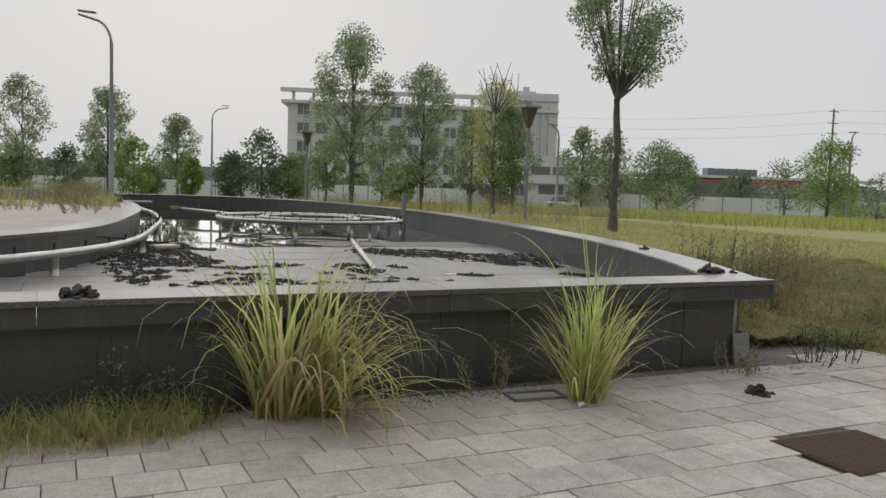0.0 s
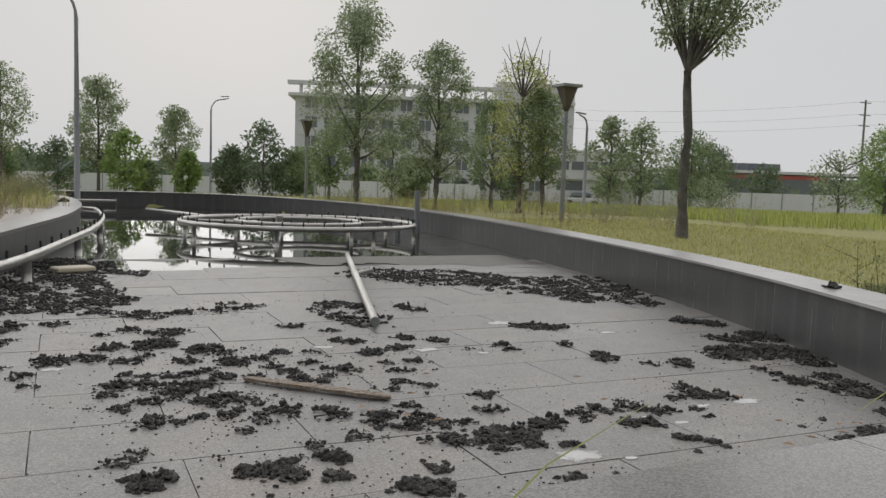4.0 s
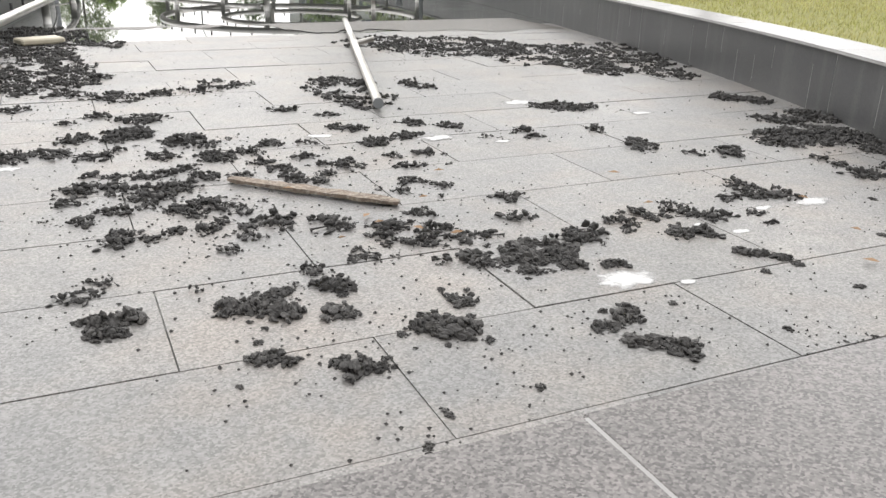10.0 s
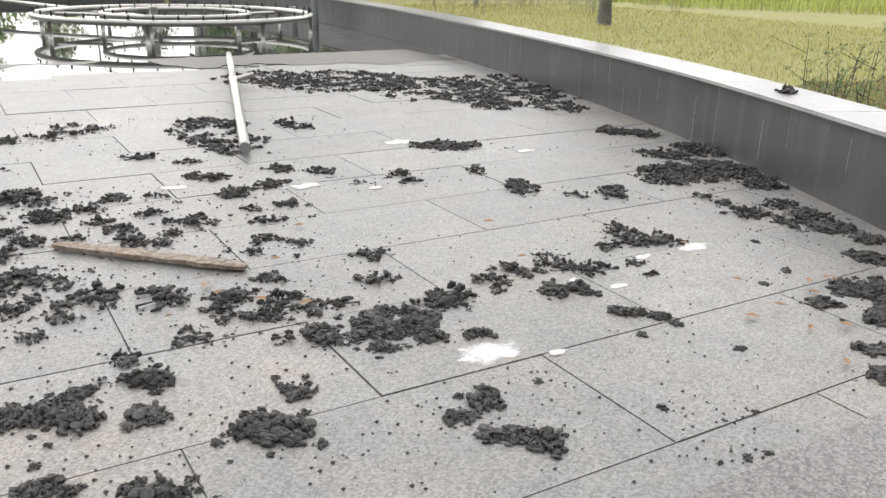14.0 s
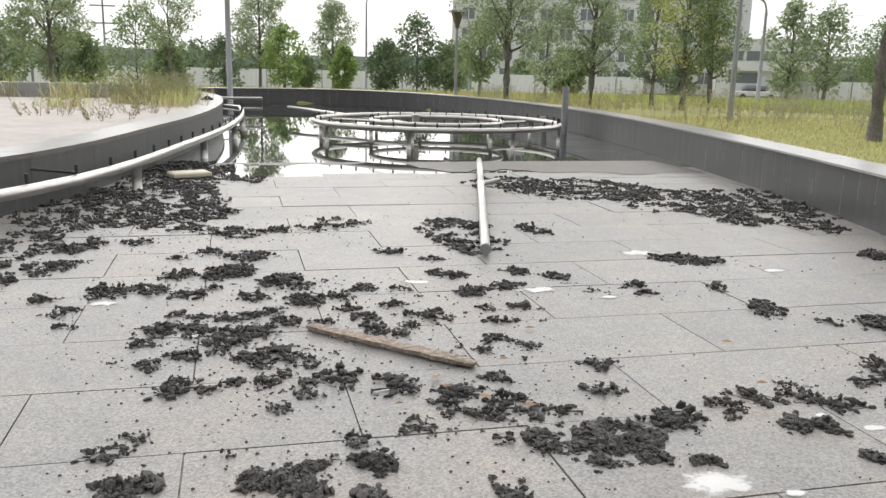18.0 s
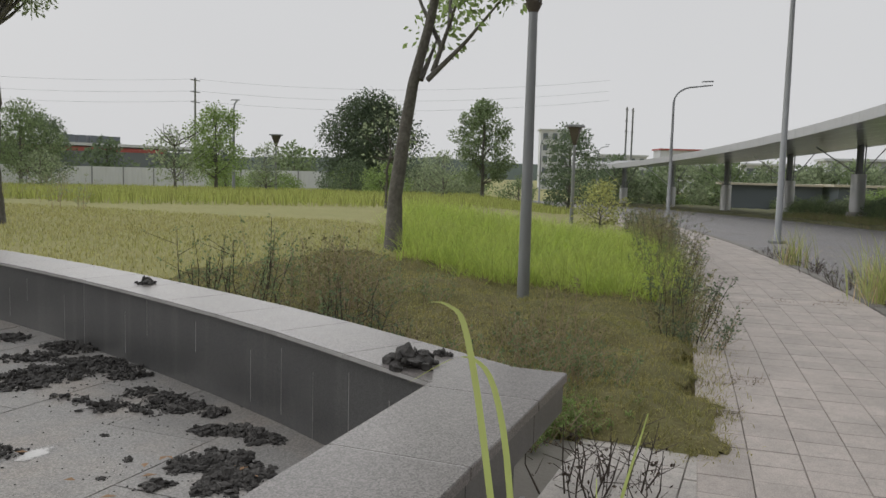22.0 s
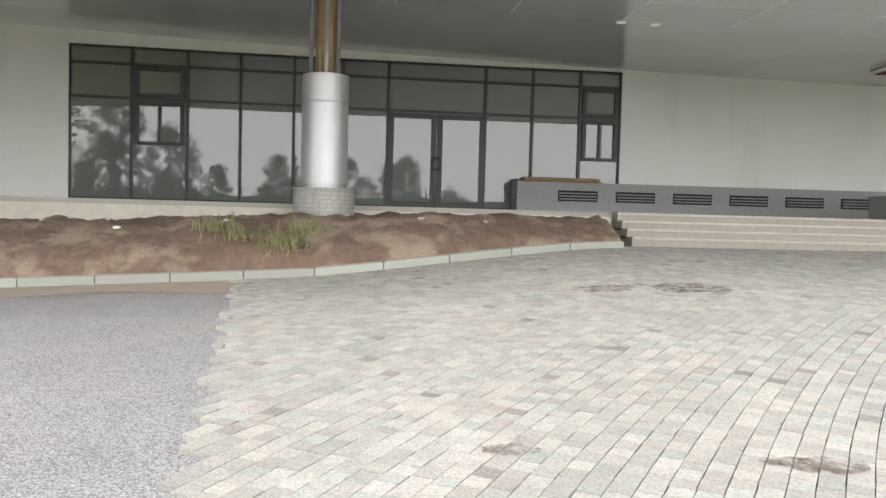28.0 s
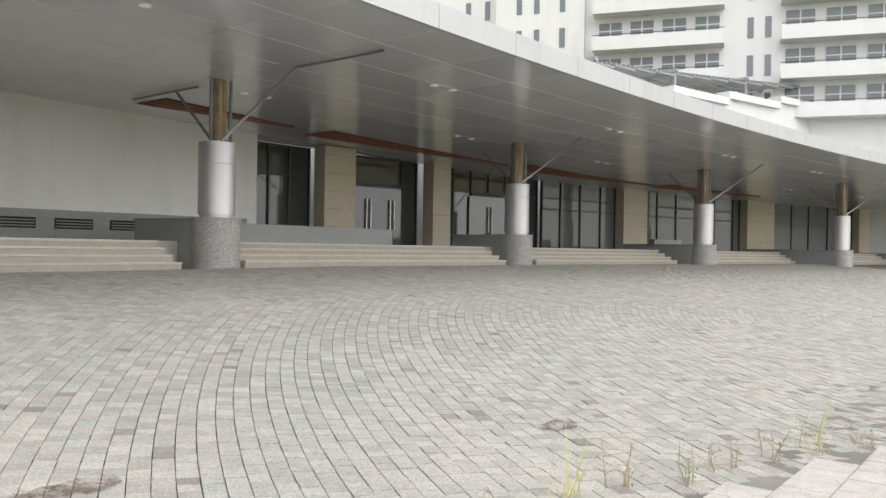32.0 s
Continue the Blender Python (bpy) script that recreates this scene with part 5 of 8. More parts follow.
def muck_mesh(seed, lumps=30, level=1):
    """A crumbly clump: many small crumpled lumps heaped on one another."""
    rnd = random.Random(seed)
    ball = bmesh.new()
    bmesh.ops.create_icosphere(ball, subdivisions=level, radius=1.0)
    pts, tri = [v.co.copy() for v in ball.verts], [tuple(v.index for v in f.verts) for f in ball.faces]
    ball.free()
    vs, fs = [], []
    long, turn = rnd.uniform(1.0, 1.5), rnd.uniform(0, 6.28)
    for k in range(lumps):
        a, q = rnd.uniform(0, 6.283), math.sqrt(rnd.random())
        x, y = 0.062 * q * math.cos(a) * long, 0.062 * q * math.sin(a)
        size = rnd.uniform(0.009, 0.021) * (1.15 - 0.35 * q)
        z = size * 0.35 + 0.034 * (1 - q * q) * rnd.random()
        m = pose(x * math.cos(turn) - y * math.sin(turn), x * math.sin(turn) + y * math.cos(turn), z, rnd.uniform(0, 360), rnd.uniform(0, 360), rnd.uniform(0, 360)) @ Matrix.Diagonal((size * 1.25, size, size * rnd.uniform(0.4, 0.8), 1))
        j = len(vs)
        for p in pts:
            n = 1 + 0.55 * noise.noise((p.x * 1.7 + seed * 5 + k, p.y * 1.7, p.z * 1.7))
            w = m @ (p * n)
            vs.append((w.x, w.y, max(w.z, -0.002)))
        fs += [tuple(i + j for i in f) for f in tri]
        if k:
            fs.append((j, j + 1, j - len(pts)))
    return mesh("muck", vs, fs, M["muck"])


muck = [muck_mesh(s, 26, 2) for s in range(12)]
muck_far = [muck_mesh(s, 8, 1) for s in range(12)]
rm = random.Random(11)
placed, beyond = [], []


def clump(x, y, z, s=1.0):
    if any((x - a) ** 2 + (y - b) ** 2 < 0.0008 for a, b in placed) or not inside(x, y):
        return
    placed.append((x, y))
    kind = rm.randrange(12)
    me = muck[kind]
    m = pose(x, y, z, 0, 0, rm.uniform(0, 360)) @ Matrix.Diagonal((s * rm.uniform(0.8, 1.35), s * rm.uniform(0.7, 1.05), s * rm.uniform(0.55, 0.85), 1))
    if len(placed) - len(beyond) > 290 or y > 8.4:
        me = muck_far[kind]
        beyond.append(([m @ v.co for v in me.vertices], [tuple(p.vertices) for p in me.polygons]))
        return
    ob = new("muck_clump", me)
    ob.matrix_world = m
    tagged(ob, "crumbly clump of black dried muck on the basin floor", "muck", "muck in the basin")


# heaps on the near slabs: place, half width, half depth
HEAPS = [(4.08, 6.14, 0.014, 0.007), (4.01, 6.15, 0.017, 0.008), (3.93, 6.17, 0.011, 0.005), (4.96, 6.2, 0.039, 0.079), (4.82, 6.21, 0.085, 0.056), (4.23, 6.3, 0.012, 0.006), (2.64, 6.31, 0.018, 0.009), (4.11, 6.31, 0.01, 0.005), (5.16, 6.33, 0.063, 0.076), (4.96, 6.35, 0.082, 0.042), (2.75, 6.43, 0.02, 0.01), (3.05, 6.45, 0.018, 0.009), (4, 6.45, 0.021, 0.011), (5.34, 6.46, 0.101, 0.123), (4, 6.46, 0.024, 0.012), (3.59, 6.48, 0.041, 0.035), (5.23, 6.53, 0.124, 0.089), (3.52, 6.55, 0.041, 0.02), (4.53, 6.61, 0.026, 0.013), (5.49, 6.64, 0.121, 0.145), (5.82, 6.68, 0.065, 0.129), (3.44, 6.69, 0.036, 0.021), (5.13, 6.72, 0.046, 0.023), (3.56, 6.75, 0.054, 0.03)]
HEAPS += [(5.39, 6.75, 0.097, 0.072), (2.62, 6.76, 0.072, 0.036), (3.05, 6.76, 0.023, 0.011), (3.78, 6.76, 0.018, 0.009), (2.71, 6.77, 0.017, 0.009), (2.27, 6.78, 0.014, 0.007), (5.86, 6.84, 0.08, 0.074), (4.31, 6.85, 0.028, 0.014), (4.49, 6.86, 0.028, 0.029), (2.94, 6.88, 0.099, 0.089), (2.4, 6.89, 0.052, 0.026), (2.81, 6.9, 0.023, 0.011), (4.49, 6.94, 0.035, 0.018), (5.81, 6.96, 0.081, 0.054), (5.11, 6.97, 0.024, 0.012), (4.4, 6.99, 0.053, 0.053), (2.38, 7.02, 0.016, 0.008), (5.33, 7.03, 0.032, 0.016), (3.1, 7.1, 0.046, 0.057), (6.07, 7.11, 0.101, 0.051), (3.79, 7.12, 0.034, 0.031), (2.68, 7.13, 0.062, 0.032), (2.5, 7.18, 0.072, 0.065), (3.59, 7.2, 0.067, 0.034)]
HEAPS += [(3.44, 7.21, 0.044, 0.026), (4.77, 7.28, 0.033, 0.017), (2.37, 7.29, 0.078, 0.07), (1.99, 7.32, 0.065, 0.109), (6.07, 7.32, 0.105, 0.062), (4.32, 7.33, 0.089, 0.074), (2.7, 7.34, 0.062, 0.063), (2.51, 7.35, 0.041, 0.057), (3.57, 7.35, 0.164, 0.159), (1.88, 7.36, 0.028, 0.016), (5.53, 7.36, 0.028, 0.019), (3.3, 7.39, 0.091, 0.081), (2.6, 7.4, 0.031, 0.047), (4.79, 7.43, 0.069, 0.046), (4.58, 7.45, 0.081, 0.074), (3.85, 7.48, 0.125, 0.093), (5.96, 7.48, 0.092, 0.109), (2.26, 7.5, 0.031, 0.034), (6.14, 7.5, 0.126, 0.117), (2.71, 7.51, 0.054, 0.027), (4.12, 7.51, 0.065, 0.084), (2.93, 7.52, 0.062, 0.061), (5.15, 7.53, 0.059, 0.037), (4.32, 7.57, 0.094, 0.072)]
HEAPS += [(1.88, 7.58, 0.059, 0.057), (4.5, 7.59, 0.096, 0.1), (3.21, 7.61, 0.047, 0.032), (3.44, 7.62, 0.086, 0.072), (5.1, 7.63, 0.134, 0.124), (4.86, 7.63, 0.043, 0.042), (3.11, 7.67, 0.083, 0.042), (1.97, 7.68, 0.036, 0.018), (5.92, 7.68, 0.126, 0.11), (3.31, 7.7, 0.098, 0.09), (6.18, 7.74, 0.099, 0.079), (3.72, 7.77, 0.079, 0.039), (5.07, 7.8, 0.077, 0.065), (2.45, 7.84, 0.04, 0.027), (3.17, 7.87, 0.088, 0.059), (5.92, 7.89, 0.041, 0.09), (2.57, 7.95, 0.065, 0.035), (2.91, 7.97, 0.1, 0.077), (3.33, 7.97, 0.079, 0.067), (3.85, 8.04, 0.078, 0.067), (5.92, 8.04, 0.05, 0.034), (2.06, 8.11, 0.07, 0.098), (6.53, 8.11, 0.146, 0.197), (2.29, 8.13, 0.043, 0.021)]
HEAPS += [(2.44, 8.13, 0.074, 0.097), (2.71, 8.13, 0.076, 0.063), (3.28, 8.18, 0.04, 0.027), (3.59, 8.32, 0.04, 0.042), (3.4, 8.33, 0.071, 0.042), (2.59, 8.34, 0.066, 0.071), (1.91, 8.36, 0.067, 0.043), (5.53, 8.36, 0.08, 0.128), (2.33, 8.39, 0.051, 0.025), (6.58, 8.4, 0.153, 0.271), (2.46, 8.41, 0.118, 0.138), (5.28, 8.41, 0.061, 0.036), (3.49, 8.46, 0.081, 0.041), (2.11, 8.46, 0.064, 0.032), (2.04, 8.49, 0.038, 0.024), (6.08, 8.51, 0.164, 0.245), (6.38, 8.51, 0.19, 0.3), (3.08, 8.59, 0.087, 0.043), (5.11, 8.69, 0.081, 0.162), (1.89, 8.7, 0.065, 0.056), (2.27, 8.7, 0.137, 0.158), (2.97, 8.72, 0.088, 0.06), (3.62, 8.73, 0.063, 0.031), (2.39, 8.73, 0.084, 0.113)]
HEAPS += [(2.1, 8.82, 0.069, 0.089), (2.7, 8.86, 0.059, 0.04), (3.29, 8.87, 0.125, 0.083), (1.94, 8.87, 0.082, 0.114), (2.93, 8.9, 0.061, 0.078), (2.53, 8.9, 0.073, 0.084), (6.9, 8.94, 0.212, 0.234), (6.52, 8.95, 0.183, 0.155), (3.79, 8.96, 0.075, 0.057), (3.6, 8.96, 0.041, 0.033), (2.28, 8.98, 0.086, 0.073), (1.51, 8.98, 0.039, 0.032), (2.41, 9.06, 0.059, 0.078), (2.04, 9.07, 0.057, 0.03), (2.88, 9.09, 0.063, 0.086), (4.62, 9.09, 0.073, 0.043), (3.12, 9.1, 0.048, 0.045), (5.12, 9.16, 0.058, 0.123), (4.33, 9.2, 0.064, 0.043), (1.46, 9.24, 0.084, 0.065), (4.62, 9.27, 0.067, 0.081), (2.67, 9.28, 0.111, 0.124), (3.62, 9.29, 0.087, 0.094), (2.37, 9.38, 0.079, 0.08)]
HEAPS += [(3.83, 9.39, 0.09, 0.045), (2.04, 9.48, 0.093, 0.08), (2.98, 9.48, 0.102, 0.064), (4.23, 9.51, 0.105, 0.1), (1.29, 9.52, 0.072, 0.062), (6.93, 9.54, 0.137, 0.13), (2.66, 9.57, 0.083, 0.07), (1.62, 9.59, 0.099, 0.127), (1.82, 9.61, 0.109, 0.084), (4.02, 9.71, 0.077, 0.087), (3.57, 9.71, 0.129, 0.065), (2.56, 9.73, 0.102, 0.151), (6.76, 9.75, 0.138, 0.158), (5.31, 9.84, 0.284, 0.142), (2.26, 9.96, 0.155, 0.201), (3.57, 10.13, 0.069, 0.04), (1.22, 10.24, 0.099, 0.217), (2.38, 10.38, 0.149, 0.11), (3.36, 10.38, 0.12, 0.064), (2.14, 10.55, 0.074, 0.077), (1.25, 10.78, 0.107, 0.155)]
# looser clods lie between the heaps of the older end
rh = random.Random(8)
HEAPS += [(x + rh.choice((-1, 1)) * (a + rh.uniform(0.03, 0.16)), y + rh.uniform(-0.16, 0.16), rh.uniform(0.3, 0.7) * a, rh.uniform(0.3, 0.7) * b) for x, y, a, b in HEAPS if y > 7.6 and 1.6 < x < 4.4 and rh.random() < 0.55]
for x, y, a, b in HEAPS:
    if a < 0.034:
        clump(x, y, floor_z(y), a / 0.07)
        continue
    for k in range(max(4, int(a * b * 1500))):
        q, w = rm.uniform(0, 6.283), math.sqrt(rm.random())
        u, v = a * 0.95 * w * math.cos(q), b * 0.95 * w * math.sin(q)
        clump(x + 0.9 * u + 0.44 * v, y - 0.44 * u + 0.9 * v, floor_z(y), min(rm.uniform(0.6, 1.1), 0.5 + a / 0.16) * (0.8 if w > 0.8 else 1.0))
    for k in range(int(2 + 30 * a)):
        q, w = rm.uniform(0, 6.283), rm.uniform(1.0, 1.7)
        u, v = a * w * math.cos(q), b * w * math.sin(q)
        clump(x + 0.9 * u + 0.44 * v, y - 0.44 * u + 0.9 * v, floor_z(y), rm.uniform(0.1, 0.3))
# patches further off: place, half width, half depth
PATCH = [(0.9, 10.88, 0.22, 1.2), (1.02, 12.5, 0.56, 0.94), (1.57, 13.1, 0.62, 0.91), (1.73, 14.82, 0.57, 1.18), (1.75, 12.13, 0.51, 0.57), (3.99, 10.87, 0.31, 0.67), (4.62, 11.02, 0.1, 0.19), (3.16, 11.49, 0.21, 0.2), (7.59, 11.99, 0.73, 0.74), (6.62, 12.26, 0.66, 0.79), (6.01, 13.1, 0.77, 0.72), (5.4, 13.59, 0.53, 0.57), (6.63, 11.3, 0.27, 0.41), (7.14, 10.83, 0.21, 0.36), (1.31, 11.62, 0.15, 0.18), (1.69, 11.64, 0.16, 0.22), (2.02, 11.35, 0.15, 0.17), (2.32, 11.18, 0.15, 0.21), (2.61, 11.25, 0.1, 0.1), (2.88, 11.3, 0.11, 0.07), (1.34, 10.97, 0.06, 0.15), (1.63, 10.96, 0.1, 0.09), (1.94, 13.63, 0.18, 0.37), (2.5, 14.21, 0.16, 0.29)]
for x, y, a, b in PATCH:
    for k in range(int(a * b * 560) + 6):
        q, w = rm.uniform(0, 6.283), math.sqrt(rm.random()) * rm.choice((1.0, 1.0, 1.2))
        clump(x + a * w * math.cos(q), y + b * w * math.sin(q), floor_z(y), rm.uniform(0.6, 1.15) if rm.random() < 0.6 else rm.uniform(0.18, 0.45))
v, f = joined(beyond)
tagged(part("muck_spread", mesh("muck_spread", v, f, M["muck"])), "black dried muck strewn over the far basin floor", "muck", kind="stuff")
# crumbs
vs, fs = [], []
for k in range(3600):
    x, y, a, b = rm.choice(PATCH if k % 3 == 0 else HEAPS)
    x, y = x + rm.gauss(0, 0.07 + 1.2 * a) * (3 if k % 7 == 0 else 1), y + rm.gauss(0, 0.07 + 1.2 * b) * (3 if k % 7 == 0 else 1)
    if not inside(x, y) or y < 5.9:
        continue
    s = rm.uniform(0.003, 0.010)
    j = len(vs)
    vs += [(x + s * math.cos(q), y + s * math.sin(q) * 0.8, floor_z(y)) for q in (0.3, 2.2, 4.4)] + [(x, y, floor_z(y) + s * 0.8)]
    fs += [(j, j + 1, j + 3), (j + 1, j + 2, j + 3), (j + 2, j, j + 3)]
tagged(part("muck_crumbs", mesh("muck_crumbs", vs, fs, M["muck"])), "small black crumbs of dried muck on the slabs", "muck", kind="stuff")
for x, y, z, s in ((7.0, 8.4, CZ, 1.1), (5.7, 5.86, CZ, 1.8), (5.92, 5.8, CZ, 0.7), (0.18, 5.4, CZ, 2.0), (1.75, 23.5, CZ, 2.2), (4.85, 4.42, 0.0, 1.7)):
    ob = new("muck_lump", muck[int(s * 10) % 12])
    ob.matrix_world = pose(x, y, z, 0, 0, 40 * s) @ Matrix.Diagonal((s, s * 0.9, s * 0.8, 1))
    tagged(ob, "heap of black dried muck on pale stone", "muck", "muck heaps")
# dark crumbs swept along the foot of the front wall
vs, fs = [], []
for k in range(1500):
    x, y = (rm.gauss(2.6, 0.45), 5.28 - abs(rm.gauss(0, 0.16))) if k % 3 else (rm.gauss(5.6, 0.4), 5.1 + rm.gauss(0, 0.12))
    s = rm.uniform(0.003, 0.009)
    j = len(vs)
    vs += [(x + s * math.cos(q), y + s * math.sin(q) * 0.8, 0.001) for q in (0.3, 2.2, 4.4)] + [(x, y, s * 0.9)]
    fs += [(j, j + 1, j + 3), (j + 1, j + 2, j + 3), (j + 2, j, j + 3)]
tagged(part("wall_crumbs", mesh("wall_crumbs", vs, fs, M["muck"])), "dark crumbs of muck on the paving below the wall", "muck", kind="stuff")
# lime stains on the slabs
for x, y, r in ((3.74, 7.0, 0.13), (4.55, 7.24, 0.05), (4.43, 7.38, 0.04), (5.08, 10.1, 0.16), (5.72, 9.46, 0.09), (3.33, 9.55, 0.09), (4.0, 9.27, 0.12), (4.9, 7.45, 0.06), (1.62, 9.38, 0.08), (5.2, 7.43, 0.1), (3.95, 6.89, 0.04), (2.1, 8.75, 0.06), (4.35, 9.05, 0.06)):
    n = 26
    pts = []
    for k in range(n):
        a = 2 * math.pi * k / n
        q = r * (1.2 + 0.5 * noise.noise((math.cos(a) * 2 + x, math.sin(a) * 2 + y, 0)) + 0.2 * noise.noise((math.cos(a) * 7 + x, math.sin(a) * 7, y)))
        pts.append((x + q * 1.2 * math.cos(a), y + q * 0.7 * math.sin(a), floor_z(y) + 0.0035))
    part("lime_stain", mesh("lime_stain", pts, [tuple(range(n))], M["lime"]), parent=fl)
# fallen leaves in the muck
for k in range(26):
    x, y = (5.15 + rm.gauss(0, 0.25), 6.6 + rm.gauss(0, 0.3)) if k < 16 else (3.0 + rm.gauss(0, 0.5), 8.0 + rm.gauss(0, 0.4))
    r = rm.uniform(0.018, 0.035)
    ob = part("fallen_leaf", mesh("fallen_leaf", [(-r, 0, 0), (0, -r * 0.5, 0.006), (r, 0, 0.004), (0, r * 0.5, 0.008), (0, 0, -0.0)], [(0, 1, 4), (1, 2, 4), (2, 3, 4), (3, 0, 4)], M["leaf_fall"]))
    ob.matrix_world = pose(x, y, BZ + 0.014 + (0.02 if k % 2 else 0), 0, 0, rm.uniform(0, 360))
    tagged(ob, "curled brown fallen leaf on the muck", "leaf", "fallen leaves")

# ---- the raised bed behind the rim ----
pl = [(p.x, p.y) for p in offset(rim, 0.36)]
vs = [(x, y, 0.7) for x, y in pl] + [(-16, 27, 0.7), (-16, 8, 0.7)]
tagged(part("raised_bed", mesh("raised_bed", vs, [tuple(range(len(vs)))], M["paver_pink"])), "pale paved platform behind the basin rim", "platform", kind="structure")
lw = thing("low_wall", (0, 0, 0), "low grey granite wall round a bed of weeds", "wall", kind="structure")
for i in range(7):
    part("wall_block", boxm(-9.2 + 1.3 * i, -7.92 + 1.3 * i, 25.2, 25.6, 0.6, 1.02, 0.01), M["grey_granite"], lw)

# ---- plants ----


def blades(name, roots, length, width, material, rnd, bend=0.8, spread=0.35, segs=5, droop=1.0, around=(0, 2 * math.pi), late=False):
    """Curved tapering blades: one mesh."""
    n = len(roots)
    roots = np.asarray(roots, float)
    L = np.broadcast_to(np.asarray(length, float), (n,)) * rnd.uniform(0.65, 1.15, n)
    a = rnd.uniform(*around, n)
    out = np.stack([np.cos(a), np.sin(a)], 1)
    tilt = np.abs(rnd.normal(0, spread, n))
    curl = bend * rnd.uniform(0.3, 1.5, n)
    wid = np.broadcast_to(np.asarray(width, float), (n,)) * rnd.uniform(0.7, 1.3, n)
    V = np.empty((n, segs + 1, 2, 3))
    p = roots.copy()
    ang = tilt.copy()
    side = np.stack([-out[:, 1], out[:, 0], np.zeros(n)], 1)
    tw = rnd.uniform(-0.6, 0.6, n)
    side = side * np.cos(tw)[:, None] + np.stack([out[:, 0] * np.sin(tw), out[:, 1] * np.sin(tw), np.zeros(n)], 1)
    for k in range(segs + 1):
        w = wid * (1 - (k / segs) ** 1.6) * (0.55 + 0.45 * min(1, k / 1.5)) * 0.5 + 0.0006
        V[:, k, 0] = p - side * w[:, None]
        V[:, k, 1] = p + side * w[:, None]
        st = L / segs
        p = p + np.stack([out[:, 0] * np.sin(ang) * st, out[:, 1] * np.sin(ang) * st, np.cos(ang) * st], 1)
        ang = np.minimum(ang + curl * ((4.2 * (k / segs) ** 2 + 0.12) if late else (0.35 + k / segs) * 2) / segs * droop, 2.9)
    me = bpy.data.meshes.new(name)
    me.vertices.add(n * (segs + 1) * 2)
    me.vertices.foreach_set("co", V.reshape(-1))
    base = (np.arange(n) * (segs + 1) * 2)[:, None, None] + (np.arange(segs) * 2)[None, :, None]
    idx = (base + np.array([0, 1, 3, 2])).reshape(-1)
    me.loops.add(len(idx))
    me.loops.foreach_set("vertex_index", idx)
    me.polygons.add(n * segs)
    me.polygons.foreach_set("loop_start", np.arange(n * segs) * 4)
    me.polygons.foreach_set("loop_total", np.full(n * segs, 4))
    me.materials.append(material)
    me.update(calc_edges=True)
    return me


def grass_clump(at, n, length, width, seed, label, dry=0.2, radius=0.12, spread=0.42, bend=1.0, name="grass_clump", group="grass clumps", away=(0, 2 * math.pi), green="grass", late=False):
    rnd = np.random.default_rng(seed)
    t = thing(name, at, label, "grass", group)
    def roots(k):
        return np.stack([rnd.normal(0, radius, k), rnd.normal(0, radius, k), np.full(k, -0.02)], 1)
    part("foliage", blades("foliage", roots(n), length, width, M[green], rnd, bend, spread, 9 if late else 5, around=away, late=late), parent=t)
    if dry:
        part("dry_foliage", blades("dry_foliage", roots(int(n * dry)), length * 0.8, width, M["grass_dry"], rnd, bend * (1.1 if late else 1.5), spread * 1.3, 9 if late else 5, around=away, late=late), parent=t, label="withered brown blades")
    return t


grass_clump((1.33, 5.04, 0), 78, 1.42, 0.021, 1, "tall arching lemongrass clump with withered blades by the basin", 0.7, 0.07, 0.42, 2.1, away=(1.3, 5.95), green="lemongrass", late=True)
grass_clump((1.55, 5.0, 0), 80, 1.3, 0.020, 2, "lower lemongrass clump with many withered hanging blades by the basin", 0.9, 0.08, 0.62, 2.5, away=(-1.9, 0.1), green="lemongrass", late=True)
grass_clump((3.45, 4.68, 0), 150, 1.08, 0.014, 3, "upright green grass clump growing from the paving", 0.4, 0.05, 0.44, 1.5, green="lemongrass", late=True)


def ribbon(points, width):
    """One long grass blade along a smooth line."""
    v = [Vector(q) for q in points]
    fine = []
    for i in range(len(v) - 1):
        a, b, c, d = v[max(i - 1, 0)], v[i], v[i + 1], v[min(i + 2, len(v) - 1)]
        for k in range(6):
            t = k / 6
            fine.append(0.5 * (2 * b + (c - a) * t + (2 * a - 5 * b + 4 * c - d) * t * t + (3 * b - a - 3 * c + d) * t ** 3))
    fine.append(v[-1])
    vs, m = [], len(fine)
    for i, q in enumerate(fine):
        w = width * (0.5 + 0.5 * min(1, 4 * i / m)) * (1 - (i / m) ** 3) / 2
        side = Vector((0.45, -0.85, 0.25)) * w
        vs += [q - side, q + Vector((0.3, 0.15, 0)) * w * 0.6, q + side]
    fs = []
    for i in range(m - 1):
        k = 3 * i
        fs += [(k, k + 1, k + 4, k + 3), (k + 1, k + 2, k + 5, k + 4)]
    return vs, fs


tall = bpy.data.objects["grass_clump.002"]
for q in (((0.005, -0.015, 0), (0.027, 0.01, 0.5), (-0.012, 0.08, 1.05), (-0.042, 0.12, 1.36), (-0.045, 0.15, 1.42), (-0.05, 0.2, 1.41)), ((0.012, -0.03, 0), (0.036, -0.01, 0.5), (0.0, 0.06, 1.0), (-0.015, 0.09, 1.28), (-0.03, 0.125, 1.36), (-0.05, 0.19, 1.33)), ((0.02, 0, 0), (0.04, 0.0, 0.6), (0.02, -0.02, 1.08), (0.05, -0.06, 1.30)), ((0.01, 0.02, 0), (-0.1, 0.06, 0.6), (-0.28, 0.12, 1.0), (-0.5, 0.2, 1.18), (-0.62, 0.26, 1.12))):
    part("long_blade", mesh("long_blade", *ribbon(q, 0.009), M["lemongrass"], True), parent=tall, label="single tall green blade")
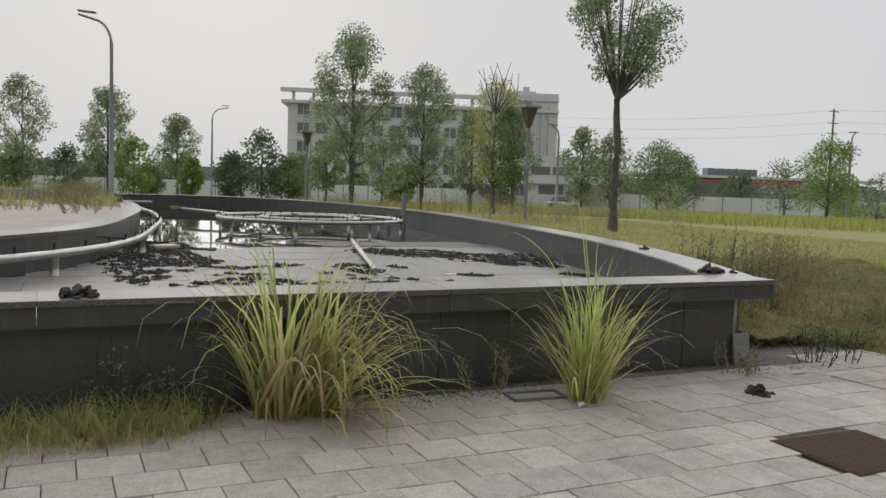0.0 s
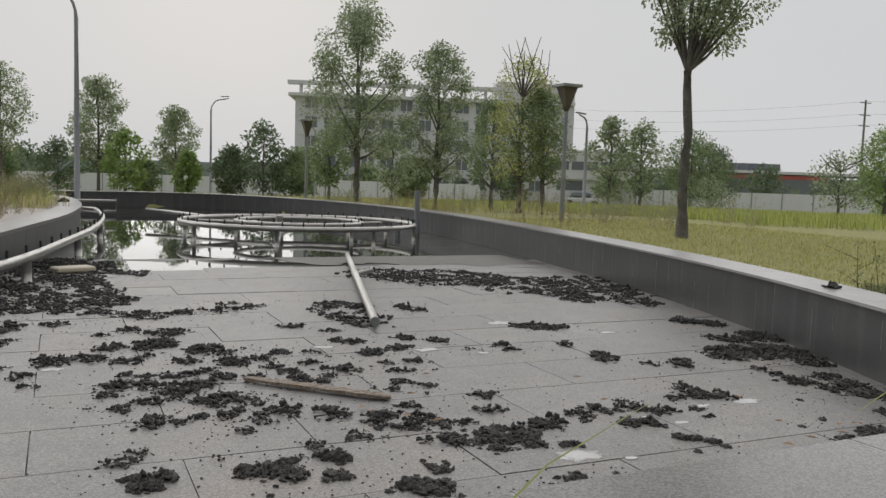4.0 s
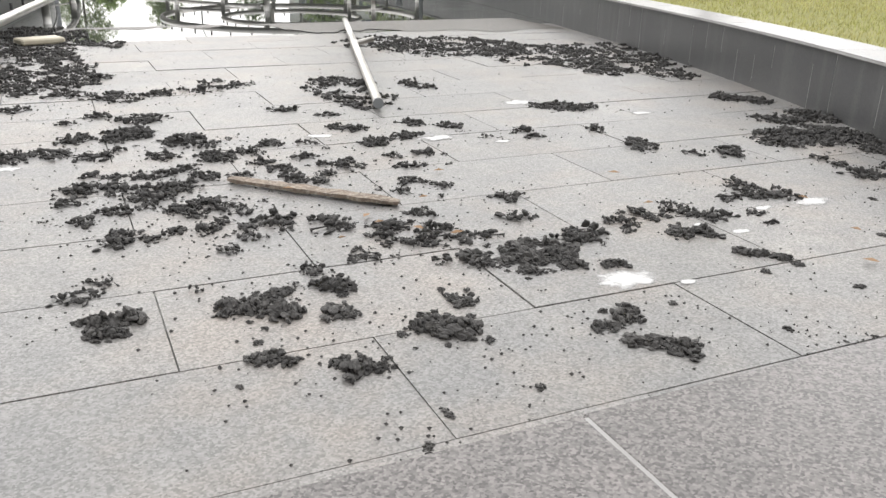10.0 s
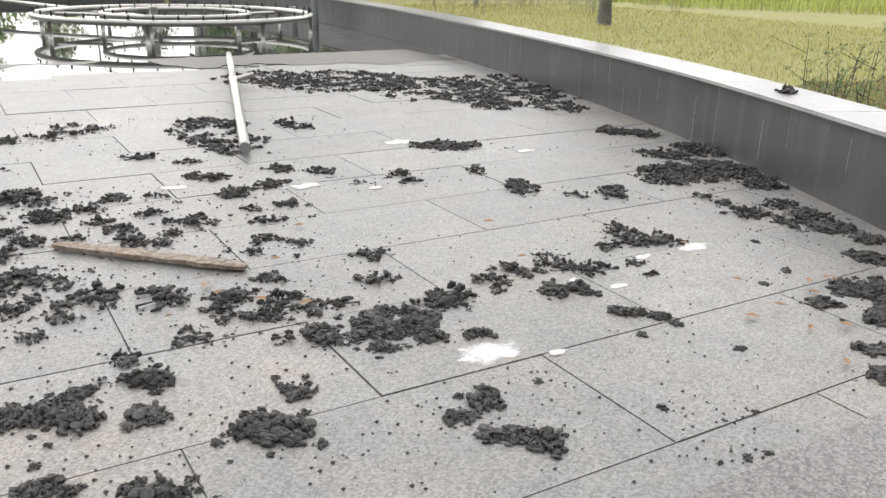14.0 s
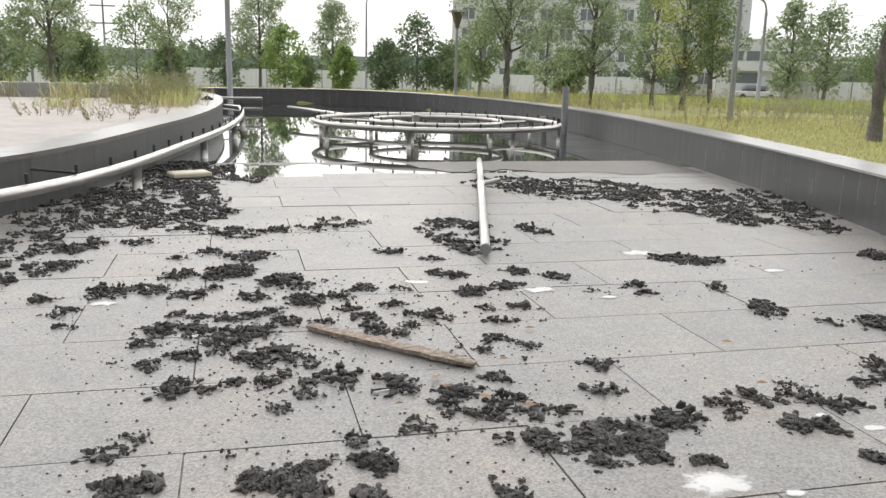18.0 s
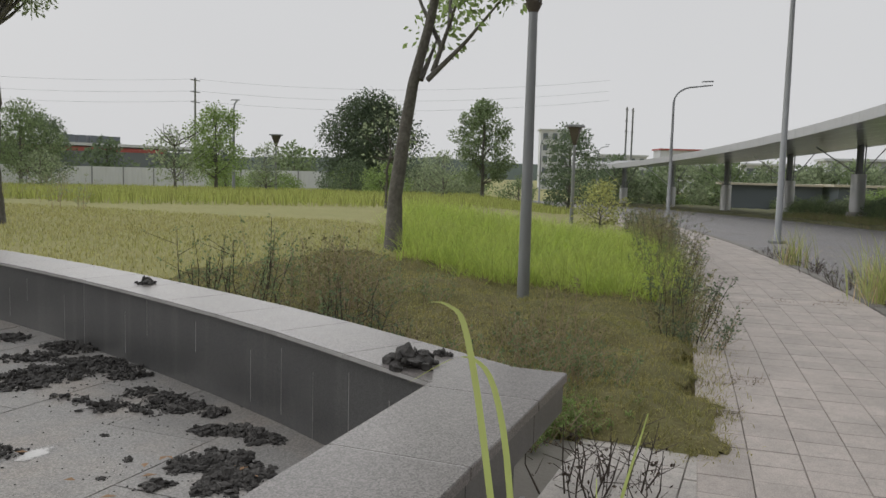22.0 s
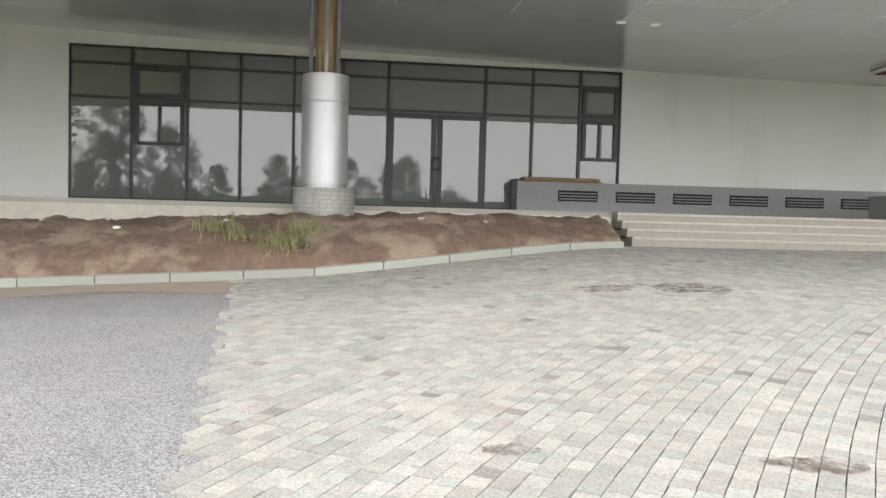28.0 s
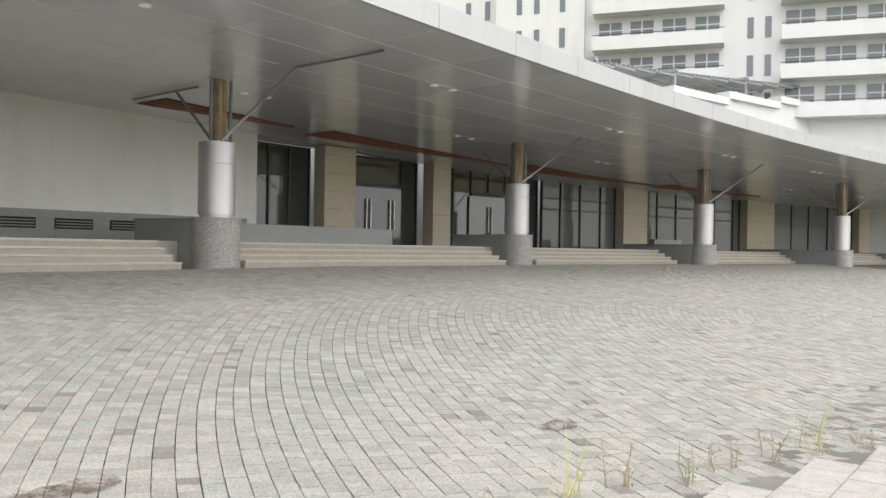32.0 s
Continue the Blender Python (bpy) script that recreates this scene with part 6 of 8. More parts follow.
grass_clump((7.4, 2.26, -0.04), 62, 1.25, 0.011, 4, "sparse tall grass clump at the kerb with reddish withered blades", 0.4, 0.09, 0.85, 1.6, green="bank_blade", late=True)
grass_clump((6.05, 2.12, -0.04), 42, 0.85, 0.011, 5, "sparse tall grass clump at the kerb with withered seed heads", 0.8, 0.08, 0.8, 2.0, green="bank_blade", late=True)


def weeds(at, n, height, seed, label, material="weed", leafs=120, name="weed_bush", radius=0.2, stem="stalk"):
    """A thin upright weed: bare stems with small leaves."""
    rnd = np.random.default_rng(seed)
    t = thing(name, at, label, "weed", "weeds")
    st, cen = [], []
    for k in range(n):
        a, r = rnd.uniform(0, 6.28), radius * math.sqrt(rnd.uniform())
        h = height * rnd.uniform(0.55, 1.1)
        b = Vector((r * math.cos(a), r * math.sin(a), -0.03))
        e = b + Vector((rnd.normal() * 0.12 * h + b.x * 0.5, rnd.normal() * 0.12 * h + b.y * 0.5, h))
        m = b.lerp(e, 0.5) + Vector((rnd.normal() * 0.03, rnd.normal() * 0.03, 0))
        st.append(tube([b, m, e], [0.006, 0.004, 0.002], 4))
        for q in (0.3, 0.45, 0.6, 0.72, 0.85, 1.0):
            cen.append(b.lerp(e, q))
            if rnd.uniform() < 0.6:
                s = b.lerp(e, q * 0.8)
                f = s + Vector((rnd.normal() * 0.2 * h, rnd.normal() * 0.2 * h, 0.16 * h))
                st.append(tube([s, f], [0.003, 0.0015], 3))
                cen.append(f)
    v, f = joined(st)
    tagged(part("stalk", mesh("stalk", v, f, M[stem]), parent=t), kind="stuff")
    if leafs:
        part("foliage", leaf_cloud("foliage", cen, [0.018 + 0.014 * height] * len(cen), int(leafs * 1.3) * max(1, n // 3), 0.02 + 0.011 * height, M[material], rnd), parent=t)
    return t


rw = random.Random(21)
for k in range(26):
    x, y = rw.uniform(-1.8, 0.75), 5.15 + rw.uniform(-0.16, 0.14)
    grass_clump((x, y - 0.08, -0.01), 150, 0.30, 0.0055, 100 + k, "low tangled dry grass at the foot of the basin wall", 0.9, 0.15, 0.85, 1.5, "grass_tuft", "tufts by the basin")
for x, y, h, n, m in ((0.45, 5.15, 0.5, 9, "leaf"), (0.9, 5.2, 0.4, 7, "leaf_dark"), (5.3, 5.0, 0.28, 8, "weed"), (2.9, 5.1, 0.35, 6, "weed"), (6.9, 6.6, 0.55, 10, "weed"), (7.3, 7.2, 0.55, 10, "leaf_dark"), (7.6, 6.5, 0.6, 9, "weed"), (7.9, 7.3, 0.7, 12, "leaf_dark"), (8.2, 8.0, 0.6, 9, "weed"), (8.5, 7.4, 0.75, 12, "weed"), (8.05, 7.7, 0.62, 9, "leaf"), (9.3, 8.2, 0.8, 10, "weed"), (8.7, 9.2, 0.7, 12, "leaf"), (8.5, 8.6, 0.85, 12, "leaf"), (7.6, 7.0, 0.5, 12, "leaf_dark"), (9.0, 6.3, 0.6, 10, "weed"), (9.6, 6.0, 0.6, 10, "weed")):
    weeds((x, y, land(x, y)), n, h, int(x * 100 + y * 7), "thin brown-green weeds growing beside the stone", m, stem="dead_stalk" if m != "weed" else "stalk")
for k in range(34):
    p = 5.4 + k * 0.22 + rw.uniform(-0.06, 0.06)
    x, y = polar(p, -14.85 + rw.uniform(-0.25, 0.12))
    weeds((x, y, land(x, y)), 13, rw.uniform(0.45, 0.85) * (1.25 if k > 12 else 0.75), 300 + k, "dry straggling weeds along the walkway edge", "weed" if k % 3 else "leaf_dark", 200, radius=0.35, stem="dead_stalk" if k % 2 else "stalk")
for k in range(20):
    p = 4.3 + k * 0.32 + rw.uniform(-0.1, 0.1)
    x, y = polar(p, -12.3 + rw.uniform(-0.1, 0.2))
    if k in (8, 9, 15):
        grass_clump((x, y, land(x, y) - 0.05), 70, 0.95, 0.014, 500 + k, "sparse tall grass clump at the kerb", 0.4, 0.14, 0.3, 0.6)
    else:
        weeds((x, y, land(x, y) - 0.05), 9, rw.uniform(0.2, 0.42), 340 + k, "dry dark weeds in the gutter", "dead_leaf" if k % 3 else "leaf_dark", 40, radius=0.25, stem="dead_stalk")
# weeds at the plaza edge
for k in range(8):
    x = -0.9 - 0.5 * k
    y = 1.6 - 0.33 * (x + 1.6) + rw.uniform(-0.15, 0.1)
    if k % 5 == 1:
        grass_clump((x, y, land(x, y) - 0.03), 11, 0.5, 0.007, 420 + k, "thin pale grass at the edge of the cobbles", 0.9, 0.06, 0.3, 0.7)
    else:
        weeds((x, y, land(x, y) - 0.03), 4, rw.uniform(0.2, 0.42), 380 + k, "small weeds sprouting at the cobbles' edge", "leaf_grey", 30, radius=0.1)


def turf(name, label, count, area, length, width, material, seed, keep, bend=0.7, spread=0.5, segs=3):
    rnd = np.random.default_rng(seed)
    x0, x1, y0, y1 = area
    pts = []
    while len(pts) < count:
        x, y = rnd.uniform(x0, x1), rnd.uniform(y0, y1)
        if keep(x, y):
            pts.append((x, y, (bank_z(x, y, to_polar(x, y)[1]) if name == "bank_grass" else mound_z(x, y) if name == "near_turf" else sheet_z(x, y)) - 0.01))
    return tagged(part(name, blades(name, pts, length, width, M[material], rnd, bend, spread, segs)), label, "grass", kind="stuff")


def outside_basin(x, y):
    r = min(right, key=lambda p: (p.x - x) ** 2 + (p.y - y) ** 2)
    return x > r.x + 0.5 and to_polar(x, y)[1] < -14.75


def mound_edge(x, y):
    """The ragged line where the turf ends on the tiles."""
    return -14.78 + 0.32 * noise.noise((x * 1.4, y * 1.4, 4)) + 0.1 * noise.noise((x * 6, y * 6, 7))


def on_mound(x, y):
    r = min(right, key=lambda p: (p.x - x) ** 2 + (p.y - y) ** 2)
    return x > r.x + 0.5 and to_polar(x, y)[1] < mound_edge(x, y) and (x > 7.3 + 0.2 * noise.noise((y * 2.0, 1, 0)) or y > 5.75)


def mound_z(x, y):
    """The turf swells above the paving and rounds off at its edge."""
    e = min(max(x - 7.3, y - 5.6), mound_edge(x, y) + 0.03 - to_polar(x, y)[1])
    swell = 0.12 + 0.08 * noise.noise((x * 1.6, y * 1.6, 8)) + 0.045 * noise.noise((x * 5, y * 5, 3)) + 0.02 * noise.noise((x * 13, y * 13, 2))
    return land(x, y) - 0.02 + swell * math.sqrt(sstep(e / 0.4))


vs, fs, at = [], [], {}
MX, MY = np.arange(6.2, 13.01, 0.06), np.arange(4.6, 10.01, 0.06)
for i, x in enumerate(MX):
    for j, y in enumerate(MY):
        if on_mound(x, y):
            at[i, j] = len(vs)
            vs.append((x, y, mound_z(x, y)))
for i, j in at:
    q = [at[k] for k in ((i, j), (i + 1, j), (i + 1, j + 1), (i, j + 1)) if k in at]
    if len(q) == 4:
        fs.append(tuple(q))
M["moss"] = mat("matted_turf", (0.17, 0.155, 0.06), 0.95, spots=((2.2, (0.125, 0.14, 0.04), 0.8, 2.2), (5, (0.23, 0.19, 0.09), 0.7, 2.2), (40, (0.07, 0.065, 0.03), 0.7, 2.5)), bump=0.9, bump_scale=45)
tagged(part("turf_mound", mesh("turf_mound", vs, fs, M["moss"], True)), "matted olive turf swelling over the paving's edge", "grass", kind="structure")
turf("near_turf", "dense olive-brown matted turf beside the walkway", 64000, (6.2, 13, 4.6, 10), 0.078, 0.0055, "turf_dull", 15, on_mound, 2.2, 1.3)
for k, (x, y, r) in enumerate(((7.4, 5.12, 0.14), (7.75, 4.92, 0.16), (8.05, 4.78, 0.12), (8.3, 4.64, 0.06), (8.9, 4.95, 0.12), (9.1, 4.7, 0.06), (9.25, 4.47, 0.08), (10.1, 5.05, 0.13), (10.9, 5.0, 0.12), (13.6, 4.65, 0.12), (13.95, 4.22, 0.08), (14.0, 3.75, 0.12), (14.1, 3.5, 0.1), (12.3, 4.85, 0.1))):
    grass_clump((x, y, land(x, y)), int(2200 * r), 0.05, 0.004, 1200 + k, "dry brown matted grass creeping over the paving joints", 0, r * 0.6, 1.4, 1.8, "grass_mat", "mats on the paving", green="mat_brown")
for k, (x, y) in enumerate(((7.5, 5.5), (7.3, 5.62), (7.62, 5.36), (7.12, 5.72))):
    weeds((x, y, land(x, y)), 16, 0.2, 1230 + k, "low leafy green weeds by the coping's corner", "leaf_bright", 160, radius=0.17)
for k, (x, y) in enumerate(((6.45, 5.3), (6.7, 5.12), (6.25, 5.05))):
    weeds((x, y, land(x, y)), 7, 0.4, 1240 + k, "dead dark stems standing in the paving joints", "dead_leaf", 16, radius=0.16, stem="dead_stalk")
for k, (x, y, h) in enumerate(((7.9, 5.85, 0.5), (8.15, 5.7, 0.42), (7.7, 6.2, 0.5))):
    weeds((x, y, mound_z(x, y)), 12, h, 1250 + k, "flowering weeds with thin brown stems in the turf", "leaf", 70, radius=0.2)
turf("lawn_turf", "short dry yellow-green turf beside the basin", 50000, (6.2, 18, 8, 24), 0.085, 0.011, "turf", 5, lambda x, y: outside_basin(x, y), 0.9, 0.7)
turf("tall_grass", "tall bright green grass round the lamp post", 20000, (12.0, 23, 5.2, 13), 0.66, 0.013, "grass_tall", 6, lambda x, y: outside_basin(x, y) and y - 4.9 < 0.4545 * (x - 3.3) + 0.5 * noise.noise((x * 0.8, y * 0.8, 2)) and x > 12.0 + 0.6 * noise.noise((y * 1.1, 3, 2)) + 0.25 * abs(y - 7), 1.7, 0.55, 4)
turf("field_grass", "tall yellow-green grass across the field", 40000, (20, 62, 14, 52), 0.42, 0.045, "field", 7, lambda x, y: 24 < math.hypot(x - 3, y - 4) < 58 and noise.noise((x * 0.12, y * 0.12, 9)) > -0.3, 0.6, 0.35, 2)
turf("far_grass", "rough grass behind the basin", 14000, (-14, 34, 27, 70), 0.34, 0.045, "turf", 8, lambda x, y: (outside_basin(x, y) or y > 35) and noise.noise((x * 0.2, y * 0.2, 4)) > -0.1, 0.6, 0.4, 2)
turf("bank_grass", "rough grass and weeds on the bank under the canopy", 34000, (26, 58, -12, 4), 0.4, 0.018, "bank", 9, lambda x, y: -1.9 < to_polar(x, y)[1] < 5 and to_polar(x, y)[0] > 11.2, 0.6, 0.4, 2)

for k, (x, y, h, dry) in enumerate(((1.25, 21.5, 0.9, 0.6), (1.1, 23.0, 1.2, 0.3), (0.7, 24.2, 1.3, 0.3), (0.3, 22.6, 0.8, 0.8), (1.3, 24.8, 0.8, 0.8), (0.9, 26.0, 0.9, 0.7), (-0.3, 25.5, 1.6, 0.2), (-1.2, 24.9, 1.5, 0.2), (-0.6, 21.0, 0.7, 0.7), (-2.6, 25.4, 1.3, 0.3), (1.2, 27.0, 0.8, 0.8))):
    grass_clump((x, y, 0.69), 110, h * 0.5, 0.012, 700 + k, "rough browned grass clump growing on the raised bed", max(dry, 0.9), 0.25, 0.4, 0.9)
for k, (x, y) in enumerate(((1.2, 22.2), (1.0, 25.2), (0.4, 23.6), (0.9, 19.2), (0.6, 17.6), (-0.4, 18.4))):
    weeds((x, y, 0.69), 12, 0.6 if k < 3 else 0.35, 720 + k, "dry brown weeds on the raised bed", "weed", 140, radius=0.35)

# dry mats of grass creeping over the walkway joints
for k, (x, y) in enumerate(((13.82, 4.58), (14.04, 4.23), (14.25, 3.66), (9.23, 4.63), (9.35, 4.5), (8.21, 4.72), (8.35, 4.62), (8.0, 4.8), (14.4, 3.5), (9.1, 4.75))):
    grass_clump((x, y, 0.0), 90, 0.07, 0.004, 760 + k, "dry creeping grass over the walkway joint", 0, 0.08, 1.3, 1.5, "grass_tuft", "tufts on the walkway", green="mat_brown")
for k in range(16):
    p = 4.3 + 0.13 * k
    x, y = polar(p, -14.78 + rw.uniform(-0.08, 0.1))
    grass_clump((x, y, 0.0), 170, 0.11, 0.0045, 780 + k, "overhanging dry grass at the walkway edge", 0, 0.13, 1.1, 1.6, "grass_tuft", "tufts along the walkway", green="turf_dull")
for k, (x, y, h) in enumerate(((9.28, 8.62, 0.8), (9.31, 8.15, 0.75), (9.8, 8.3, 0.6), (8.9, 7.9, 0.7), (10.3, 7.8, 0.5), (9.0, 6.12, 0.5), (8.3, 5.55, 0.4), (8.7, 5.9, 0.45))):
    weeds((x, y, land(x, y)), 14, h, 820 + k, "leafy brown-green weeds standing in the turf", "weed" if k % 2 else "leaf", 160, radius=0.3)
for k, (p, d, h) in enumerate(((2.75, -1.3, 0.4), (2.95, -1.2, 0.35), (3.1, -0.9, 0.3), (2.6, -1.0, 0.4), (2.7, -1.5, 0.3), (6.9, -1.3, 0.25), (7.1, -1.4, 0.2))):
    x, y = polar(p, d)
    weeds((x, y, bank_z(x, y, d)), 10, h, 860 + k, "green weeds beside the column's pedestal", "leaf", 150, radius=0.25)
    grass_clump((x + 0.2, y, bank_z(x, y, d)), 70, 0.35, 0.007, 870 + k, "green grass tuft at the foot of the bank", 0.4, 0.15, 0.7, 1.0, "grass_tuft", "tufts on the bank")
for k in range(70):
    p = 11.4 + 0.15 * k
    x, y = polar(p, -1.75 + rw.uniform(-0.2, 0.3))
    weeds((x, y, land(x, y)), 9, rw.uniform(0.3, 0.7), 900 + k, "dark rank weeds at the road edge", "bank" if k % 3 else "weed", 120, radius=0.4)
for k, (x, y, h) in enumerate(((1.16, 22.8, 0.55), (0.8, 22.7, 0.6), (0.4, 22.6, 0.5), (1.0, 23.6, 0.7), (0.6, 24.2, 0.7), (0.9, 25.2, 0.7), (0.0, 23.2, 0.6))):
    weeds((x, y, 0.69), 16, h, 960 + k, "dense browned weeds on the raised bed", "weed" if k % 3 else "leaf", 260, radius=0.4)
# rough shrubby weeds behind the far basin wall
for k in range(46):
    x, y = rw.uniform(9.8, 21), rw.uniform(19, 36)
    if not outside_basin(x, y):
        continue
    weeds((x, y, sheet_z(x, y)), 9, rw.uniform(0.5, 1.0), 1000 + k, "rough green weeds behind the basin wall", "leaf_grey" if k % 3 else "weed", 150, radius=0.45)
# silt left along the water's edge
M["silt"] = mat("wet_silt", (0.085, 0.075, 0.066), 0.5, spots=((6, (0.14, 0.12, 0.10), 0.8, 2), (25, (0.04, 0.037, 0.034), 0.7, 2)), bump=0.4, bump_scale=40)
vs, fs = [], []
for i in range(90):
    x = 2.0 + 6.3 * i / 89
    a = 15.2 + 0.5 * noise.noise((x * 1.3, 0, 1)) + 0.25 * noise.noise((x * 5, 0, 2)) + (0.5 if x < 4.6 else -0.7 * min(1, (x - 4.6) / 2))
    b = 17.2 + 0.5 * noise.noise((x * 1.1, 4, 1)) + 0.2 * noise.noise((x * 6, 4, 2))
    for y in (a, (a + b) / 2, b):
        vs.append((x, y, floor_z(y) + 0.006))
    if i:
        k = 3 * i
        fs += [(k - 3, k, k + 1, k - 2), (k - 2, k + 1, k + 2, k - 1)]
part("silt", mesh("silt", vs, fs, M["silt"]), parent=fl)


# ---- trees and lamps of the park ----
def spot(x, y):
    return (x, y, sheet_z(x, y))


dull = "slender park tree with a dull green crown"
tree(spot(11.8, 33.4), 7.35, 0, 0.15, 1.7, 0.3, M["leaf_grey"], 1, "tall park tree with a full green crown", 15000, 0.11)
tree(spot(14.6, 32.3), 6.0, 0, 0.12, 1.4, 0.22, M["leaf_grey"], 2, dull, 12500, 0.10)
tree(spot(15.9, 28.3), 5.2, 0, 0.1, 1.25, 0.25, M["leaf_yellow"], 3, "park tree with a thin yellowing crown and bare twigs", 5000, 0.09, bare=12)
tree(spot(16.4, 27.6), 4.0, 0, 0.09, 1.0, 0.3, M["leaf"], 4, dull, 7000, 0.09)
tree(spot(17.9, 34.0), 4.4, 0, 0.1, 1.1, 0.25, M["leaf"], 5, dull, 6500, 0.1)
tree(spot(12.6, 39.4), 3.2, 0, 0.08, 0.9, 0.3, M["leaf"], 6, dull, 1500, 0.18)
tree(spot(16.0, 40.4), 3.4, 0, 0.08, 0.9, 0.25, M["leaf_grey"], 7, dull, 1400, 0.18)
tree(spot(13.2, 17.1), 7.7, 0, 0.12, 1.45, 0.52, M["leaf_grey"], 8, "tall forked tree on the lawn with a high crown", 15000, 0.085, fork=0.44, clumps=34)
tree(spot(14.4, 9.95), 7.6, 0, 0.125, 1.3, 0.44, M["leaf_bright"], 9, "leaning tree by the lamp post with sparse leaves", 2800, 0.115, lean=(0.35, -1.9), clumps=22)
tree(spot(24.2, 14.7), 2.9, 0, 0.05, 1.1, 0.45, M["leaf_grey"], 10, "small pale half-bare sapling", 260, 0.12, fork=0.5, clumps=12)
tree(spot(30.9, 43.5), 5.3, 0, 0.12, 1.3, 0.15, M["leaf_grey"], 11, dull, 2600, 0.22)
tree(spot(33.6, 44.0), 5.2, 0, 0.12, 1.3, 0.2, M["leaf_grey"], 12, dull, 2400, 0.22)
tree(spot(39.0, 45.7), 4.8, 0, 0.12, 2.2, 0.25, M["leaf"], 13, "spreading park tree with a dark green crown", 7000, 0.15)
tree(spot(42.5, 47.5), 4.4, 0, 0.12, 2.0, 0.2, M["leaf_dark"], 14, "spreading park tree with a dark green crown", 6500, 0.15)
tree(spot(37.3, 33.0), 3.2, 0, 0.09, 1.7, 0.25, M["leaf_grey"], 15, "bushy half-bare tree with upright twigs", 1100, 0.16, bare=14, name="shrub_tree")
tree(spot(41.0, 33.2), 4.7, 0, 0.12, 1.8, 0.22, M["leaf_bright"], 16, "round bright green tree on the field", 7500, 0.13)
tree(spot(40.1, 29.3), 2.6, 0, 0.07, 1.3, 0.2, M["leaf_grey"], 17, "low feathery shrub on the field", 1200, 0.14, name="shrub_tree")
tree(spot(33.7, 38.4), 1.9, 0, 0.06, 1.3, 0.1, M["leaf_grey"], 18, "low feathery shrub on the field", 1000, 0.14, name="shrub_tree")
tree(spot(54.5, 30.3), 6.5, 0, 0.2, 3.3, 0.06, M["leaf_deep"], 19, "large dark round tree at the edge of the field", 24000, 0.2, clumps=90)
tree(spot(45.2, 18.8), 5.3, 0, 0.12, 1.6, 0.22, M["leaf"], 20, "tree with layered bright green leaves", 11000, 0.13)
tree(spot(38.0, 18.3), 2.2, 0, 0.06, 1.2, 0.1, M["leaf_grey"], 21, "low feathery shrub on the field", 1200, 0.13, name="shrub_tree")
tree(spot(31.5, 9.8), 1.6, 0, 0.05, 1.0, 0.1, M["leaf_yellow"], 22, "bush with reddish yellow leaves", 1300, 0.12, name="bush")
tree(spot(52, 15.5), 5.0, 0, 0.12, 2.0, 0.1, M["leaf_dark"], 23, "dark tree behind the field", 6000, 0.16)
tree(spot(-5.3, 44.2), 6.4, 0, 0.14, 1.8, 0.33, M["leaf_grey"], 24, "tall park tree with a rounded crown", 14000, 0.12)
tree(spot(-1.3, 56.8), 7.3, 0, 0.11, 1.55, 0.35, M["leaf_grey"], 25, "slender tree with a thin airy crown", 5400, 0.15)
tree(spot(4.2, 66.9), 8.0, 0, 0.14, 1.9, 0.3, M["leaf_grey"], 26, dull, 8000, 0.18)
tree(spot(10.6, 76.5), 7.2, 0, 0.14, 1.8, 0.3, M["leaf_grey"], 27, dull, 7000, 0.19)
for k, (x, y, h, w, m) in enumerate(((15.1, 63.6, 5.2, 1.75, "leaf_dark"), (-4.8, 72.6, 5.9, 2.3, "leaf"), (-11.9, 63.2, 4.2, 2.2, "leaf"), (1.6, 74.9, 4.0, 1.7, "leaf_dark"), (5.7, 62.8, 4.2, 1.3, "leaf_bright"), (-6.3, 59.3, 3.0, 1.2, "leaf"), (10.0, 64.4, 3.0, 0.8, "leaf_bright"), (17.5, 64.5, 3.5, 1.4, "leaf"), (12.7, 62.6, 3.4, 1.3, "leaf_dark"), (7.8, 72, 2.6, 1.0, "leaf"), (-8.2, 61, 3.6, 1.3, "leaf_grey"), (-2, 66, 3.0, 1.2, "leaf"), (20, 70, 4.0, 1.5, "leaf"), (22, 52, 2.6, 1.0, "leaf"))):
    tree(spot(x, y), h, 0, 0.12, w, 0.12, M[m], 60 + k, "round bushy tree along the far road", 2200, 0.26)
rt = random.Random(31)
for k in range(40):
    a = radians(-28 + 150 * k / 39 + rt.uniform(-1.5, 1.5))
    d = rt.uniform(100, 135)
    x, y = 3 + d * math.sin(a), 4 + d * math.cos(a)
    if to_polar(x, y)[1] > -20:
        continue
    tree(spot(x, y), rt.uniform(3.6, 6.2), 0, 0.18, rt.uniform(2.4, 4.0), 0.08, M[rt.choice(("leaf_dark", "leaf_dark", "leaf"))], 90 + k, "dark tree in the far belt beyond the fence", 1100, 0.6, clumps=26, name="far_tree", tags="far trees")

for k in range(44):
    a, d = radians(rt.uniform(52, 89)), rt.uniform(40, 88)
    x, y = 3 + d * math.sin(a), 4 + d * math.cos(a)
    if to_polar(x, y)[1] > -15.5 or math.hypot(x - 45.2, y - 18.8) < 3:
        continue
    tree(spot(x, y), rt.uniform(0.9, 2.2), 0, 0.07, rt.uniform(1.2, 2.2), 0.05, M[rt.choice(("leaf_grey", "leaf", "leaf_bright", "leaf_dark"))], 140 + k, "overgrown green bush in the wild field", 2200, 0.14, clumps=24, name="bush", tags="field bushes", shape=0.8)
funnel_lamp(spot(14.1, 22.9), 3.75)
funnel_lamp(spot(11.1, 37.8), 3.6)
funnel_lamp(spot(31.9, 10.9), 3.6)
funnel_lamp(spot(44.6, 31.6), 3.6)
funnel_lamp((11.76, 7.05, land(11.76, 7.05)), 4.1, "grey park lamp post standing in tall grass")
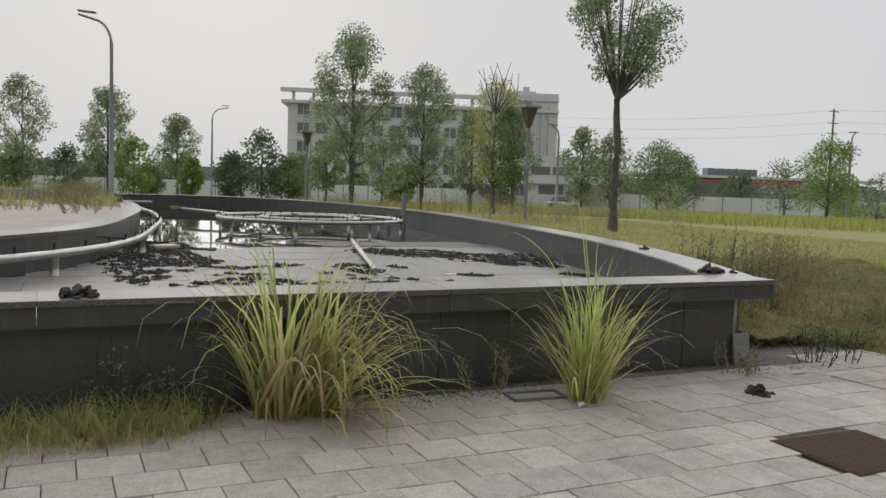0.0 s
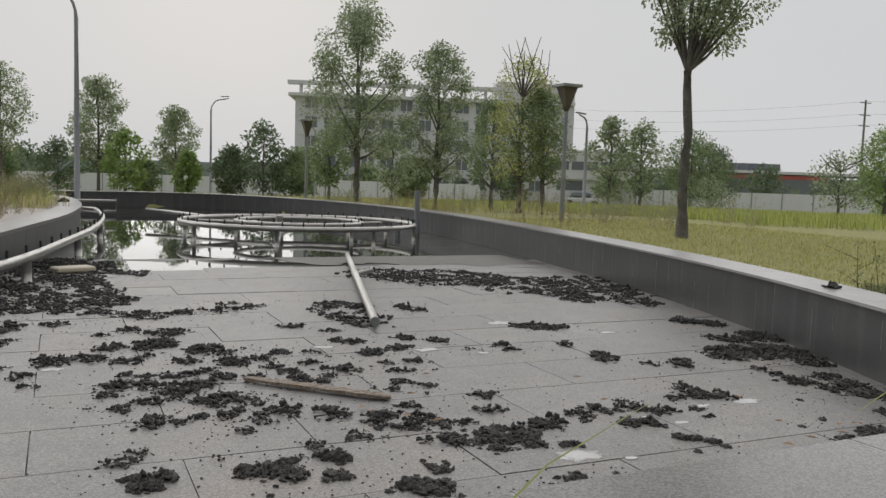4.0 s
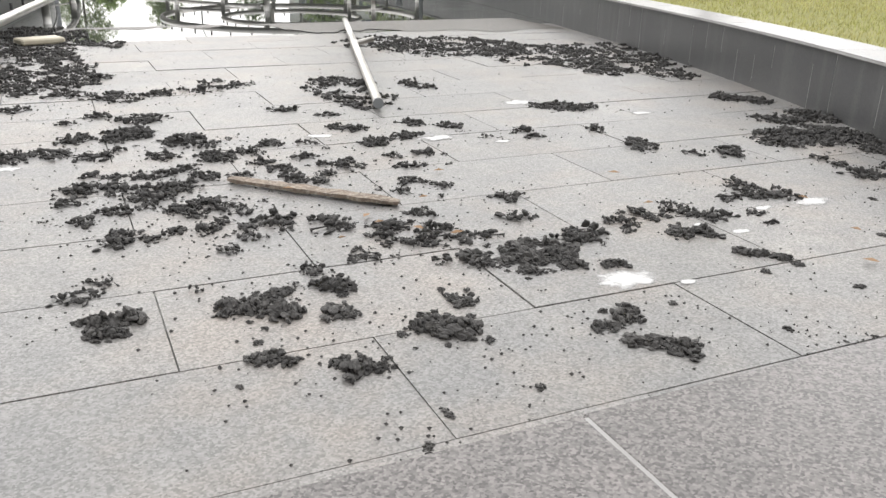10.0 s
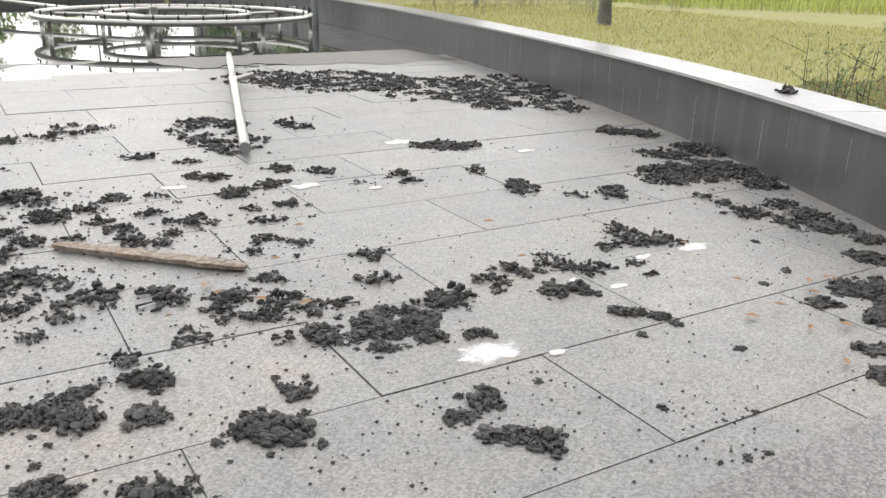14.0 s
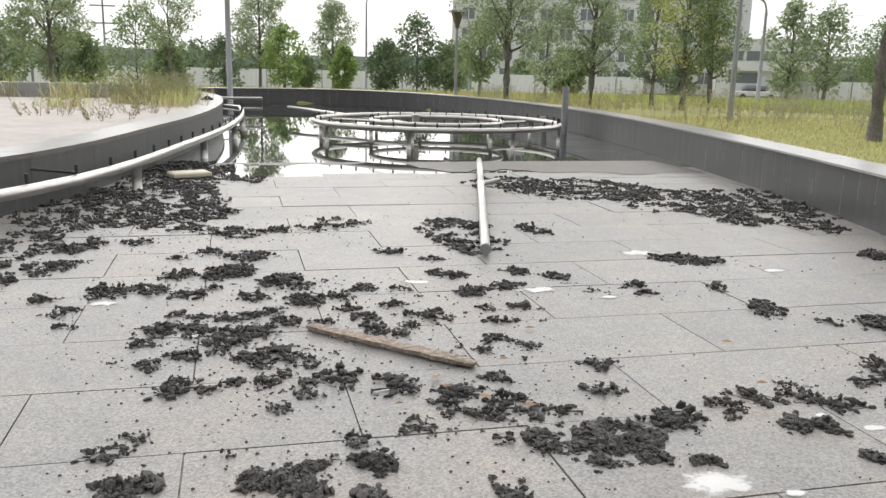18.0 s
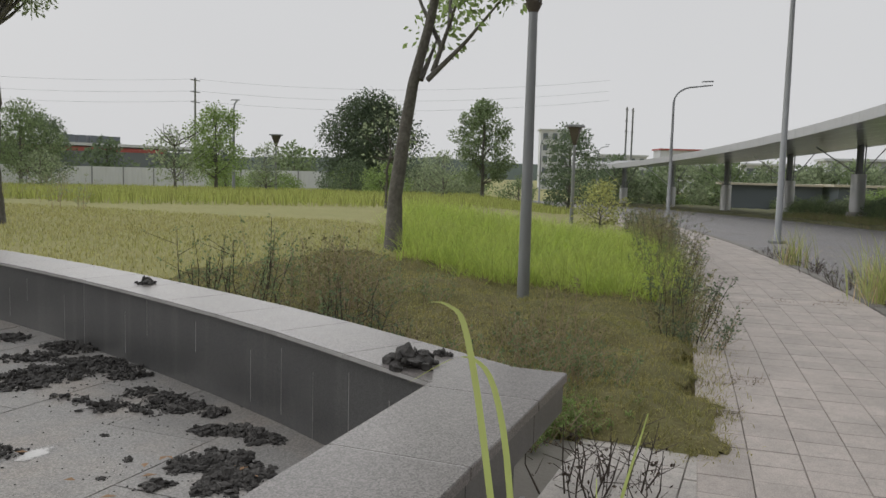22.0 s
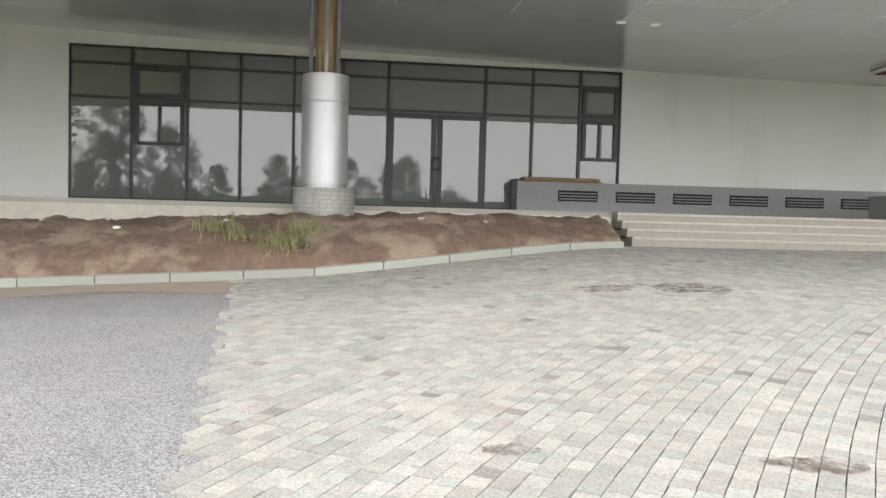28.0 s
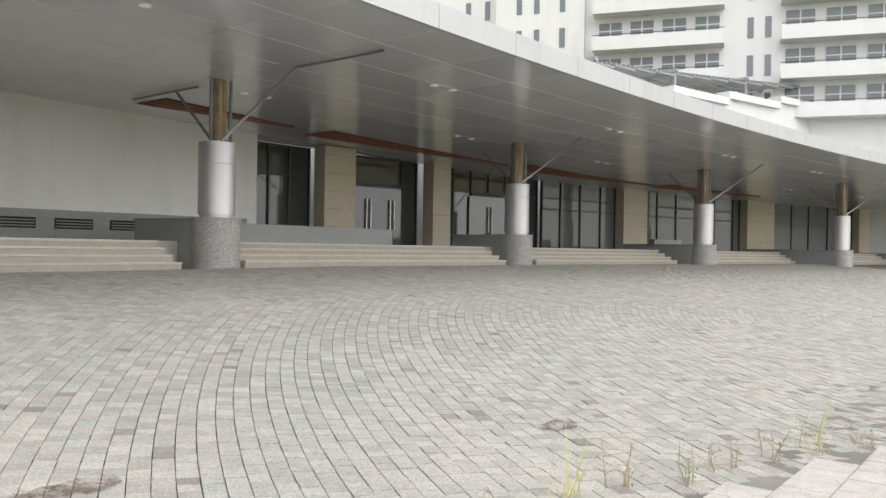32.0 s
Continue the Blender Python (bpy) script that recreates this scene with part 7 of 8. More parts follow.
street_lamp(spot(2.2, 32.9), 7.5, 165, arm=1.15)
street_lamp(spot(12.3, 69.2), 7.6, 10, arm=1.4)
street_lamp(spot(26.3, 39.4), 4.9, 190, arm=0.6)
street_lamp(spot(43.2, 33.6), 5.4, 0, arm=0.3)
street_lamp(spot(18.5, 62), 5.4, 190, arm=1.0)
street_lamp((48.3, 9.2, land(48.3, 9.2)), 7.2, -58)
street_lamp((29.1, 4.0, land(29.1, 4.0)), 10.5, -30)
for a, d, h in ((-12.5, 62, 5.0), (75, 80, 6.5), (79, 95, 6.5)):
    x, y = 3 + d * math.sin(radians(a)), 4 + d * math.cos(radians(a))
    street_lamp((x, y, land(x, y)), h, -20)
# thin props and pylons
for x, y, h in ((97, 78.5, 15.0), (118, 22.5, 13.0), (119.4, 21.9, 13.0), (-8, 80, 8.5)):
    t = thing("utility_pole", (x, y, land(x, y)), "grey utility pole with cross arms", "pole", "utility poles")
    part("mast", tube_mesh("mast", [(0, 0, -0.5), (0, 0, h)], [0.012 * h, 0.008 * h], M["pole"], 8), parent=t)
    for z in (h - 0.4, h - 2.0, h - 3.4):
        part("cross_arm", boxm(-1.0, 1.0, -0.06, 0.06, z, z + 0.12), M["pole"], t)
for z, y1 in ((14.4, 13.6), (12.8, 12.2), (11.4, 11.0)):
    for x2, y2, zz in ((60, 118, y1), (112, 24, y1 + 0.5)):
        a, b = Vector((97, 78.5, z - 1)), Vector((x2, y2, zz))
        pts = [a.lerp(b, k / 10) - Vector((0, 0, 5.5 * (k / 10) * (1 - k / 10))) for k in range(11)]
        tagged(part("power_line", tube_mesh("power_line", pts, 0.012, M["pole"], 4)), "thin black overhead power line between poles", "cable", "power lines")

# ---- fence ----
fn = thing("sheet_fence", (0, 0, 0), "long white sheet metal site fence beyond the field", "fence")
path = curve([(-60, 92), (-14, 98), (11, 99), (34, 95), (52, 86), (60, 77), (70, 66), (76, 52), (80, 38)], 3.0)
for a, b in zip(path, path[1:]):
    if 44 < a.x < 53:
        continue
    m = (a + b) / 2
    z = land(m.x, m.y)
    u = (b - a).normalized()
    n = Vector((-u.y, u.x))
    vs, k = [], 0
    for i in range(13):
        q = a + (b - a) * (i / 12 * 0.99)
        q = q + n * (0.05 if i % 2 else 0)
        vs += [(q.x, q.y, z - 0.3), (q.x, q.y, z + 2.0)]
    part("fence_sheet", mesh("fence_sheet", vs, [(2 * i, 2 * i + 2, 2 * i + 3, 2 * i + 1) for i in range(12)], M["fence"]), parent=fn)
    part("fence_post", boxm(-0.05, 0.05, -0.05, 0.05, z - 0.3, z + 2.05, 0, Matrix.Translation((a.x, a.y, 0))), M["pole"], fn)

# ---- far office building ----


def block(name, at, turn, label, category="building"):
    return thing(name, at, label, category, turn=turn)


ob = block("office_building", (36, 134, -1.5), -21.5, "long pale five-storey office building beyond the trees")
W, D, H = 44.5, 15.0, 15.6
part("wall", boxm(0, W, 0, D, 0, H), M["far_white"], ob)
part("cornice", boxm(-1.0, W + 0.6, -1.0, D + 1, H, H + 0.5), M["far_white"], ob)
for i in range(13):
    part("roof_pier", boxm(0.6 + i * 3.3, 1.1 + i * 3.3, 0.2, 0.7, H + 0.5, H + 1.9), M["far_white"], ob)
part("roof_beam", boxm(-1.2, W + 0.6, -0.6, 0.9, H + 1.9, H + 2.5), M["far_white"], ob)
part("roof_house", boxm(33, 42, 4, 12, H + 0.5, H + 4.0), M["far_white"], ob)
part("stair_tower", boxm(W - 4, W + 0.6, -0.3, 12, 0, H + 3.2), M["far_white"], ob)
part("chimney", boxm(W - 5.2, W - 4.2, 1, 2, H, H + 4.4), M["far_white"], ob)
for fl_ in range(5):
    z = 1.6 + fl_ * 3.05
    part("floor_band", boxm(0.3, W - 4.4, -0.12, 0.0, z + 1.9, z + 2.25), M["far_white"], ob)
    for i in range(14):
        x = 1.6 + i * 3.05
        wn_ = part("window", boxm(x, x + 1.9, -0.05, 0.1, z, z + 1.7), M["far_dark"], ob)
        part("window_frame", boxm(x + 0.9, x + 1.0, -0.09, 0.0, z, z + 1.7), M["far_white"], wn_)
        part("sill", boxm(x - 0.1, x + 2.0, -0.2, 0.0, z - 0.12, z), M["far_white"], wn_)
for i in range(3):
    part("fin", boxm(W - 3.4 + i * 1.2, W - 3.1 + i * 1.2, -0.7, -0.3, 1, H + 1), M["far_white"], ob)
gb = block("gate_house", (49.5, 80, -1.4), -30, "two-storey pale gatehouse block with strip windows")
part("wall", boxm(0, 5.4, 0, 5, 0, 3.4), M["far_white"], gb)
part("upper_wall", boxm(-0.6, 9.5, -0.6, 5.4, 3.4, 6.5), M["far_white"], gb)
for x0, x1, z0, z1 in ((1.2, 4.0, 2.2, 3.2), (0.3, 2.4, 4.4, 5.3), (2.7, 5.5, 4.4, 5.3), (5.8, 9.2, 4.4, 5.3), (2.6, 3.1, 0.4, 1.6)):
    part("window", boxm(x0, x1, -0.66 if z0 > 4 else -0.05, 0, z0, z1), M["far_dark"], gb)
rb = block("red_factory", (100, 118, -0.5), -15, "long low grey factory with a red band")
part("wall", boxm(-8, 46, 0, 20, 0, 4.3), M["far_dark"], rb)
part("red_band", boxm(2, 30, -0.1, 0, 4.0, 4.7), M["red"], rb)
part("roof", boxm(-9, 47, -0.6, 20, 4.9, 5.4), M["far_white"], rb)
for i in range(5):
    part("roof_unit", boxm(12 + i * 2.2, 13.5 + i * 2.2, 3, 5, 5.4, 6.8), M["far_dark"], rb)
for x, y, w, h, s in ((208, 58, 8, 15.0, 6), (225, 30, 16, 11.0, 8), (215, 44, 12, 9.0, 6), (240, 52, 14, 9.0, 9)):
    hb = block("town_house", (x, y, -2.2), -70, "far town house with a flat roof")
    part("wall", boxm(0, w, 0, s, 0, h), M["far_white"], hb)
    part("roof", boxm(-0.4, w + 0.4, -0.4, s + 0.4, h, h + 0.4), M["red" if h == 11.0 else "far_white"], hb)
    for z in np.arange(1.2, h - 1.4, 2.9):
        for i in range(int(w / 2.4)):
            part("window", boxm(0.6 + i * 2.4, 1.8 + i * 2.4, -0.06, 0.0, z, z + 1.5), M["far_dark"], hb)
# villas and sheds beyond the canopy's end
for k, (x, y, w, h, s) in enumerate(((132, -4, 10, 6.6, 8), (136, -17, 11, 7.4, 8), (170, 8, 9, 6.4, 8), (140, -32, 14, 8.0, 8), (190, 20, 10, 7.6, 8))):
    hb = block("villa", (x, y, -2.0), -84, "pale two-storey villa with dark window openings")
    part("wall", boxm(0, w, 0, s, 0, h), M["far_white"], hb)
    part("roof", boxm(-0.6, w + 0.6, -0.8, s, h, h + 0.35), M["far_white"], hb)
    part("floor_band", boxm(-0.3, w + 0.3, -0.5, 0, h * 0.5, h * 0.5 + 0.3), M["far_white"], hb)
    for z in (0.9, h * 0.5 + 0.9):
        for i in range(int(w / 2.2)):
            part("window", boxm(0.5 + i * 2.2, 1.7 + i * 2.2, -0.08, 0.0, z, z + 1.7), M["far_dark"], hb)
for x, y, w, s in ((84, -2, 12, 9), (92, -14, 14, 8), (88, 8, 9, 6)):
    sh = block("flat_shed", (x, y, land(x, y)), -84, "long low shed with a pale flat roof")
    part("wall", boxm(0, w, 0.6, s, 0, 2.4), M["far_dark"], sh)
    part("roof", boxm(-0.5, w + 0.5, 0, s + 0.5, 2.4, 2.6), M["stone"], sh)
for k in range(34):
    p, d = rt.uniform(22, 40), rt.uniform(8, 34)
    x, y = polar(p, d)
    tree(spot(x, y), rt.uniform(1.0, 2.4), 0, 0.08, rt.uniform(1.4, 2.4), 0.05, M[rt.choice(("leaf_grey", "leaf", "leaf_bright", "leaf_dark"))], 190 + k, "overgrown green bush beyond the canopy", 1600, 0.18, clumps=22, name="bush", tags="field bushes", shape=0.8)
for k in range(46):
    x, y = rt.uniform(92, 126), -34 + 62 * k / 45 + rt.uniform(-1, 1)
    tree((x, y, -2.2), rt.uniform(4.2, 6.0), 0, 0.15, rt.uniform(2.2, 3.4), 0.05, M[rt.choice(("leaf_dark", "leaf", "leaf_grey"))], 400 + k, "leafy tree between the far houses", 900, 0.5, clumps=24, name="far_tree", tags="far trees", shape=0.8)
# wooded hills on the horizon
vs, fs = [], []
n = 160
for i in range(n):
    a = radians(-75 + 215 * i / (n - 1))
    h = 9 + 5 * noise.noise((i * 0.11, 0, 0)) + 1.6 * noise.noise((i * 0.9, 3, 0))
    for r, z in ((520, -8), (560, h), (700, h * 0.9), (760, -8)):
        vs.append((3 + r * math.sin(a), 4 + r * math.cos(a), z))
fs = [(4 * i + k, 4 * i + 4 + k, 4 * i + 5 + k, 4 * i + 1 + k) for i in range(n - 1) for k in range(3)]
tagged(part("backdrop", mesh("backdrop", vs, fs, M["hill"], True)), "low wooded hills along the horizon", "hills", kind="structure")


# ---- front of the building ----
M["primer"] = mat("red_primer", (0.42, 0.16, 0.12), 0.8, spots=((3, (0.26, 0.11, 0.085), 0.7, 2),))
M["lamp_on"] = mat("spot_glass", (0.8, 0.8, 0.78), 0.3)
M["lamp_on"].node_tree.nodes["Principled BSDF"].inputs["Emission Color"].default_value = (1, 0.98, 0.93, 1)
M["lamp_on"].node_tree.nodes["Principled BSDF"].inputs["Emission Strength"].default_value = 0.06
CHEEK = {-1.84: (2.08, 0.6), -5.95: (1.98, 0.65), -9.8: (1.82, -0.5), -13.6: (1.72, -1.7), -17.4: (1.63, -3.3)}
for phi in CHEEK:
    x, y = polar(phi, 0)
    cheek = thing("cheek_wall", (0, 0, 0), "dark granite cheek wall behind a canopy column", "wall", "cheek walls")
    top, dc = CHEEK[phi]
    arc_part("block", phi + 0.18, phi - 0.14, dc, 3.0, land(x, y) - 0.1, top, M["grey_granite"], cheek, n=1)
    arc_part("capping", phi + 0.19, phi - 0.15, dc, 3.02, top + 0.003, top + 0.033, M["grey_granite"], cheek, n=1)
for a, b in ((-2.05, -4.5), (-6.2, -6.6), (-10.1, -10.9)):
    pw = thing("planter_wall", (0, 0, 0), "low grey granite wall along the terrace", "wall", "planter walls")
    arc_part("wall_face", a, b, 2.3, 2.6, TZ, 2.08, M["grey_granite"], pw)
strip_ = thing("vent_plinth", (0, 0, 0), "grey granite plinth with grey louvred vents along the white wall", "plinth")
arc_part("plinth", 0.95, -3.4, 5.3, 5.98, TZ, 2.32, M["grey_granite"], strip_)
for k in range(8):
    p = 0.6 - 0.5 * k
    # black backing paints the shade behind the slats
    vent = arc_part("vent", p, p - 0.34, 5.28, 5.31, 1.86, 2.12, M["dark"], strip_, "grey louvred vent", n=2)
    for z in (1.9, 1.97, 2.04):
        arc_part("slat", p - 0.01, p - 0.33, 5.262, 5.285, z, z + 0.03, M["grey_louvre"], vent, n=2)
be = thing("bench_board", (0, 0, 0), "weathered wooden board laid on the granite plinth", "bench")
arc_part("board", 0.9, 0.25, 5.2, 5.7, 2.33, 2.42, M["oldwood"], be, n=2)

rl = thing("railing", (0, 0, 0), "black metal railing with upright bars on the terrace", "railing")
RP = [polar(p, 3.0) for p in np.arange(8.55, 6.39, -0.04)] + [polar(6.39, d) for d in np.arange(3.1, 4.4, 0.11)]
for k, (x, y) in enumerate(RP):
    big = k % 12 == 0 or k == len(RP) - 1
    w = 0.02 if big else 0.008
    part("post" if big else "bar", boxm(x - w, x + w, y - w, y + w, TZ - 0.02 if big else TZ + 0.14, TZ + 1.2), M["rail"], rl)
for z in (TZ + 0.13, TZ + 1.2):
    part("rail_bar", tube_mesh("rail_bar", [(x, y, z) for x, y in RP[:54]], 0.018, M["rail"], 6), parent=rl)
    part("rail_bar", tube_mesh("rail_bar", [(x, y, z) for x, y in RP[53:]], 0.018, M["rail"], 6), parent=rl)
sk = thing("wall_socket", (0, 0, 0), "small black switch box on the white wall", "switch")
arc_part("box", 6.25, 6.2, 5.975, 6.0, 2.63, 2.84, M["grey_louvre"], sk, n=1)
arc_part("switch", 6.24, 6.212, 5.96, 5.976, 2.67, 2.80, M["rail"], sk, n=1)
for k in range(24):
    p = 8.4 - 1.42 * (k // 2 * 2) - 0.24 * (k % 2)
    for d in (-3.0, 1.2):
        q = p + (0.7 if d > 0 else 0)
        x, y = polar(q, d)
        sp = part("spot_light", lathe("spot_light", [(0.0, -0.012), (0.085, -0.012), (0.1, 0.0), (0.1, 0.02)], M["lamp_on"], 12))
        sp.matrix_world = pose(x, y, roof_z(x, d) - 0.004)
        tagged(sp, "round white spot light glowing faintly in the canopy", "spot light", "canopy spot lights")
for a, b, d in ((-2.0, -3.6, 3.4), (-4.0, -7.3, 3.6), (-7.6, -11.0, 3.6), (-11.2, -14.6, 3.6)):
    sl = thing("soffit_slot", (0, 0, 0), "flat wedge on the canopy painted black as a shaded opening, with red primed beams", "ceiling slot", "ceiling slots")
    def wedge(name, f0, f1, lift, material):
        vs, fs, n = [], [], 12
        for i in range(n + 1):
            u = i / n
            q = a + (b - a) * u
            for f in (f0, f1):
                dd_ = d + 0.55 + (f - 0.5) * 1.3 * (1 - 0.85 * u)
                x, y = polar(q, dd_)
                z = roof_z(x, dd_) - lift
                vs += [(x, y, z), (x, y, z + 0.012)]
        for i in range(n):
            k, m = 4 * i, 4 * i + 4
            fs += [(k, m, m + 2, k + 2), (k + 1, k + 3, m + 3, m + 1), (k, k + 1, m + 1, m), (k + 2, m + 2, m + 3, k + 3)]
        part(name, mesh(name, vs, fs, material), parent=sl)
    # black sheet hung below the soffit paints the shade of an opening
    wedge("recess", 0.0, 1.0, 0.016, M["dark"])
    for k in range(4):
        wedge("beam", 0.04 + 0.25 * k, 0.2 + 0.25 * k, 0.03, M["primer"])

# upper storeys
up = thing("upper_building", (0, 0, 0), "white upper storeys rising behind the canopy", "building")
arc_part("wall", 22.6, 19.7, 8.6, 20, 3.0, 17.5, M["white"], up)
arc_part("wall", 19.7, -2, 8.6, 20, 3.0, 9.0, M["white"], up)
arc_part("wall", 19.7, -2, 8.6, 20, 10.55, 17.5, M["white"], up)
arc_part("recessed_wall", 19.7, -2, 9.8, 20, 9.0, 10.55, M["far_dark"], up)
for k in range(34):
    arc_part("mullion", 19.3 - 0.45 * k, 19.24 - 0.45 * k, 9.65, 9.8, 9.0, 10.55, M["white"], up, n=1)
for z in (9.5, 13.5):
    arc_part("floor_slab", 23.3, 22.1, 7.9, 20, z - 0.2, z + 0.25, M["white"], up)
    arc_part("corner_window", 22.5, 22.05, 8.5, 8.62, z - 2.6, z - 0.5, M["far_dark"], up, n=1)
    for k in range(4):
        arc_part("mullion", 22.4 - 0.12 * k, 22.37 - 0.12 * k, 8.42, 8.5, z - 2.6, z - 0.5, M["white"], up, n=1)
arc_part("window", 20.5, 19.85, 8.5, 8.62, 11.1, 14.0, M["far_dark"], up, n=1)
arc_part("slot", 21.1, 21.06, 8.55, 8.6, 10.5, 15.0, M["far_dark"], up, n=1)
bf = thing("slat_fence", (0, 0, 0), "grey upright slat fence before the white wing", "fence")
for k in range(60):
    p = 14.5 + 0.058 * k
    arc_part("slat", p, p + 0.03, 5.2, 5.23, 0.6, 3.1, M["pole"], bf, n=1)
arc_part("rail_bar", 14.5, 18.0, 5.23, 5.26, 2.9, 2.96, M["pole"], bf)
# podium parapet and pergola to the west
po = thing("podium_roof", (0, 0, 0), "white podium parapet with a slatted roof pergola", "building")


def podium(phi):
    return 11.05 + 0.215 * (-13.3 - phi)


for k in range(12):
    p, q = -11.9 - 2.0 * k, -13.9 - 2.0 * k
    z = podium((p + q) / 2)
    arc_part("parapet", p, q, 8.8, 9.4, 4.0, z - 0.45, M["pale"], po)
    arc_part("parapet_cap", p, q, 8.5, 9.5, z - 0.45, z, M["pale"], po)
for k in range(150):
    p = -11.6 - 0.145 * k
    arc_part("pergola_slat", p, p - 0.045, 9.2, 13.5, podium(p) + 1.15, podium(p) + 1.24, M["pole"], po, n=1)
for k in range(9):
    p = -11.7 - 2.6 * k
    arc_part("pergola_post", p, p - 0.07, 9.3, 9.5, podium(p) - 0.05, podium(p) + 1.1, M["pole"], po, n=1)
    arc_part("pergola_rafter", p, p - 0.09, 9.2, 13.6, podium(p) + 1.24, podium(p) + 1.42, M["pole"], po, n=1)
    for d in (9.3, 11.3, 13.4):
        for u in range(4):
            r = p - 0.65 * u
            arc_part("pergola_beam", r, r - 0.65, d, d + 0.14, podium(r - 0.3) + 1.0, podium(r - 0.3) + 1.14, M["pole"], po, n=1)
# high-rise with balconies
tw = thing("apartment_tower", (-50.7, -35.9, 0), "white apartment tower with balconies and slot windows", "building", turn=107.6)
part("wall", boxm(-16, 75, 0, 14, 0, 34), M["pale"], tw)
part("stair_wall", boxm(4.5, 11.5, -0.8, 0.2, 0, 34), M["pale"], tw)
for z in np.arange(11.2, 33, 2.75):
    for x0, x1 in ((12.2, 21.6), (25.4, 36), (39.5, 50)):
        bal = part("balcony", boxm(x0, x1, -1.5, 0, z - 0.15, z + 0.12), M["pale"], tw)
        part("parapet", boxm(x0, x1, -1.5, -1.4, z + 0.1, z + 0.85), M["pale"], bal)
        part("balcony_rail", boxm(x0, x1, -1.47, -1.43, z + 0.95, z + 1.0), M["rail"], bal)
        n = 4
        for k in range(n):
            a = x0 + (x1 - x0) * (k + 0.14) / n
            b = x0 + (x1 - x0) * (k + 0.86) / n
            wn_ = part("window", boxm(a, b, -0.06, 0.05, z + 0.12, z + 2.2), M["far_dark"], tw)
            part("window_frame", boxm((a + b) / 2 - 0.05, (a + b) / 2 + 0.05, -0.1, -0.05, z + 0.12, z + 2.2), M["pale"], wn_)
            part("transom", boxm(a, b, -0.1, -0.05, z + 1.55, z + 1.63), M["pale"], wn_)
    for x in (-6, -3.4, -0.8, 1.8, 3.4, 6.2, 7.6, 9.6, 23.2, 24.4, 38):
        part("slot_window", boxm(x, x + 0.42, -0.86 if 4.5 < x < 11 else -0.06, 0.05, z + 0.4, z + 1.9), M["far_dark"], tw)

# bushes below the canopy
rb_ = random.Random(5)


def bush(phi, dr, h, w, material, seed, label, leaves=2600, size=0.16):
    x, y = polar(phi, dr)
    return tree((x, y, bank_z(x, y, min(dr, 1.3)) - 0.1), h, 0, 0.04, w, 0.02, M[material], seed, label, leaves, size, clumps=30, name="bush", tags="bushes under the canopy", shape=0.8)


for k, (p, h) in enumerate(((8.15, 2.4), (8.55, 2.8), (9.0, 2.9), (9.4, 3.3), (9.9, 3.8), (10.4, 3.7), (10.9, 3.1), (11.4, 2.7), (11.9, 2.3), (8.9, 2.2), (10.1, 2.6))):
    bush(p, 2.6 + rb_.uniform(-0.6, 0.8), h, 1.5, "leaf" if k % 2 else "leaf_dark", 200 + k, "dense dark leafy bush beside the terrace", 5600, 0.12)
for k in range(80):
    bush(12.2 + 0.15 * k, rb_.uniform(0.2, 4.5), rb_.uniform(0.7, 1.4), 1.2, rb_.choice(("leaf_grey", "leaf", "leaf", "leaf_dark")), 230 + k, "rank green weeds and bushes on the bank", 2200, 0.09)
for k in range(6):
    x, y = polar((12.9, 13.6, 14.4, 16.2, 16.9, 17.5)[k], 4.2)
    tree((x, y, bank_z(x, y, 1.3)), 4.0, 0, 0.04, 0.9, 0.5, M["leaf_bright"], 260 + k, "slim young tree with drooping leaves on the bank", 700, 0.17, clumps=16, tags="young trees on the bank")
for k in range(7):
    x, y = polar((15.0, 15.4, 16.4, 16.9, 17.3, 14.6, 17.8)[k], 1.6 + 0.5 * (k % 3))
    grass_clump((x, y, bank_z(x, y, 1.2)), 120, 2.0, 0.03, 270 + k, "tall reedy grass clump on the bank", 0.1, 0.3, 0.35, 0.9)
ed = thing("bank_edge", (0, 0, 0), "low pale concrete edging behind the earth bank", "wall", kind="structure")
LINE = ((7.6, 1.36), (8.2, 1.16), (8.72, 1.01), (9.81, 0.93), (10.77, 0.835), (11.85, 0.69))
for (p0, z0), (p1, z1) in zip(LINE, LINE[1:]):
    q = [polar(p0 + 0.004, 1.02), polar(p1, 1.02), polar(p1, 1.2), polar(p0 + 0.004, 1.2)]
    h = [z0, z1, z1, z0]
    part("edging", mesh("edging", [(*c, 0.0) for c in q] + [(*c, z) for c, z in zip(q, h)], [(3, 2, 1, 0), (4, 5, 6, 7)] + [(k, (k + 1) % 4, (k + 1) % 4 + 4, k + 4) for k in range(4)], M["step"]), parent=ed)
# litter and stones on the bank
for k in range(30):
    p, d = rb_.uniform(0.9, 8.2), rb_.uniform(-1.4, 0.9)
    x, y = polar(p, d)
    s = rb_.uniform(0.02, 0.07)
    bm = bmesh.new()
    bmesh.ops.create_icosphere(bm, subdivisions=1, radius=s)
    for v in bm.verts:
        v.co *= rb_.uniform(0.6, 1.2)
        v.co.z *= 0.6
    so = part("stone", bm, M["plastic" if k % 6 == 0 else "step"])
    so.matrix_world = pose(x, y, bank_z(x, y, d) + s * 0.2)
    tagged(so, "pale stone lying on the earth bank" if k % 6 else "white scrap of litter on the earth bank", "stone", "stones on the bank")
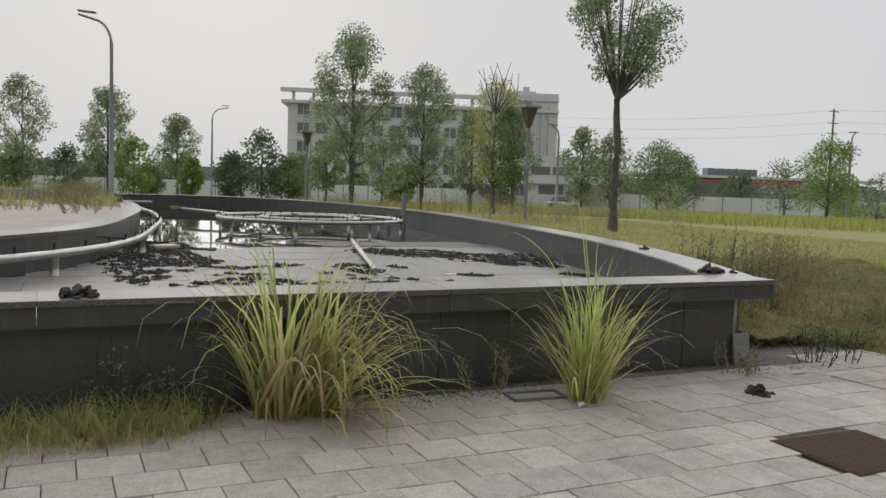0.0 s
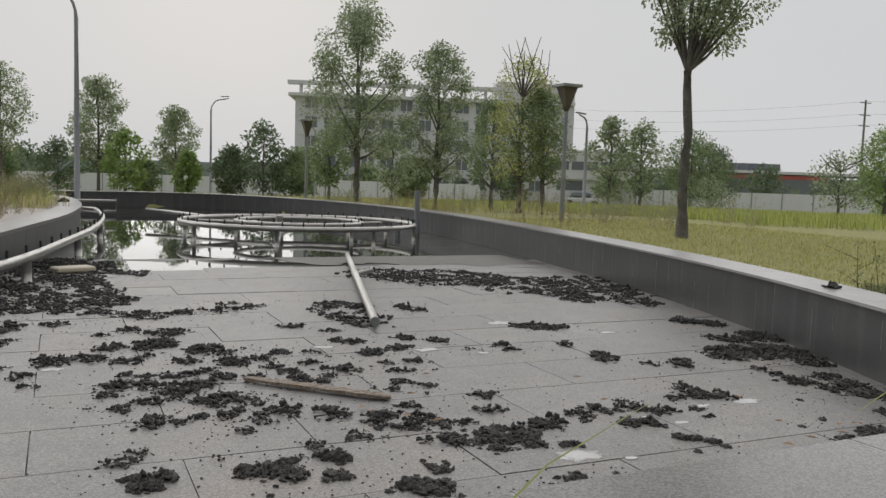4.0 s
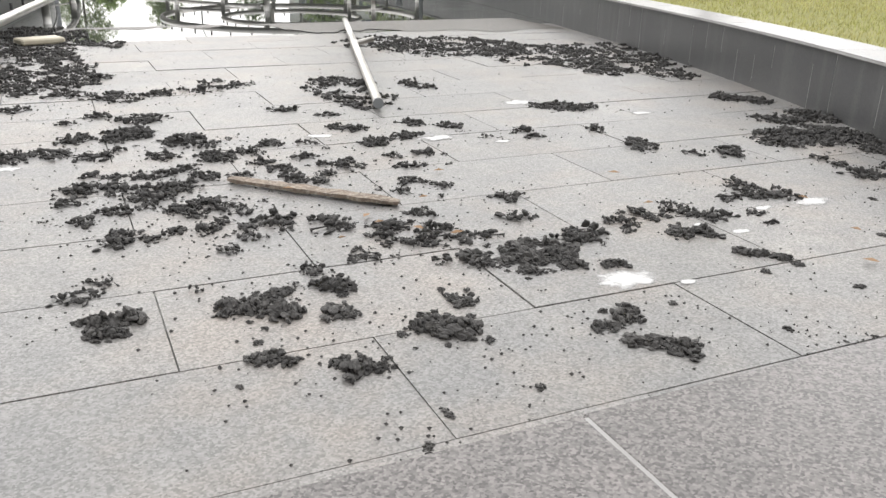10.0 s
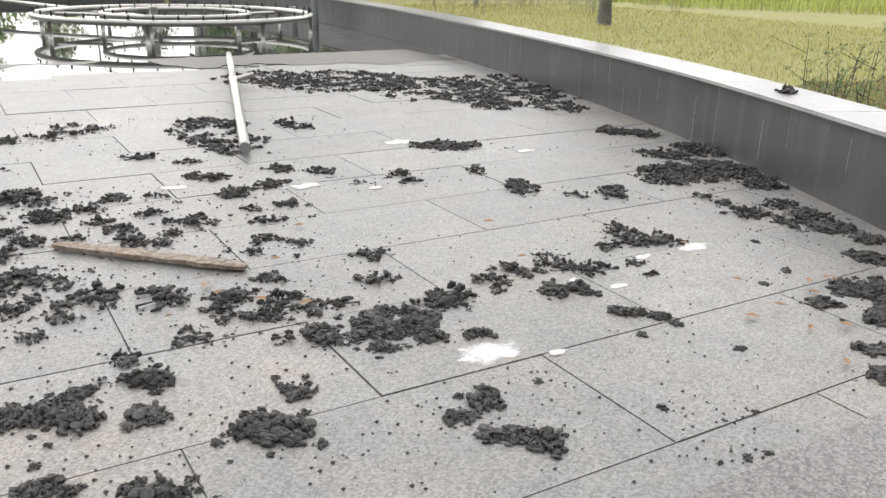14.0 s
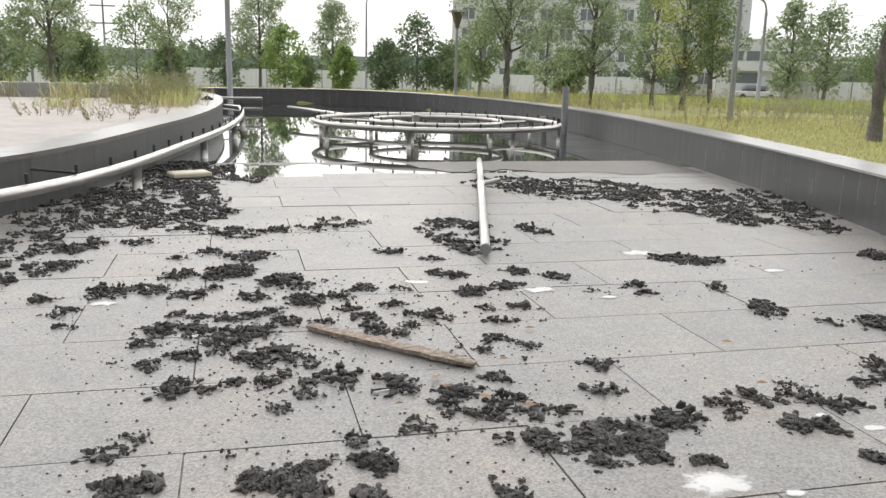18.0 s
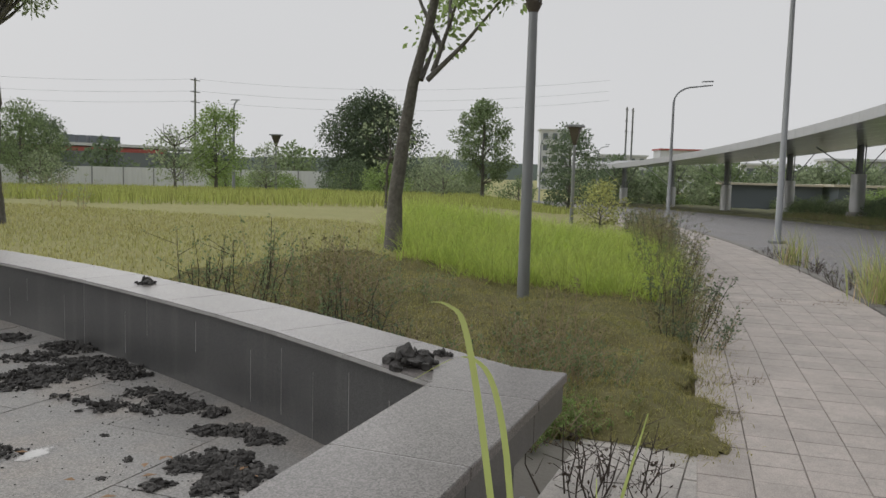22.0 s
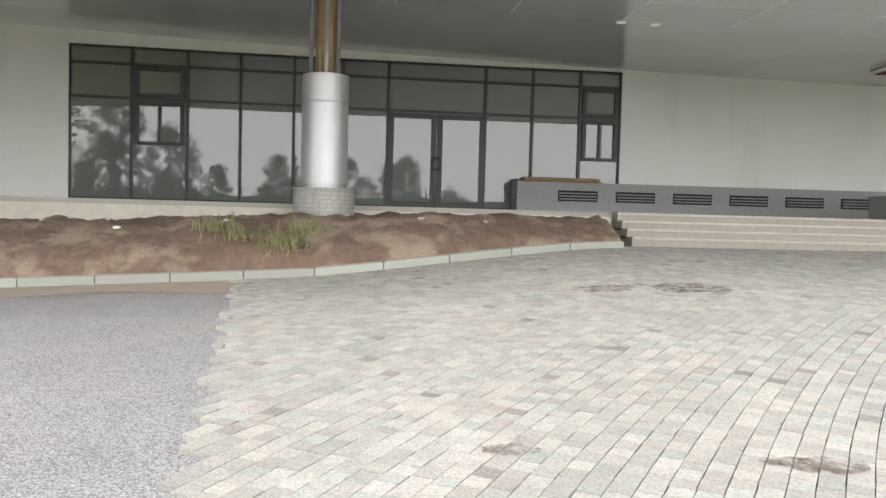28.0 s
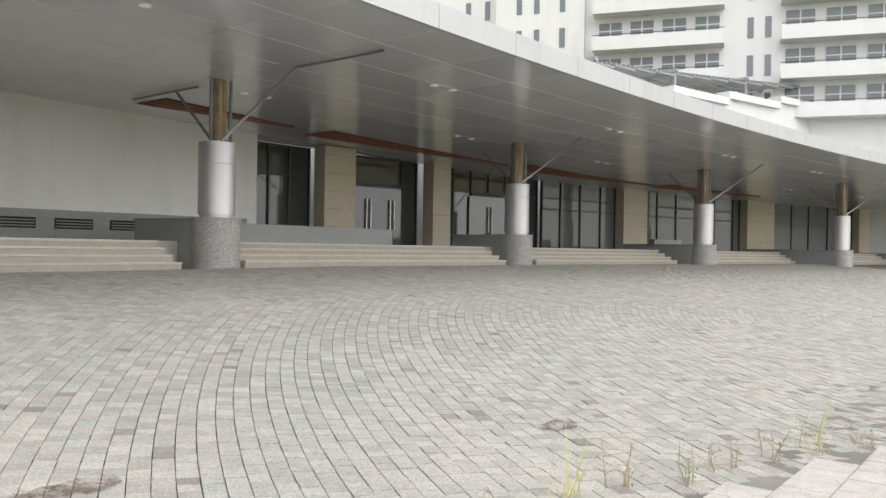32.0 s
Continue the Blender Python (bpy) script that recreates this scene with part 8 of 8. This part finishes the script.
# grate, loose plate and open pit by the basin
gr = thing("drain_grate", (4.35, 3.18, -0.002), "rusty iron drain grate set in the paving", "grate", turn=-2)
for k in range(26):
    part("bar", boxm(-0.36, 0.36, -0.3 + k * 0.024, -0.284 + k * 0.024, 0.004, 0.009), M["rust_dark"], gr)
part("frame", boxm(-0.375, 0.375, -0.315, 0.335, -0.01, 0.004), M["rust_dark"], gr)
pt = thing("loose_plate", (5.48, 5.27, 0.0), "grey granite plate leaning at the wall's end", "plate", turn=8)
part("plate", boxm(0, 0.22, 0.0, 0.02, 0.0, 0.27, 0.003, pose(0, 0, 0, -8)), M["grey_granite"], pt)
pt = thing("open_pit", (2.95, 4.82, 0.0), "broken open joint box with a metal rim in the paving", "pit", turn=-6)
for a in ((0, 0.42, 0, 0.015), (0, 0.42, 0.2, 0.215), (0, 0.015, 0, 0.21), (0.405, 0.42, 0, 0.21)):
    part("rim", boxm(*a, -0.01, 0.02), M["pole"], pt)
li = part("paper_scrap", mesh("paper_scrap", [(0, 0, 0.012), (0.06, 0.01, 0.03), (0.1, 0.05, 0.012), (0.03, 0.06, 0.028), (0.05, 0.03, 0.04)], [(0, 1, 4), (1, 2, 4), (2, 3, 4), (3, 0, 4)], M["plastic"]))
li.location = (3.28, 4.52, 0)
tagged(li, "crumpled white paper scrap on the paving", "litter")
for x, y in ((8.55, 2.42), (7.55, 2.42)):
    bt = thing("plastic_bottle", (x, y, -0.03), "crushed clear plastic bottle in the gutter", "bottle", turn=30)
    part("bottle", mesh("bottle", *tube([(0, 0, 0.04), (0.03, 0, 0.04), (0.16, 0, 0.035), (0.2, 0, 0.04), (0.23, 0, 0.04)], [0.016, 0.028, 0.024, 0.011, 0.011], 10), M["far_white"], True), parent=bt)
pk = thing("parked_car", (52.6, 77.5, land(52.6, 77.5)), "white car parked by the gatehouse", "car", turn=-30)
part("body", boxm(-2.1, 2.1, -0.85, 0.85, 0.3, 0.85, 0.12), M["far_white"], pk)
part("cabin", boxm(-1.2, 1.0, -0.75, 0.75, 0.85, 1.4, 0.2), M["far_dark"], pk)
for sx in (-1.3, 1.3):
    for sy in (-0.8, 0.8):
        part("wheel", mesh("wheel", *tube([(sx, sy - 0.1, 0.3), (sx, sy + 0.1, 0.3)], 0.3, 14), M["frame"]), parent=pk)
sg = thing("sign_board", (65.2, 35.8, -0.9), "tall white sign board on a post among the trees", "sign", turn=-60)
part("post", boxm(-0.1, 0.1, -0.1, 0.1, 0, 7.0), M["pole"], sg)
part("panel", boxm(-0.9, 0.3, -0.16, -0.1, 4.6, 7.0), M["fence"], sg)

# ---- paving pieces ----
rp = random.Random(9)
pave = bpy.data.objects["pavement_bed"]


def slab_piece(c, z, dz, jig):
    """A slab with a small chamfer from four corners."""
    m = sum((Vector(q) for q in c), Vector((0, 0))) / 4
    vs = []
    for q in c:
        e = Vector(q) + (m - Vector(q)) * 0.02
        vs.append((e.x, e.y, z(*e) + dz + jig * (e.x - m.x)))
    for q in c:
        vs.append((q[0], q[1], z(*q) + dz - 0.005 + jig * (q[0] - m.x)))
    for q in c:
        vs.append((q[0], q[1], z(*q) + dz - 0.045))
    fs = [(0, 1, 2, 3)]
    for k in range(4):
        j = (k + 1) % 4
        fs += [(k + 4, j + 4, j, k), (k + 8, j + 8, j + 4, k + 4)]
    return vs, fs


def edge_ok(x, y):
    dr = to_polar(x, y)[1]
    return (y < 5.34 or x > 6.2 and y < 5.6) and (dr < -12.5 if x > 3.6 else (y > 1.95 if x > -2.0 else y > 1.95 - 0.36 * (x + 2.0)))


rest = []
S = 0.316
for j in range(-1, 12):
    for i in range(-34, 24):
        x0, y0 = 0.446 + (0.5 * (j % 2)) * S + i * S, 5.19 - (j + 1) * S
        if x0 + S / 2 > 6.0 and not (x0 < 7.3 and to_polar(x0 + S / 2, y0 + S / 2)[1] < -14.64) or x0 < -10 or not edge_ok(x0 + S / 2, y0 + S / 2):
            continue
        if 3.95 < x0 + S / 2 < 4.75 and 2.85 < y0 + S / 2 < 3.52:
            continue
        g = 0.0025
        c = [(x0 + g, y0 + g), (x0 + S - g, y0 + g), (x0 + S - g, y0 + S - g), (x0 + g, y0 + S - g)]
        c = [(x + 0.006 * (y - 4), y - 0.012 * (x - 2)) for x, y in c]
        v, f = slab_piece(c, lambda x, y: 0.0, rp.uniform(-0.003, 0.003) - (0.007 if x0 + S > 5.84 else 0), rp.uniform(-0.006, 0.006))
        if -1.2 < x0 < 6.2 and y0 > 2.2:
            part("paving_slab", mesh("paving_slab", v, f, M["paver"]), parent=pave)
        else:
            rest.append((v, f))
if rest:
    v, f = joined(rest)
    tagged(part("paving_rest", mesh("paving_rest", v, f, M["paver"]), parent=pave), kind="stuff")
walkb = bpy.data.objects["walk_bed"]
rest = []
dphi, TW = 0.1042, 0.2835
for i in range(240):
    for j in range(8):
        p0, d0 = 3.588 + i * dphi, -14.778 + j * TW
        g, q0 = 0.0022, math.degrees(0.0022 / 146)
        c = [polar(p0 + q0, d0 + TW - g), polar(p0 + dphi - q0, d0 + TW - g), polar(p0 + dphi - q0, d0 + g), polar(p0 + q0, d0 + g)]
        if min(q[0] for q in c) < 5.84:
            continue
        v, f = slab_piece(c, land, 0.002 + rp.uniform(-0.0025, 0.0025), rp.uniform(-0.004, 0.004))
        if i < 37:
            part("walk_tile", mesh("walk_tile", v, f, M["paver_pink"]), parent=walkb)
        else:
            rest.append((v, f))
v, f = joined(rest)
tagged(part("walk_rest", mesh("walk_rest", v, f, M["paver_pink"]), parent=walkb), kind="stuff")

plaza = bpy.data.objects["plaza_bed"]
OX, OY = -18.4, 12.2
vs, fs = [], []
near = 0
r = 6.0
while r < 45:
    w = 0.138
    a = rp.uniform(0, 0.1)
    while a < 2 * math.pi:
        L = rp.choice((0.12, 0.135, 0.15, 0.165))
        da = L / r
        mx, my = OX + (r + w / 2) * math.cos(a + da / 2), OY + (r + w / 2) * math.sin(a + da / 2)
        p, dr = to_polar(mx, my)
        if p < 2.80 + 0.02 * (dr + 11) + 0.02 * math.sin(my * 9) and dr < 0.12 and -42 < mx and my < 3 and not edge_ok(mx, my):
            g, e = rp.uniform(0.0015, 0.0035), rp.uniform(0.0003, 0.002)
            c = []
            for rr_, aa in ((r + g, a + e / r), (r + w - g, a + e / r), (r + w - g, a + da - e / r), (r + g, a + da - e / r)):
                c.append((OX + rr_ * math.cos(aa) + rp.uniform(-0.002, 0.002), OY + rr_ * math.sin(aa) + rp.uniform(-0.002, 0.002)))
            v, f = slab_piece(c, land, -0.016 + rp.uniform(-0.004, 0.004), rp.uniform(-0.02, 0.02))
            if -2.4 < mx < 2.6 and -1.2 < my < 1.3 and near < 300:
                near += 1
                part("cobble", mesh("cobble", v, f, M["cobble"]), parent=plaza)
            else:
                k = len(vs)
                vs += v
                fs += [tuple(q + k for q in face) for face in f]
        a += da
    r += w
tagged(part("cobble_rest", mesh("cobble_rest", vs, fs, M["cobble"]), parent=plaza), kind="stuff")

# brown stains on the cobbles
for x, y, r in ((0.5, -0.56, 0.13), (0.72, -0.62, 0.07), (0.11, -6.09, 0.2), (-1.01, -6.04, 0.28), (-2.95, 0.61, 0.12), (2.25, -0.88, 0.1)):
    n = 30
    pts = []
    for k in range(n):
        a = 2 * math.pi * k / n
        q = r * (1.2 + 0.5 * noise.noise((math.cos(a) * 2 + x, math.sin(a) * 2 + y, 0)) + 0.2 * noise.noise((math.cos(a) * 7 + x, math.sin(a) * 7, y)))
        px, py = x + q * 1.5 * math.cos(a), y + q * 0.8 * math.sin(a)
        pts.append((px, py, land(px, py) - 0.0065))
    part("dirt_stain", mesh("dirt_stain", pts, [tuple(range(n))], M["dirt"]), parent=plaza)
